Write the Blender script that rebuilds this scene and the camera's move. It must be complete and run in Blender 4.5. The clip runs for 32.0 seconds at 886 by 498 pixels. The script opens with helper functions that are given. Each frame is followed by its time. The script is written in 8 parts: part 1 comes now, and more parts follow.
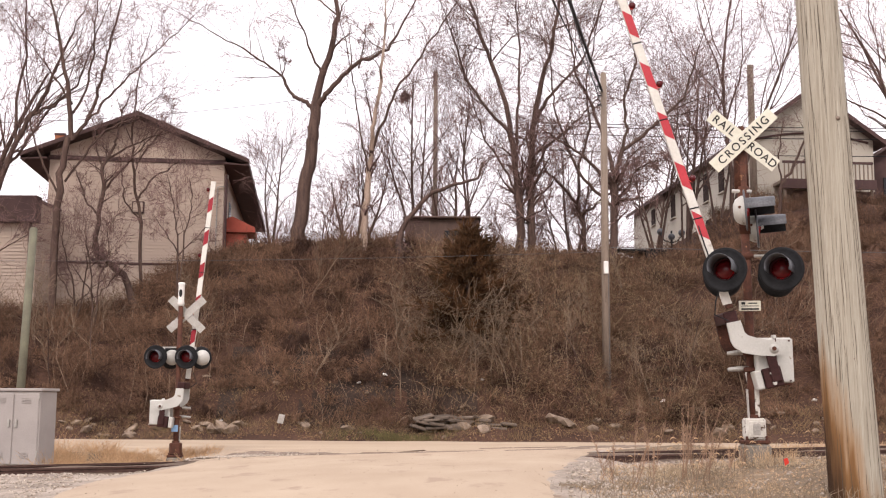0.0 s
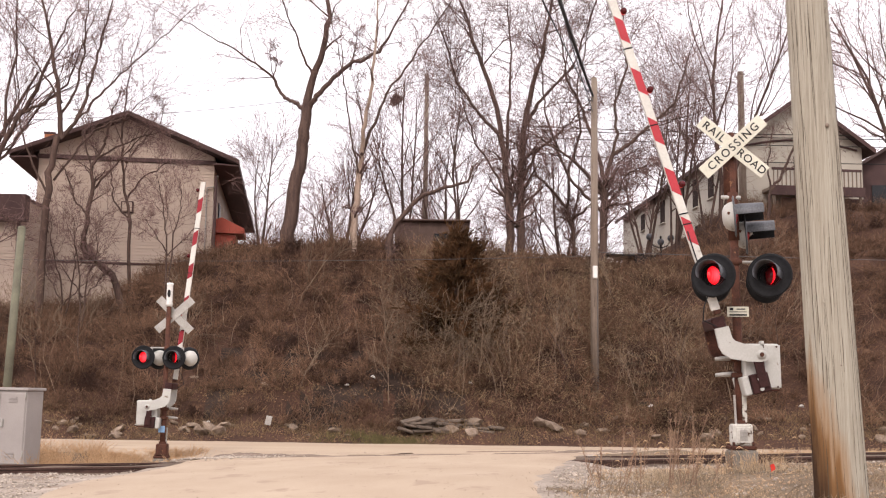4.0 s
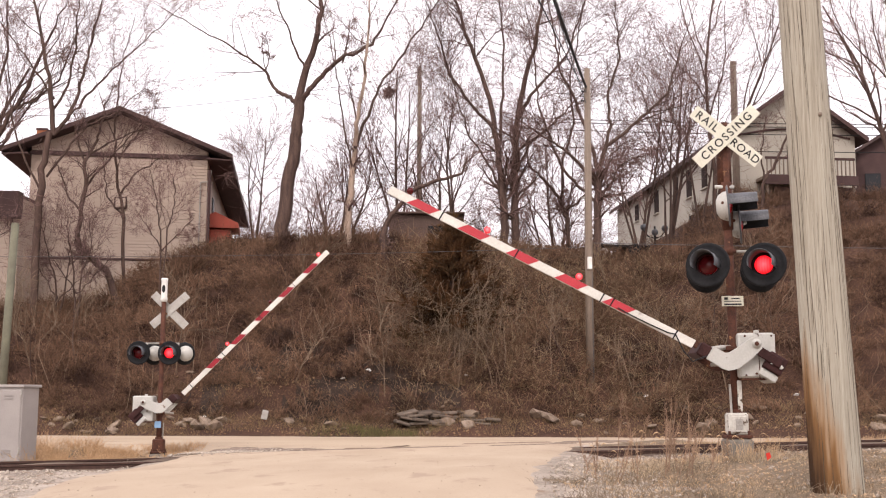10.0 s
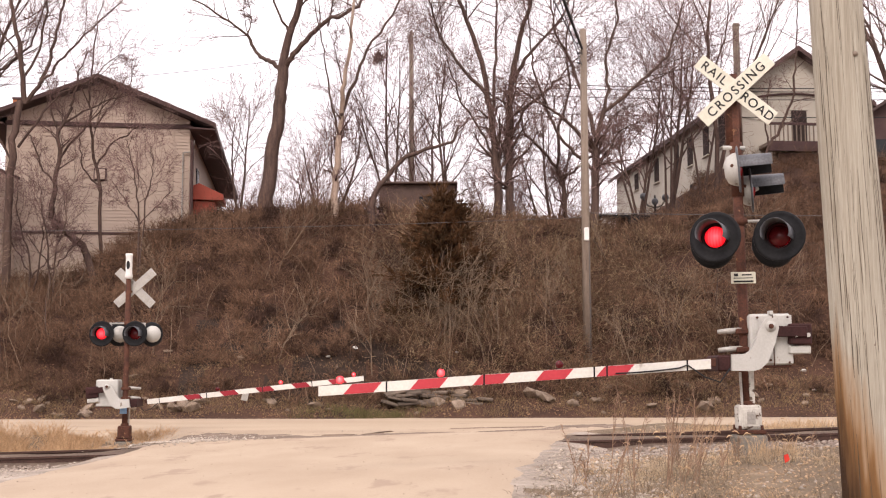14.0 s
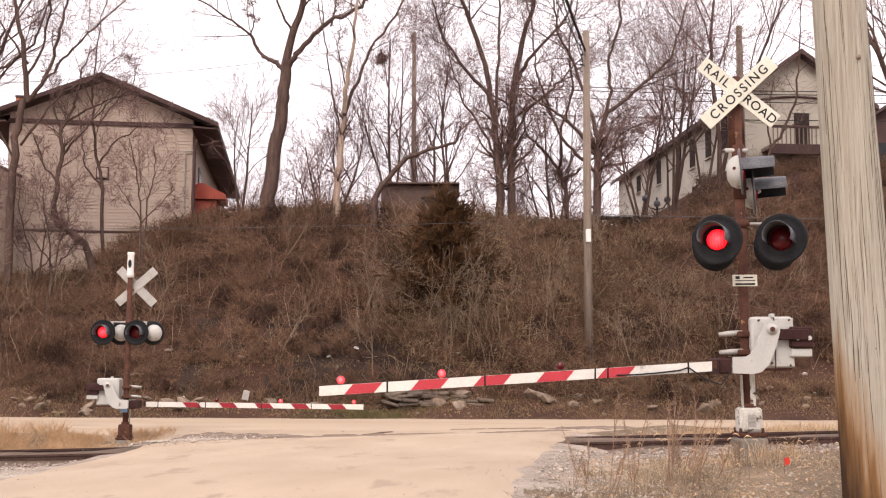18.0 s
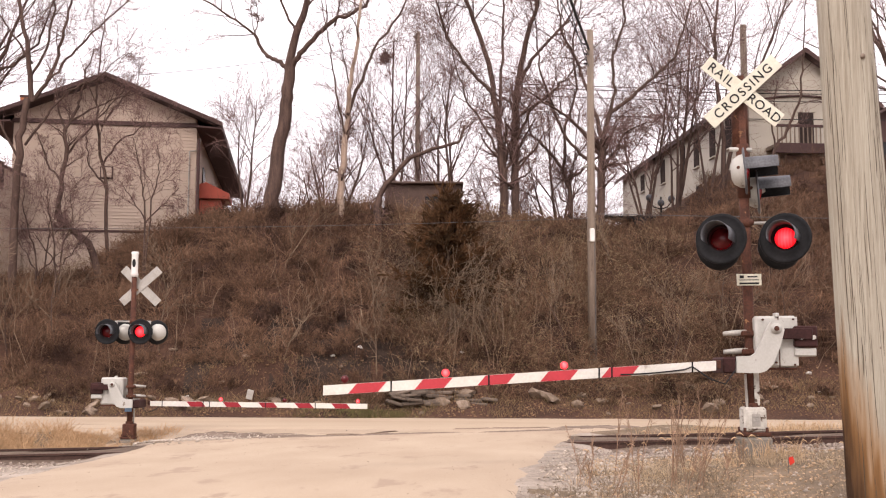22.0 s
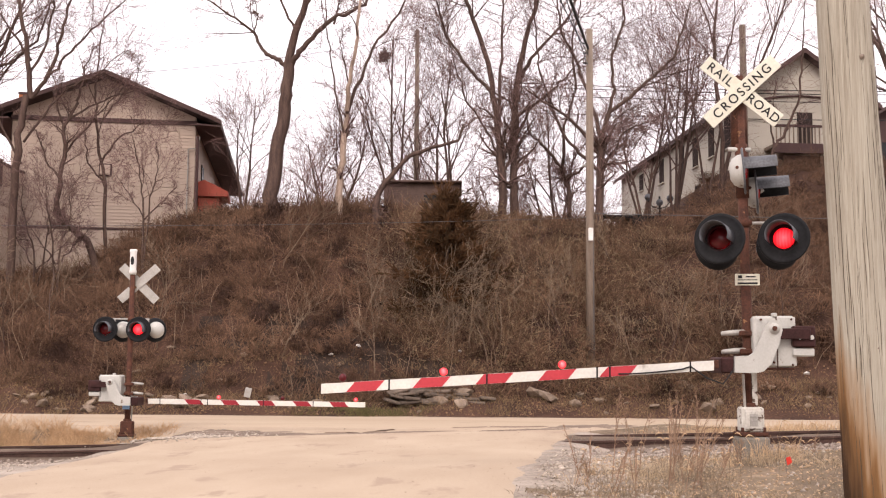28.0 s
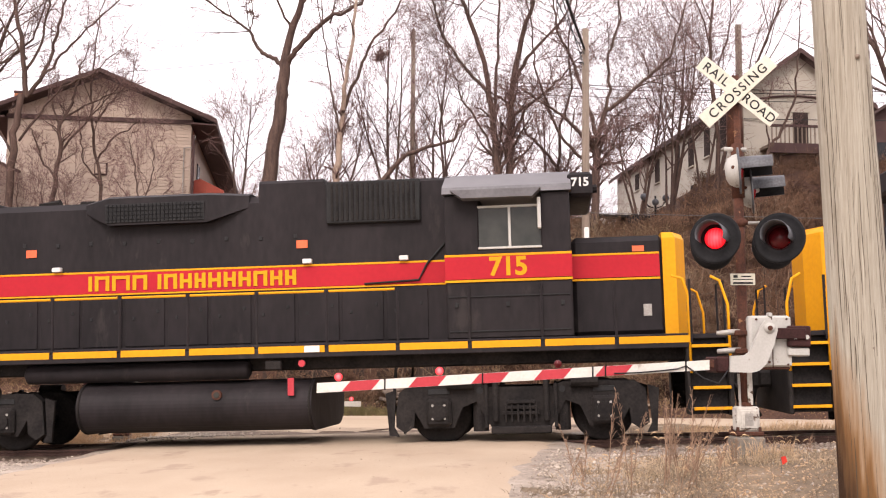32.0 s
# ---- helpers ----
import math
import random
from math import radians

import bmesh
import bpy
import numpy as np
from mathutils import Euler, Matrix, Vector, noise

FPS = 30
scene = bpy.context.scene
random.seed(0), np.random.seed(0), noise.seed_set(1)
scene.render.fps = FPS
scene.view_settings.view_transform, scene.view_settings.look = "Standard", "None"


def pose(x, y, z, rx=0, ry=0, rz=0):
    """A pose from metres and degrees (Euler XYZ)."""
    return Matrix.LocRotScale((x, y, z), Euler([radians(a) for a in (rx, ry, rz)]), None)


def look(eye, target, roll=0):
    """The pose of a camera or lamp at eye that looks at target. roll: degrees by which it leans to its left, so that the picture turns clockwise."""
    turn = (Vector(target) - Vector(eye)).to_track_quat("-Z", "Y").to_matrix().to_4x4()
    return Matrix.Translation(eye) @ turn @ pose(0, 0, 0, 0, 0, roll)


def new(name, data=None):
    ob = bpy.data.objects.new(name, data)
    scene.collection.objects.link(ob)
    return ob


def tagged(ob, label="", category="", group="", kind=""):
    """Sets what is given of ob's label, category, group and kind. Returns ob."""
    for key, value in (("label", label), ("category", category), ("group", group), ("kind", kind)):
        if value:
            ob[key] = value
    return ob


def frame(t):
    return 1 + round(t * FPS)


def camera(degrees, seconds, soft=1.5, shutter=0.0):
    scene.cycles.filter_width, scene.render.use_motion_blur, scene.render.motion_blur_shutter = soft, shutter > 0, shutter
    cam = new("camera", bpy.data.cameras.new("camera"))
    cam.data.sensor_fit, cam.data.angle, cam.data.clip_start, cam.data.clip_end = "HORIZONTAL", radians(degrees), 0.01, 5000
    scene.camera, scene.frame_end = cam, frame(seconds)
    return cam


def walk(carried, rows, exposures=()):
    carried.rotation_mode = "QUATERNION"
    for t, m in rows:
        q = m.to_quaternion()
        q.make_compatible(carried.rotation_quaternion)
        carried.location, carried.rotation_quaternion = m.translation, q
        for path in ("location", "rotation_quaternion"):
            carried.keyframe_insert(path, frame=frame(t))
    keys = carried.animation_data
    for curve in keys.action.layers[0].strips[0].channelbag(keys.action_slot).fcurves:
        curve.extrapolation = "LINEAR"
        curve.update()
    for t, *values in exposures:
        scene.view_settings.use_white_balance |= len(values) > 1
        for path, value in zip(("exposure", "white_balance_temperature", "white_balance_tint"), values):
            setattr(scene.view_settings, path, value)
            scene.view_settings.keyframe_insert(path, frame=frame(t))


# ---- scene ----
cam = camera(43.81, 32.0, soft=1.15)
# seconds, eye x, y, z, pitch, heading to the right, roll
PATH = [
    (0.0, -0.370, -1.850, 1.100, 7.763, -0.632, 0.355), (0.5, -0.370, -1.850, 1.100, 7.782, -0.678, 0.288),
    (1.0, -0.370, -1.850, 1.100, 7.798, -0.669, 0.291), (1.5, -0.370, -1.850, 1.100, 7.810, -0.629, 0.206),
    (2.0, -0.370, -1.850, 1.100, 7.860, -0.499, 1.182), (2.5, -0.370, -1.850, 1.100, 7.892, -0.312, 1.108),
    (3.0, -0.370, -1.850, 1.100, 7.897, -0.204, 1.230), (3.5, -0.370, -1.850, 1.100, 7.947, -0.108, 1.009),
    (5.5, -0.370, -1.850, 1.100, 7.801, -0.078, 0.711), (6.0, -0.370, -1.850, 1.100, 7.803, -0.066, 0.604),
    (6.5, -0.370, -1.850, 1.100, 7.805, -0.048, 0.489), (7.0, -0.370, -1.850, 1.100, 7.799, -0.054, 0.515),
    (7.5, -0.370, -1.850, 1.100, 7.796, -0.046, 0.191), (8.0, -0.370, -1.850, 1.100, 7.749, 0.321, -0.425),
    (8.5, -0.370, -1.850, 1.100, 7.690, 0.559, -0.098), (9.0, -0.370, -1.850, 1.100, 7.620, 0.529, -0.141),
    (9.5, -0.370, -1.850, 1.100, 7.613, 0.455, -0.043), (10.0, -0.370, -1.850, 1.100, 7.536, 0.211, 0.236),
    (10.5, -0.370, -1.850, 1.100, 7.433, 0.003, 0.718), (11.0, -0.370, -1.850, 1.100, 6.853, -0.227, 0.560),
    (11.5, -0.341, -1.703, 1.120, 6.159, -0.463, 0.699), (12.0, -0.217, -1.087, 1.203, 5.737, -0.744, 0.464),
    (12.5, -0.089, -0.445, 1.290, 5.517, -0.885, 0.358), (13.0, 0.000, 0.000, 1.350, 5.489, -0.936, -0.173),
    (13.5, 0.000, 0.000, 1.350, 5.689, -0.309, -0.094), (14.0, 0.000, 0.000, 1.350, 6.033, 0.201, -0.136),
    (14.5, 0.000, 0.000, 1.350, 6.293, 0.459, -0.232), (16.5, 0.000, 0.000, 1.350, 6.560, 0.509, -0.068),
    (17.0, 0.000, 0.000, 1.350, 6.315, 0.355, 0.223), (17.5, 0.000, 0.000, 1.350, 6.148, 0.222, 0.203),
    (18.0, 0.000, 0.000, 1.350, 6.071, 0.114, 0.244), (18.5, 0.000, 0.000, 1.350, 6.005, -0.002, 0.273),
    (19.0, 0.000, 0.000, 1.350, 5.972, 0.000, 0.300), (19.5, 0.000, 0.000, 1.350, 5.933, 0.024, 0.451),
    (20.0, 0.000, 0.000, 1.350, 5.939, -0.017, 0.240), (20.5, 0.000, 0.000, 1.350, 5.949, -0.058, 0.393),
    (21.0, 0.000, 0.000, 1.350, 5.965, -0.099, 0.188), (21.5, 0.000, 0.000, 1.350, 6.004, -0.111, 0.249),
    (22.0, 0.000, 0.000, 1.350, 6.036, -0.087, 0.244), (22.5, 0.000, 0.000, 1.350, 5.998, -0.107, 0.216),
    (23.0, 0.000, 0.000, 1.350, 5.966, -0.088, 0.340), (23.5, 0.000, 0.000, 1.350, 5.948, -0.084, 0.364),
    (24.0, 0.000, 0.000, 1.350, 5.931, -0.003, 0.619), (24.5, 0.000, 0.000, 1.350, 5.889, 0.000, 0.606),
    (25.0, 0.000, 0.000, 1.350, 5.875, -0.026, 0.479), (25.5, 0.000, 0.000, 1.350, 5.908, -0.027, 0.519),
    (27.5, 0.000, 0.000, 1.350, 5.974, -0.019, 0.454), (28.0, 0.000, 0.000, 1.350, 5.972, -0.009, 0.461),
    (28.5, 0.000, 0.000, 1.350, 6.021, 0.039, 0.423), (29.0, 0.000, 0.000, 1.350, 6.073, 0.148, 0.561),
    (29.5, 0.000, 0.000, 1.350, 6.084, 0.273, 0.700), (30.0, 0.000, 0.000, 1.350, 6.116, 0.324, 0.478),
    (30.5, 0.000, 0.000, 1.350, 6.147, 0.366, 0.446), (31.0, 0.000, 0.000, 1.350, 6.117, 0.350, 0.462),
    (31.5, 0.000, 0.000, 1.350, 5.991, 0.250, 0.555), (32.0, 0.000, 0.000, 1.350, 5.940, 0.208, 0.503),
]
walk(cam, [(t, pose(x, y, z, 90 + pitch, 0, -turn) @ pose(0, 0, 0, 0, 0, roll)) for t, x, y, z, pitch, turn, roll in PATH],
     exposures=[(0.0, 0.80, 6600, 18), (9.0, 0.81, 6600, 18), (13.0, 0.85, 6750, 20), (30.5, 0.85, 6750, 20), (31.2, 0.93, 6750, 20), (32.0, 1.03, 6750, 20)])

# ---- sky and sun ----
world = bpy.data.worlds.new("sky")
scene.world = world
world.use_nodes = True
wn, wl = world.node_tree.nodes, world.node_tree.links
wn.clear()
w_out = wn.new("ShaderNodeOutputWorld")
w_bg = wn.new("ShaderNodeBackground")
w_sky = wn.new("ShaderNodeTexSky")
w_sky.sky_type = "NISHITA"
w_sky.sun_disc = False
w_sky.sun_elevation, w_sky.sun_rotation = radians(48), radians(200)
w_sky.dust_density = 4.0
w_gain = wn.new("ShaderNodeMixRGB")
w_gain.blend_type = "MULTIPLY"
w_gain.inputs[0].default_value = 1.0
w_gain.inputs[2].default_value = (0.10, 0.10, 0.10, 1)
w_mix = wn.new("ShaderNodeMixRGB")
w_mix.inputs[0].default_value = 0.88
w_cloud = wn.new("ShaderNodeTexNoise")
w_cloud.inputs["Scale"].default_value = 1.6
w_cloud.inputs["Detail"].default_value = 5
w_ramp = wn.new("ShaderNodeValToRGB")
w_ramp.color_ramp.elements[0].position, w_ramp.color_ramp.elements[0].color = 0.3, (0.93, 0.92, 0.95, 1)
w_ramp.color_ramp.elements[1].position, w_ramp.color_ramp.elements[1].color = 0.7, (1.03, 1.0, 1.0, 1)
wl.new(w_cloud.outputs["Fac"], w_ramp.inputs["Fac"])
wl.new(w_sky.outputs["Color"], w_gain.inputs[1])
wl.new(w_gain.outputs[0], w_mix.inputs[1])
wl.new(w_ramp.outputs["Color"], w_mix.inputs[2])
wl.new(w_mix.outputs[0], w_bg.inputs["Color"])
w_bg.inputs["Strength"].default_value = 1.0
wl.new(w_bg.outputs[0], w_out.inputs["Surface"])
sun = new("sun", bpy.data.lights.new("sun", "SUN"))
sun.data.energy, sun.data.angle, sun.data.color = 1.25, radians(22), (1.0, 0.95, 0.88)
sun.matrix_world = look((-8, -20, 30), (0, 10, 0))


# ---- materials ----
def material(name, color, color2=None, rough=0.8, metal=0.0, scale=3.0, fine=40.0, bump=0.2, stretch=(1, 1, 1), rand=0.0,
             third=None, third_at=0.62, space="Object", depth=0.01, spec=None):
    """Two colours mixed by coarse and fine noise, with relief; third: patches of a third tone; rand: change from piece
    to piece.
    """
    m = bpy.data.materials.new(name)
    m.use_nodes = True
    n, l = m.node_tree.nodes, m.node_tree.links
    b = n["Principled BSDF"]
    b.inputs["Metallic"].default_value = metal
    b.inputs["Specular IOR Level"].default_value = spec if spec is not None else 0.12 if rough > 0.5 else 0.3
    color2 = color2 or tuple(c * 0.7 for c in color)
    co = n.new("ShaderNodeTexCoord")
    mp = n.new("ShaderNodeMapping")
    mp.inputs["Scale"].default_value = stretch
    l.new(co.outputs[space], mp.inputs["Vector"])
    n1 = n.new("ShaderNodeTexNoise")
    n1.inputs["Scale"].default_value, n1.inputs["Detail"].default_value = scale, 5
    n2 = n.new("ShaderNodeTexNoise")
    n2.inputs["Scale"].default_value, n2.inputs["Detail"].default_value = fine, 4
    for q in (n1, n2):
        l.new(mp.outputs[0], q.inputs["Vector"])
    add = n.new("ShaderNodeMath")
    add.operation = "MULTIPLY_ADD"
    add.inputs[1].default_value = 0.45
    l.new(n2.outputs["Fac"], add.inputs[0])
    half = n.new("ShaderNodeMath")
    half.operation = "MULTIPLY"
    half.inputs[1].default_value = 0.55
    l.new(n1.outputs["Fac"], half.inputs[0])
    l.new(half.outputs[0], add.inputs[2])
    r = n.new("ShaderNodeMapRange")
    r.inputs[1].default_value, r.inputs[2].default_value = 0.36, 0.64
    l.new(add.outputs[0], r.inputs[0])
    mix = n.new("ShaderNodeMixRGB")
    mix.inputs[1].default_value, mix.inputs[2].default_value = (*color2, 1), (*color, 1)
    l.new(r.outputs[0], mix.inputs[0])
    last = mix.outputs[0]
    if third:
        n3 = n.new("ShaderNodeTexNoise")
        n3.inputs["Scale"].default_value, n3.inputs["Detail"].default_value = scale * 1.7, 8
        n3.inputs["Roughness"].default_value = 0.65
        l.new(mp.outputs[0], n3.inputs["Vector"])
        r3 = n.new("ShaderNodeMapRange")
        r3.inputs[1].default_value, r3.inputs[2].default_value = third_at, third_at + 0.06
        l.new(n3.outputs["Fac"], r3.inputs[0])
        mix3 = n.new("ShaderNodeMixRGB")
        mix3.inputs[2].default_value = (*third, 1)
        l.new(r3.outputs[0], mix3.inputs[0])
        l.new(last, mix3.inputs[1])
        last = mix3.outputs[0]
    if rand:
        info = n.new("ShaderNodeObjectInfo")
        geo = n.new("ShaderNodeNewGeometry")
        sm = n.new("ShaderNodeMath")
        sm.operation = "ADD"
        l.new(info.outputs["Random"], sm.inputs[0])
        l.new(geo.outputs["Random Per Island"], sm.inputs[1])
        hs = n.new("ShaderNodeHueSaturation")
        rr = n.new("ShaderNodeMapRange")
        rr.inputs[1].default_value, rr.inputs[2].default_value = 0, 2
        rr.inputs[3].default_value, rr.inputs[4].default_value = 1 - rand, 1 + rand
        l.new(sm.outputs[0], rr.inputs[0])
        l.new(rr.outputs[0], hs.inputs["Value"])
        l.new(last, hs.inputs["Color"])
        last = hs.outputs["Color"]
    l.new(last, b.inputs["Base Color"])
    ro = n.new("ShaderNodeMapRange")
    ro.inputs[3].default_value, ro.inputs[4].default_value = max(0.05, rough - 0.12), min(1, rough + 0.12)
    l.new(n2.outputs["Fac"], ro.inputs[0])
    l.new(ro.outputs[0], b.inputs["Roughness"])
    if bump:
        bp = n.new("ShaderNodeBump")
        bp.inputs["Strength"].default_value, bp.inputs["Distance"].default_value = bump, depth
        l.new(add.outputs[0], bp.inputs["Height"])
        l.new(bp.outputs[0], b.inputs["Normal"])
    return m


def glow(name, core, rim, strength, radius, base=(0.3, 0.01, 0.01)):
    """A lit lens: brightest over the bulb, deeper towards its rim, with moulded ribs."""
    m = bpy.data.materials.new(name)
    m.use_nodes = True
    n, l = m.node_tree.nodes, m.node_tree.links
    b = n["Principled BSDF"]
    b.inputs["Base Color"].default_value = (*base, 1)
    b.inputs["Roughness"].default_value = 0.2
    co = n.new("ShaderNodeTexCoord")
    flat = n.new("ShaderNodeMapping")
    flat.inputs["Scale"].default_value = (1, 0, 1)
    l.new(co.outputs["Object"], flat.inputs["Vector"])
    dist = n.new("ShaderNodeVectorMath")
    dist.operation = "LENGTH"
    l.new(flat.outputs[0], dist.inputs[0])
    ribs = n.new("ShaderNodeTexWave")
    ribs.inputs["Scale"].default_value, ribs.inputs["Distortion"].default_value = 1.1 / radius, 1.5
    l.new(co.outputs["Object"], ribs.inputs["Vector"])
    wob = n.new("ShaderNodeMath")
    wob.operation = "MULTIPLY_ADD"
    wob.inputs[1].default_value = 0.22 * radius
    l.new(ribs.outputs["Fac"], wob.inputs[0])
    l.new(dist.outputs["Value"], wob.inputs[2])
    r = n.new("ShaderNodeMapRange")
    r.inputs[1].default_value, r.inputs[2].default_value = 0.15 * radius, 1.05 * radius
    l.new(wob.outputs[0], r.inputs[0])
    mix = n.new("ShaderNodeMixRGB")
    mix.inputs[1].default_value, mix.inputs[2].default_value = (*core, 1), (*rim, 1)
    l.new(r.outputs[0], mix.inputs[0])
    l.new(mix.outputs[0], b.inputs["Emission Color"])
    b.inputs["Emission Strength"].default_value = strength
    return m


RUST = material("rusty_steel", (0.13, 0.055, 0.035), (0.05, 0.025, 0.02), 0.75, 0.2, 6, 50, 0.4, third=(0.30, 0.16, 0.08), third_at=0.63)
SILVER = material("weathered_aluminium_paint", (0.52, 0.51, 0.47), (0.43, 0.42, 0.38), 0.5, 0.1, 3.5, 40, 0.1, third=(0.19, 0.14, 0.10), third_at=0.64)
BLACK = material("sooty_black_paint", (0.018, 0.018, 0.019), (0.009, 0.009, 0.01), 0.6, 0, 4, 30, 0.15)
VISOR = material("faded_black_visor", (0.13, 0.135, 0.145), (0.06, 0.06, 0.065), 0.45, 0, 5, 40, 0.1)
SIGN_WHITE = material("aged_white_sign", (0.72, 0.70, 0.58), (0.60, 0.58, 0.47), 0.5, 0, 3, 30, 0.05)
SIGN_GREY = material("bare_sign_back", (0.44, 0.42, 0.38), (0.30, 0.28, 0.25), 0.5, 0.3, 4, 40, 0.1)
SIGN_BLACK = material("sign_black", (0.02, 0.02, 0.02), (0.03, 0.03, 0.03), 0.6, 0, 4, 40, 0.0)
ARM_WHITE = material("arm_white", (0.68, 0.66, 0.60), (0.55, 0.53, 0.475), 0.45, 0, 3, 30, 0.05, third=(0.40, 0.36, 0.31), third_at=0.68)
# darker copy of arm_red: shade in the colour, for the far arm's shadowed side
ARM_RED_SHADED = material("arm_red_shaded", (0.30, 0.018, 0.028), (0.23, 0.014, 0.022), 0.5, 0, 3, 30, 0.05)
ARM_RED = material("arm_red", (0.49, 0.045, 0.058), (0.38, 0.035, 0.045), 0.4, 0, 3, 30, 0.05)
LENS_OFF = material("dark_red_lens", (0.10, 0.006, 0.008), (0.06, 0.004, 0.005), 0.15, 0, 8, 60, 0.1)
LENS_ON = glow("lit_red_lens", (1.0, 0.07, 0.085), (0.55, 0.004, 0.008), 1.25, 0.125)
BULB_ON = glow("lit_arm_lamp", (1.0, 0.16, 0.17), (0.62, 0.006, 0.012), 1.2, 0.05)
STICKER_BLUE = material("faded_blue_sticker", (0.25, 0.42, 0.62), (0.2, 0.34, 0.52), 0.5)
CONCRETE = material("weathered_concrete", (0.25, 0.225, 0.19), (0.13, 0.115, 0.095), 0.9, 0, 3, 40, 0.4)
OLD_WOOD = material("old_pole_wood", (0.27, 0.215, 0.17), (0.16, 0.123, 0.097), 0.85, 0, 2.5, 30, 0.7, (4, 4, 0.3), third=(0.115, 0.088, 0.07), third_at=0.6)
ASPHALT = material("pale_worn_road", (0.445, 0.355, 0.262), (0.355, 0.272, 0.196), 0.92, 0, 0.5, 55, 0.7, (1.5, 0.7, 1), third=(0.33, 0.25, 0.187), third_at=0.58)
ASPHALT_LONG = material("pale_worn_road_along", (0.44, 0.35, 0.255), (0.37, 0.285, 0.205), 0.92, 0, 0.45, 50, 0.35, (0.4, 1.7, 1), third=(0.32, 0.245, 0.18), third_at=0.6)
DIRT = material("dry_earth", (0.235, 0.175, 0.12), (0.115, 0.085, 0.058), 0.95, 0, 1.6, 24, 1.0, third=(0.30, 0.225, 0.155), third_at=0.6, depth=0.04)
LITTER = material("leaf_litter", (0.10, 0.054, 0.036), (0.034, 0.019, 0.014), 0.95, 0, 0.6, 14, 1.0, third=(0.15, 0.086, 0.053), third_at=0.62, depth=0.06)
GRAVEL = material("track_ballast_bed", (0.44, 0.375, 0.31), (0.19, 0.155, 0.125), 0.9, 0, 1.2, 26, 1.0, depth=0.05, third=(0.24, 0.175, 0.125), third_at=0.55)
# dark earth of the bank's cut, with the overhang's shade in its colour
SHADED_CUT = material("dark_earth_shaded_cut", (0.062, 0.042, 0.032), (0.024, 0.017, 0.014), 0.95, 0, 1.2, 16, 1.0, (1, 1, 3), depth=0.06)
DARK_BALLAST = material("dark_ballast", (0.19, 0.14, 0.105), (0.08, 0.058, 0.044), 0.9, 0, 1.5, 26, 1.0, depth=0.04)
STONE = material("pale_stones", (0.31, 0.25, 0.205), (0.17, 0.135, 0.11), 0.85, 0, 3, 30, 0.5, rand=0.45)
ROCK = material("grey_brown_rock", (0.285, 0.215, 0.16), (0.13, 0.097, 0.073), 0.9, 0, 3, 24, 0.8, rand=0.3, depth=0.03)
VERGE_GRASS = material("golden_verge_grass", (0.62, 0.41, 0.235), (0.42, 0.26, 0.14), 0.8, 0, 2, 20, 0, rand=0.35)
PALE_STRAW = material("pale_fine_straw", (0.46, 0.36, 0.245), (0.27, 0.20, 0.13), 0.85, 0, 2, 20, 0, rand=0.5)
DRY_GRASS = material("dry_straw_grass", (0.60, 0.425, 0.26), (0.40, 0.265, 0.15), 0.8, 0, 2, 20, 0, rand=0.35)
GREEN_GRASS = material("thin_green_weeds", (0.15, 0.13, 0.055), (0.10, 0.085, 0.035), 0.8, 0, 2, 20, 0, rand=0.3)
# the third tone puts the shade of hollows between bushes into the twigs
BRUSH = material("brown_brush_twigs", (0.30, 0.178, 0.112), (0.135, 0.075, 0.049), 0.9, 0, 0.4, 5, 0, rand=0.6, third=(0.075, 0.042, 0.031), third_at=0.53)
OXIDE = material("dark_oxide_paint", (0.062, 0.026, 0.024), (0.03, 0.014, 0.013), 0.6, 0.1, 5, 40, 0.2)
TAN_STALK = material("dry_tan_stalks", (0.40, 0.29, 0.175), (0.25, 0.175, 0.105), 0.9, 0, 0.5, 6, 0, rand=0.5)
PALE_TWIG = material("pale_dead_stems", (0.255, 0.187, 0.13), (0.155, 0.108, 0.075), 0.9, 0, 1, 9, 0, rand=0.4)
BARK = material("dark_bark", (0.13, 0.085, 0.068), (0.055, 0.036, 0.031), 0.9, 0, 3, 22, 0.7, (3, 3, 0.5), depth=0.03)
BARK_PALE = material("bare_pale_bark", (0.42, 0.32, 0.25), (0.22, 0.155, 0.12), 0.85, 0, 2, 18, 0.5, (3, 3, 0.4))
TWIG = material("fine_twigs", (0.24, 0.15, 0.135), (0.15, 0.095, 0.085), 0.9, 0, 1, 9, 0, rand=0.3)
CEDAR = material("rusty_cedar_foliage", (0.15, 0.072, 0.034), (0.045, 0.03, 0.015), 0.9, 0, 1, 9, 0, rand=0.5)
SIDING = material("tan_lap_siding", (0.50, 0.395, 0.32), (0.455, 0.36, 0.29), 0.65, 0, 0.5, 30, 0.05, rand=0.06)
TRIM_BROWN = material("brown_trim", (0.10, 0.06, 0.055), (0.07, 0.042, 0.04), 0.6, 0, 2, 30, 0.1)
ROOF = material("brown_shingles", (0.12, 0.085, 0.08), (0.07, 0.05, 0.048), 0.9, 0, 2, 18, 0.6)
AWNING = material("brick_red_awning", (0.42, 0.10, 0.07), (0.34, 0.08, 0.055), 0.7, 0, 2, 30, 0.1)
WHITE_WALL = material("dingy_white_siding", (0.50, 0.46, 0.385), (0.41, 0.37, 0.31), 0.7, 0, 0.7, 25, 0.1, rand=0.06)
GLASS_DARK = material("dark_window_glass", (0.02, 0.02, 0.022), (0.012, 0.012, 0.014), 0.2, 0, 1, 4, 0)
WINDOW_DARK = material("dark_far_window", (0.06, 0.045, 0.04), (0.035, 0.026, 0.024), 0.85, 0, 1, 4, 0, spec=0.02)
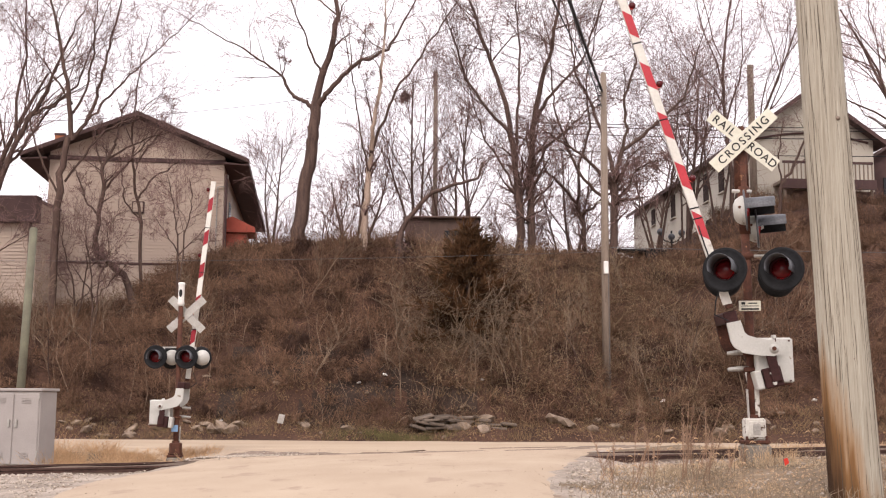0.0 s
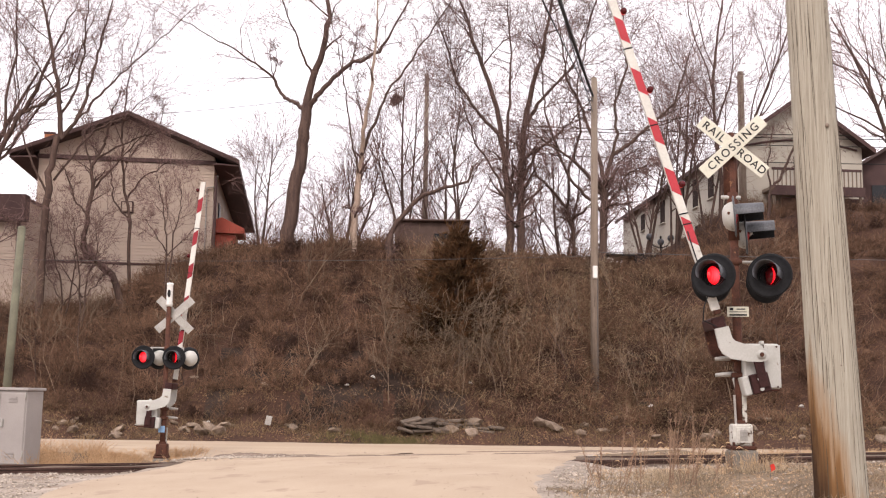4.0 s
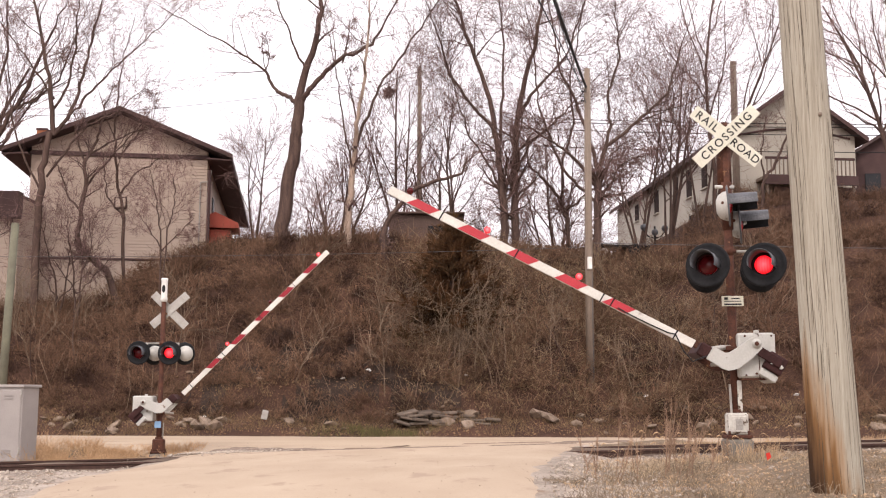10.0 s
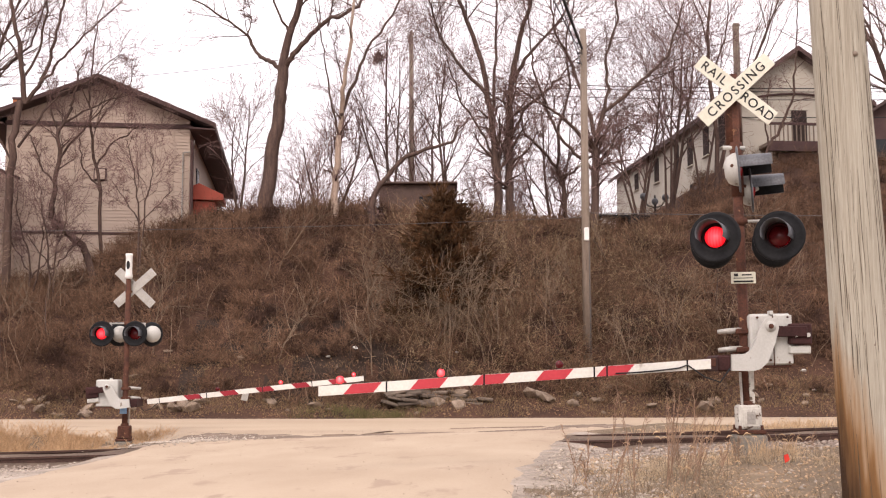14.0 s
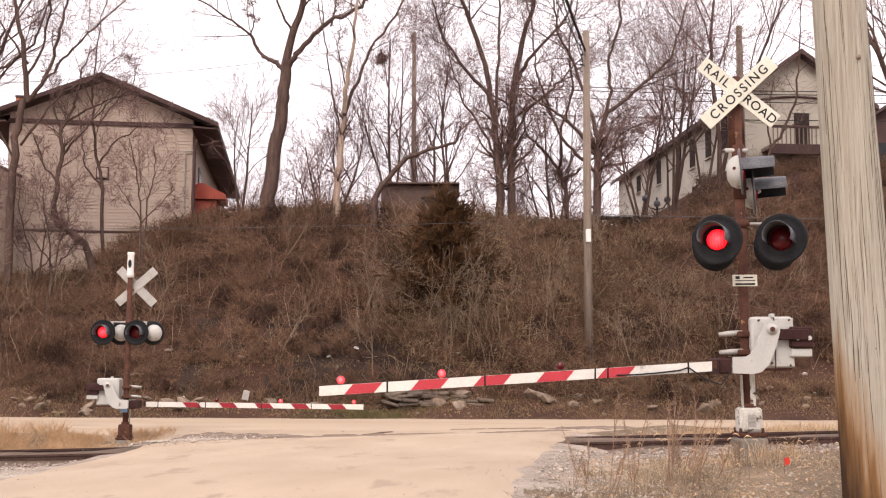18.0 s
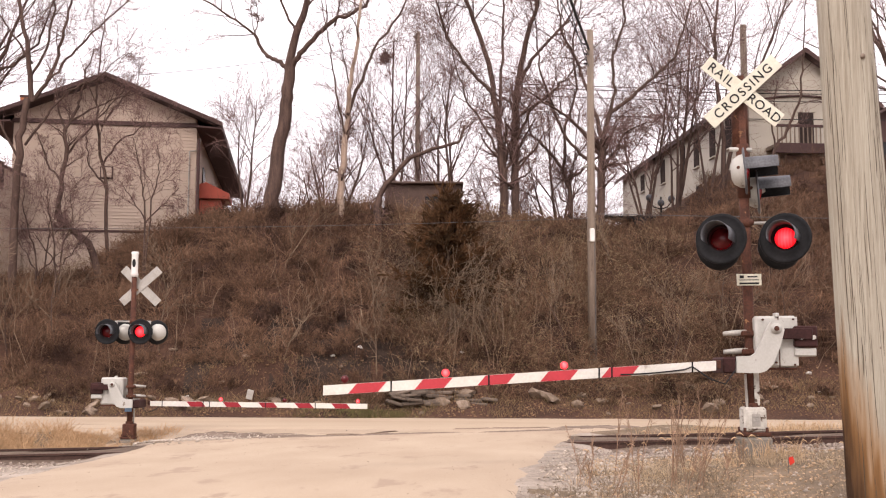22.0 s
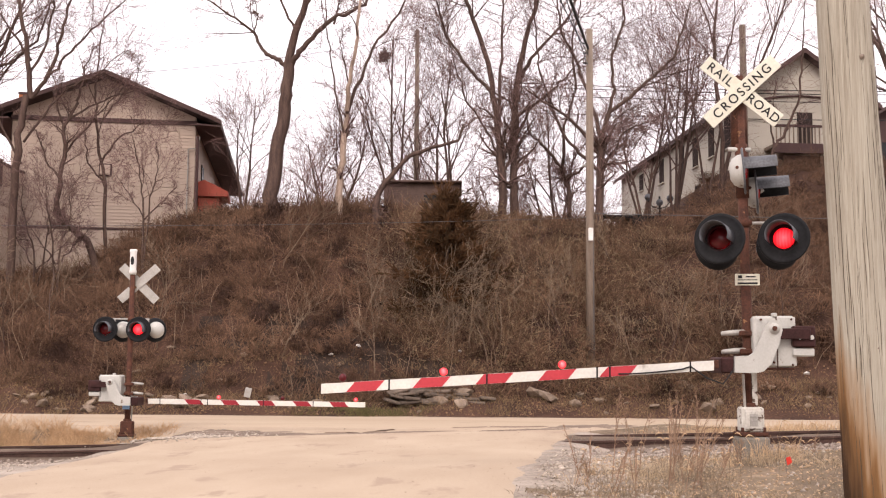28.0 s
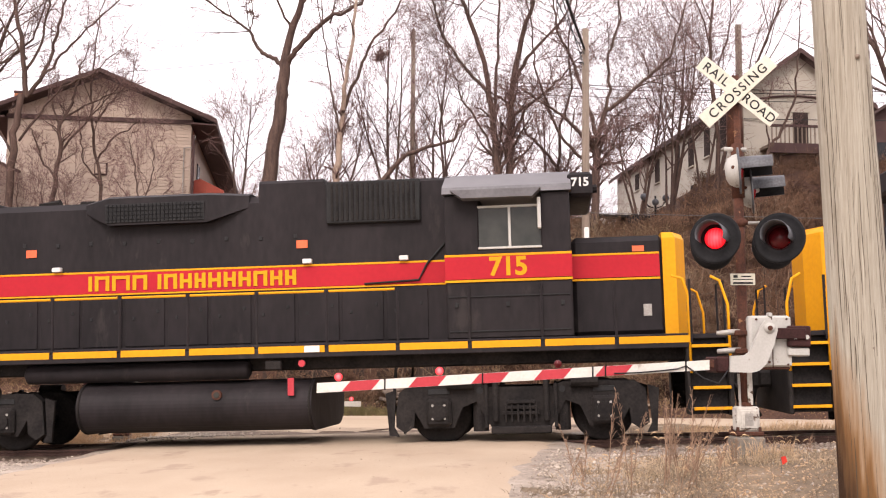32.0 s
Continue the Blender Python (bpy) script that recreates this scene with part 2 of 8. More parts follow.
CAB_GLASS = material("grey_cab_glass", (0.05, 0.052, 0.045), (0.025, 0.027, 0.024), 0.22, 0, 1.5, 4, 0)
SHED_WOOD = material("weathered_shed_wood", (0.175, 0.12, 0.10), (0.11, 0.075, 0.062), 0.9, 0, 2, 20, 0.4)
BRICK = material("orange_brick", (0.40, 0.16, 0.08), (0.30, 0.11, 0.06), 0.9, 0, 4, 30, 0.5)
CABINET = material("grey_cabinet_paint", (0.35, 0.315, 0.29), (0.285, 0.255, 0.235), 0.5, 0, 2, 40, 0.08, third=(0.30, 0.24, 0.19), third_at=0.7)
RAIL = material("dark_rail_steel", (0.105, 0.062, 0.05), (0.05, 0.031, 0.026), 0.55, 0.5, 4, 40, 0.3)
RAIL_TOP = material("rusty_rail_head", (0.15, 0.095, 0.07), (0.09, 0.058, 0.045), 0.6, 0.4, 4, 40, 0.1)
TIE = material("creosoted_tie", (0.085, 0.06, 0.045), (0.04, 0.03, 0.022), 0.9, 0, 4, 30, 0.6, rand=0.3)
LOCO_BLACK = material("dusty_black_locomotive_paint", (0.027, 0.0225, 0.0235), (0.0145, 0.0125, 0.013), 0.55, 0, 0.9, 9, 0.05, (1, 1, 0.35), third=(0.033, 0.028, 0.027), third_at=0.6)
LOCO_RED = material("locomotive_red", (0.46, 0.022, 0.032), (0.39, 0.018, 0.027), 0.52, 0, 0.8, 14, 0.03)
LOCO_YELLOW = material("locomotive_yellow", (0.72, 0.33, 0.012), (0.62, 0.27, 0.01), 0.52, 0, 0.8, 14, 0.03)
LOCO_UNDER = material("grimy_truck_steel", (0.03, 0.026, 0.024), (0.010, 0.009, 0.0088), 0.7, 0.1, 3, 25, 0.4, third=(0.065, 0.054, 0.047), third_at=0.66)
LOCO_ROOF = material("faded_grey_cab_roof", (0.145, 0.14, 0.145), (0.105, 0.10, 0.104), 0.5, 0, 2, 20, 0.05)
REFLECTOR = material("orange_marker", (0.75, 0.16, 0.06), (0.65, 0.12, 0.05), 0.4)
WHITE_PAINT = material("white_paint", (0.75, 0.74, 0.70), (0.62, 0.60, 0.56), 0.5)
CABLE = material("black_cable", (0.02, 0.02, 0.022), (0.03, 0.03, 0.03), 0.6, 0, 4, 30, 0)
WIRE = material("grey_wire", (0.13, 0.12, 0.12), (0.09, 0.085, 0.085), 0.5, 0.3, 4, 30, 0)
FLAG = material("red_marker_flag", (0.70, 0.06, 0.04), (0.6, 0.045, 0.03), 0.6)


# ---- mesh helpers ----
class Shape:
    """Vertices and faces of one mesh, with a material slot for each face."""
    def __init__(self):
        self.v, self.f, self.s = [], [], []

    def add(self, verts, faces, slot=0, m=None):
        k = len(self.v)
        self.v.extend([tuple(m @ Vector(p)) for p in verts] if m is not None else [tuple(p) for p in verts])
        self.f.extend([tuple(i + k for i in q) for q in faces])
        self.s.extend([slot] * len(faces))
        return self

    def box(self, x, y, z, sx, sy, sz, b=None, slot=0, m=None):
        """A box round (x, y, z), with its edges cut off by b."""
        b = min(sx, sy, sz) * 0.12 if b is None else b
        hx, hy, hz = sx / 2, sy / 2, sz / 2
        vs, idx = [], {}
        for i in (-1, 1):
            for j in (-1, 1):
                for k in (-1, 1):
                    for ax in range(3):
                        d = [hx - b, hy - b, hz - b]
                        d[ax] += b
                        idx[i, j, k, ax] = len(vs)
                        vs.append((x + i * d[0], y + j * d[1], z + k * d[2]))
        fs = []
        for ax in range(3):
            o1, o2 = [a for a in range(3) if a != ax]
            for sg in (-1, 1):
                q = []
                for a, c in ((-1, -1), (1, -1), (1, 1), (-1, 1)):
                    key = [0, 0, 0]
                    key[ax], key[o1], key[o2] = sg, a, c
                    q.append(idx[(*key, ax)])
                fs.append(q if (sg > 0) == (ax != 1) else q[::-1])
            for a in (-1, 1):
                for c in (-1, 1):
                    k0, k1 = [0, 0, 0], [0, 0, 0]
                    k0[ax], k1[ax] = -1, 1
                    k0[o1] = k1[o1] = a
                    k0[o2] = k1[o2] = c
                    fs.append([idx[(*k0, o1)], idx[(*k1, o1)], idx[(*k1, o2)], idx[(*k0, o2)]])
        for i in (-1, 1):
            for j in (-1, 1):
                for k in (-1, 1):
                    fs.append([idx[i, j, k, 0], idx[i, j, k, 1], idx[i, j, k, 2]])
        return self.add(vs, fs, slot, m)

    def tube(self, pts, radii, n=8, slot=0, m=None, caps=True):
        """A round bar along points."""
        pts = [Vector(p) for p in pts]
        radii = radii if hasattr(radii, "__len__") else [radii] * len(pts)
        vs, fs = [], []
        side = None
        for i, p in enumerate(pts):
            way = (pts[min(i + 1, len(pts) - 1)] - pts[max(i - 1, 0)]).normalized()
            if side is None:
                side = way.cross(Vector((0.3, 0.2, 1)) if abs(way.z) < 0.9 else Vector((1, 0.1, 0))).normalized()
            side = (side - way * side.dot(way)).normalized()
            up = way.cross(side)
            for k in range(n):
                a = 2 * math.pi * k / n
                vs.append(p + (side * math.cos(a) + up * math.sin(a)) * radii[i])
        for i in range(len(pts) - 1):
            for k in range(n):
                k2 = (k + 1) % n
                fs.append((i * n + k, i * n + k2, (i + 1) * n + k2, (i + 1) * n + k))
        if caps:
            fs.append(tuple(range(n))[::-1])
            fs.append(tuple((len(pts) - 1) * n + k for k in range(n)))
        return self.add(vs, fs, slot, m)

    def plate(self, outline, y0, y1, slot=0, m=None):
        """An outline in x and z, given thickness from y0 to y1."""
        n = len(outline)
        vs = [(x, y0, z) for x, z in outline] + [(x, y1, z) for x, z in outline]
        fs = [tuple(range(n)), tuple(range(n, 2 * n))[::-1]]
        fs += [(i, i + n, (i + 1) % n + n, (i + 1) % n) for i in range(n)]
        return self.add(vs, fs, slot, m)

    def lathe(self, prof, n=24, slot=0, m=None, start=0.0, turn=2 * math.pi):
        """A profile of (radius, y) turned round the y axis."""
        full = turn > 6.28
        cols = n if full else n + 1
        vs = [(r * math.cos(start + turn * k / n), y, r * math.sin(start + turn * k / n)) for k in range(cols) for r, y in prof]
        p = len(prof)
        fs = []
        for k in range(n):
            k2 = (k + 1) % cols
            fs += [(k * p + i, k * p + i + 1, k2 * p + i + 1, k2 * p + i) for i in range(p - 1)]
        return self.add(vs, fs, slot, m)


def part(name, shape, mats, parent=None, label="", smooth=False, m=None):
    """Links a shape as one mesh object under a thing or a part."""
    me = bpy.data.meshes.new(name)
    me.from_pydata(shape.v, [], shape.f)
    for q in (mats if isinstance(mats, (list, tuple)) else [mats]):
        me.materials.append(q)
    if any(shape.s):
        me.polygons.foreach_set("material_index", shape.s)
    if smooth:
        me.polygons.foreach_set("use_smooth", [True] * len(shape.f))
    me.update()
    bm = bmesh.new()
    bm.from_mesh(me)
    if len(shape.f) < 3000:
        bmesh.ops.recalc_face_normals(bm, faces=bm.faces)
    bm.to_mesh(me)
    bm.free()
    ob = new(name, me)
    ob.parent = parent
    if m is not None:
        ob.matrix_basis = m
    return tagged(ob, label)


def thing(name, m, label, category, group="", kind=""):
    ob = new(name)
    ob.empty_display_size = 0.2
    ob.matrix_basis = m
    return tagged(ob, label, category, group, kind)


def lettering(text, size, parent, mat, m, name="lettering", spread=1.0, thick=0.003, bold=0.03):
    """Words in the built-in font, as a mesh in the x-z plane facing -y."""
    cu = bpy.data.curves.new(name, "FONT")
    cu.body, cu.size, cu.extrude, cu.offset = text, size, thick, bold * size
    cu.align_x, cu.align_y, cu.space_character = "CENTER", "CENTER", spread
    tmp = bpy.data.objects.new(name, cu)
    me = bpy.data.meshes.new_from_object(tmp)
    bpy.data.objects.remove(tmp)
    bpy.data.curves.remove(cu)
    me.materials.clear()
    me.materials.append(mat)
    ob = new(name, me)
    ob.parent = parent
    ob.matrix_basis = m @ pose(0, 0, 0, 90)
    return ob


# ---- the lie of the land ----
SKEW = radians(6.16)
GRADE = 0.034
TRACK_Y, TRACK_Z = 19.85, 0.0
RISE = math.degrees(math.atan(GRADE))


def along(x, y):
    return math.cos(SKEW) * x - math.sin(SKEW) * (y - TRACK_Y)


def across(x, y):
    return math.sin(SKEW) * x + math.cos(SKEW) * (y - TRACK_Y)


def step(a, b, x):
    q = min(1.0, max(0.0, (x - a) / (b - a)))
    return q * q * (3 - 2 * q)


def mixed(a, b, q):
    return a + (b - a) * q


def line(x, pts):
    if x <= pts[0][0]:
        return pts[0][1]
    for (x0, y0), (x1, y1) in zip(pts, pts[1:]):
        if x <= x1:
            return mixed(y0, y1, (x - x0) / (x1 - x0))
    return pts[-1][1]


def road_edges(y):
    """The left and right edges of the road that crosses the track."""
    left = line(y, [(-20, -3.5), (8, -4.6), (14, -5.6), (21, -5.9), (24, -6.2), (27, -9.0), (28.5, -14.0)])
    right = line(y, [(-20, -0.6), (8, 0.62), (13, 1.12), (17.6, 2.0), (20.5, 2.6), (23, 3.6), (26, 6.0), (28.2, 12.0)])
    return left, right


def on_road(x, y):
    a, b = road_edges(y)
    return step(a - 0.7, a + 0.1, x) * (1 - step(b - 0.1, b + 0.5, x)) * (1 - step(28.5, 29.5, y))


def ground(x, y):
    s, n = along(x, y), across(x, y)
    g = TRACK_Z + GRADE * max(-60, min(420, s))
    r = on_road(x, y)
    off = line(n, [(-12, 0.02), (-9, 0.06), (-7, 0.12), (-5.6, 0.14), (-4, -0.0), (-3, -0.11), (-1.6, -0.165), (-0.76, -0.13), (-0.66, -0.05), (0.66, -0.05), (0.76, -0.1), (1.6, -0.18), (2.6, -0.24), (5, -0.3)])
    road = line(n, [(-14, 0.08), (-8, 0.12), (-3, 0.02), (-1.5, 0.0), (1.5, 0.0), (4, -0.1), (8, -0.12)])
    z = g + mixed(off, road, r)
    z -= 0.16 * step(-5.4, -6.6, x) * step(2.5, 4.5, n) * (1 - step(27.5, 28.5, y)) if x < -5 else 0
    z = mixed(z, -0.25, step(25.0, 28.0, y) if x > -12 else step(25.0, 28.0, y))
    if x > 30:
        z = mixed(z, g - 0.25, step(30, 60, x))
    yb = y - 33.7 + 0.35 * math.sin(x * 0.7) + 0.25 * math.sin(x * 1.9 + 1)
    if yb > 0:
        crest = line(x, [(-40, 4.2), (-18, 4.4), (-14.5, 4.75), (-12.8, 5.8), (-11.4, 6.7), (-9, 7.3), (-5, 7.6), (-2, 7.45), (0.5, 7.15), (3, 7.0), (9, 6.7), (14, 7.4), (40, 7.6)])
        up = line(yb, [(0, -0.25), (1.2, 0.25), (2.6, 1.05), (3.6, 2.0), (6.5, 4.6), (10.5, crest - 0.15), (12.5, crest), (200, crest + 2)])
        if yb > 3.6 and yb < 10.5:
            up = mixed(2.0, crest, ((yb - 3.6) / 6.9) ** 0.9)
        # eroded, steep cut low in the bank
        cut = step(-10, -7.5, x) * (1 - step(2.5, 5, x)) * min(1.0, max(0.0, 0.75 + 0.9 * noise.noise((x * 0.5, 2.0, 8.0))))
        if yb < 4.2:
            up = mixed(up, line(yb, [(0, -0.25), (1.2, 0.1), (1.9, 0.3), (2.3, 1.55), (2.9, 2.0), (4.2, 2.45)]), cut)
        knoll = step(7.5, 16, x) * step(10, 23, yb) * 4.1 * (1 - step(70, 110, x))
        z = mixed(up + knoll, z + 6, step(60, 200, abs(x)))
        z += 0.35 * noise.noise((x * 0.35, y * 0.35, 3.1)) * step(0.8, 4, yb)
    z += 0.05 * noise.noise((x * 0.9, y * 0.9, 0.3)) * (1 - r) * (1 if yb > 0 or y < 25 else 0.3)
    return z


def steps_to(a, b, d):
    return [a + d * i for i in range(int(round((b - a) / d)) + 1)]


def widening(a, far, g=1.35):
    out, d = [], 1.0
    while a + d < far:
        a += d
        out.append(a)
        d *= g
    return out + [far]


def build_ground():
    xs = [-q for q in widening(26, 2500)][::-1] + steps_to(-26, 26, 0.4) + widening(26, 2500)
    ys = [-q for q in widening(2, 2500)][::-1] + steps_to(-2, 8, 1.0)[:-1] + steps_to(8, 62, 0.4) + widening(62, 2500)
    sh = Shape()
    nx = len(xs)
    sh.v = [(x, y, ground(x, y)) for y in ys for x in xs]
    for j in range(len(ys) - 1):
        for i in range(nx - 1):
            sh.f.append((j * nx + i, j * nx + i + 1, (j + 1) * nx + i + 1, (j + 1) * nx + i))
            x, y = (xs[i] + xs[i + 1]) / 2, (ys[j] + ys[j + 1]) / 2
            n = across(x, y)
            sh.s.append(4 if 35.3 < y < 38.4 and -8.6 < x < 0.5 and noise.noise((x * 0.5, y * 0.6, 5)) > -0.22 else 2 if y > 33.1 else 3 if abs(n) < 0.95 else 1 if -5.0 < n < 2.2 or (7 < y < 20 and -0.5 < x - road_edges(y)[1] < 0.8 + 1.6 * noise.noise((x * 0.9, y * 0.9, 4))) or (y < 20 and -2.5 < x - road_edges(y)[0] < 0.4) else 0)
    ob = part("ground", sh, [DIRT, GRAVEL, LITTER, DARK_BALLAST, SHADED_CUT], smooth=True)
    return tagged(ob, "dry earth with gravel along the track and leaf litter on the bank", "ground", kind="structure")


def build_road():
    sh = Shape()
    ys = steps_to(-20, 28.4, 0.4)
    k = 14
    for y in ys:
        a, b = road_edges(y)
        a += 0.12 * noise.noise((y * 0.9, 0, 5))
        b += 0.16 * noise.noise((y * 1.1, 3, 5))
        for i in range(k + 1):
            x = mixed(a, b, i / k)
            drop = 0.05 if i in (0, k) else 0.0
            sh.v.append((x, y, ground(x, y) + 0.03 - drop))
    for j in range(len(ys) - 1):
        for i in range(k):
            q = j * (k + 1) + i
            sh.f.append((q, q + 1, q + k + 2, q + k + 1))
    ob = part("road", sh, ASPHALT, smooth=True)
    tagged(ob, "pale worn road leading over the railway track", "road", kind="structure")
    sh = Shape()
    xs = steps_to(-120, 120, 1.0)
    ys = steps_to(27.0, 33.6, 0.6)
    for x in xs:
        for y in ys:
            e = 1.0 if y in (ys[0], ys[-1]) else 0.0
            sh.v.append((x, y + e * 0.25 * noise.noise((x * 0.6, y, 1)), ground(x, min(y, 33.0)) + 0.045 - 0.08 * e))
    n = len(ys)
    for i in range(len(xs) - 1):
        for j in range(n - 1):
            sh.f.append((i * n + j, (i + 1) * n + j, (i + 1) * n + j + 1, i * n + j + 1))
    ob = part("road_along_bank", sh, ASPHALT_LONG, smooth=True)
    tagged(ob, "pale worn road running along the foot of the bank", "road", kind="structure")


def mesh_of(name, verts, faces, mat, parent=None, label=""):
    me = bpy.data.meshes.new(name)
    nv, nf, k = len(verts), len(faces), faces.shape[1]
    me.vertices.add(nv)
    me.vertices.foreach_set("co", np.asarray(verts, np.float32).ravel())
    me.loops.add(nf * k)
    me.loops.foreach_set("vertex_index", np.asarray(faces, np.int32).ravel())
    me.polygons.add(nf)
    me.polygons.foreach_set("loop_start", np.arange(0, nf * k, k, dtype=np.int32))
    me.materials.append(mat)
    me.update(calc_edges=True)
    me.validate()
    ob = new(name, me)
    ob.parent = parent
    return tagged(ob, label)


def stems(p, r, n=3):
    """Many thin tapered stems. p: stems x rings x 3, r: stems x rings. Returns vertices and four-sided faces."""
    s, k, _ = p.shape
    way = p[:, -1] - p[:, 0]
    way = way / np.maximum(np.linalg.norm(way, axis=1, keepdims=True), 1e-6)
    ref = np.where(np.abs(way[:, 2:3]) < 0.8, np.array([[0, 0, 1.0]]), np.array([[1.0, 0, 0]]))
    a = np.cross(way, ref)
    a /= np.linalg.norm(a, axis=1, keepdims=True)
    b = np.cross(way, a)
    ang = 2 * np.pi * np.arange(n) / n
    ring = a[:, None, None, :] * np.cos(ang)[None, None, :, None] + b[:, None, None, :] * np.sin(ang)[None, None, :, None]
    v = p[:, :, None, :] + ring * r[:, :, None, None]
    base = (np.arange(s) * k * n)[:, None, None]
    i, j = np.meshgrid(np.arange(k - 1), np.arange(n), indexing="ij")
    j2 = (j + 1) % n
    q = np.stack([i * n + j, i * n + j2, (i + 1) * n + j2, (i + 1) * n + j], -1).reshape(1, -1, 4)
    return v.reshape(-1, 3), (base + q).reshape(-1, 4)


# ---- railway track ----
def build_track():
    m = pose(0, TRACK_Y, TRACK_Z, 0, -RISE, -math.degrees(SKEW))
    track = thing("railway_track", m, "single railway track with dark rusty rails on wooden ties", "railway track", kind="structure")
    for n in (-0.755, 0.755):
        sh = Shape()
        prof = [(-0.07, -0.17), (0.07, -0.17), (0.07, -0.155), (0.012, -0.13), (0.012, -0.045), (0.036, -0.035), (0.036, 0), (-0.036, 0),
                (-0.036, -0.035), (-0.012, -0.045), (-0.012, -0.13), (-0.07, -0.155)]
        cuts = [-70, -30, -10, 0, 10, 40, 120, 400]
        for x in cuts:
            sh.v += [(x, n + y, z) for y, z in prof]
        k = len(prof)
        for c in range(len(cuts) - 1):
            for i in range(k):
                i2 = (i + 1) % k
                sh.f.append((c * k + i, (c + 1) * k + i, (c + 1) * k + i2, c * k + i2))
                sh.s.append(1 if i == 6 else 0)
        part("rail", sh, [RAIL, RAIL_TOP], track, "dark rusty steel rail with a worn head")
    sh = Shape().box(0, 0, -0.245, 0.22, 2.6, 0.17, 0.01)
    tie0 = part("tie", sh, TIE, track, "creosoted wooden tie")
    first = True
    for i in range(-50, 60):
        s = i * 0.55
        if -5.6 < s < 2.0:
            continue
        ob = tie0 if first else new("tie", tie0.data)
        ob.parent = track
        ob.matrix_basis = pose(s, 0.03 * math.sin(i * 3.3), 0.0, 0, 0, 0.8 * math.sin(i * 5.1))
        first = False
    # flangeway plank beside each rail in the crossing
    for n in (-0.9, -0.6, 0.6, 0.9):
        part("crossing_plank", Shape().box(-1.85, n, -0.06, 7.0, 0.12, 0.12, 0.012), STAIN, track, "worn dusty plank beside the rail")


# ---- crossing signals ----
def lamp_unit(parent, x, y, z, turn, visor_len=0.32, tilt=0.0, disc=0.292):
    """A round flashing lamp that faces -y before it is turned; returns its lens, which shows a lit or a dark face."""
    m = pose(x, y, z, tilt, 0, turn)
    lamp = part("lamp", Shape().lathe([(0.0, 0.03), (disc - 0.04, 0.025), (disc - 0.005, 0.0), (disc, -0.012), (disc - 0.006, -0.024), (disc - 0.04, -0.012), (0.185, -0.002), (0.158, -0.02), (0.14, 0.0), (0.135, 0.03)], 32),
                BLACK, parent, "round black lamp background", True, m)
    part("housing", Shape().lathe([(0.13, 0.02), (0.135, 0.08), (0.12, 0.17), (0.075, 0.23), (0.0, 0.245)], 20), SILVER, lamp, "silver lamp housing", True)
    part("visor", Shape().lathe([(0.168, -0.01), (0.160, -visor_len), (0.166, -visor_len), (0.174, -0.01), (0.168, -0.01)], 26, start=radians(-20), turn=radians(220)), VISOR, lamp, "long curved visor", True)
    lens = part("lens", Shape().lathe([(0.0, -0.062), (0.07, -0.054), (0.105, -0.032), (0.127, -0.002)], 26).lathe([(0.127, 0.0), (0.105, 0.032), (0.07, 0.054), (0.0, 0.062)], 26, slot=1),
                [LENS_ON, LENS_OFF], lamp, "red glass lens", True, pose(0, -0.004, 0))
    return lens


def crossbuck(parent, z, size, y, words):
    wide = 0.2
    for k, (a, txt) in enumerate(((42, ("CROSSING",)), (-40, ("RAIL", "ROAD")))):
        m = pose(0 if words else -0.13, y - 0.02 * (1 - k), z, 0, -a if words else -a * 1.05, 0)
        blade = part("crossbuck_blade", Shape().box(0, 0, 0, size, 0.012, wide, 0.003), SIGN_WHITE if words else SIGN_GREY, parent,
                     "white sign board with black letters" if words else "bare grey back of a sign board", m=m)
        if words:
            if k == 0:
                lettering("CROSSING", 0.16, blade, SIGN_BLACK, pose(0, -0.0075, -0.004), spread=1.3, bold=0.008)
            else:
                lettering("RAIL", 0.16, blade, SIGN_BLACK, pose(-0.335, -0.0075, -0.004), spread=1.2, bold=0.008)
                lettering("ROAD", 0.16, blade, SIGN_BLACK, pose(0.335, -0.0075, -0.004), spread=1.1, bold=0.008)


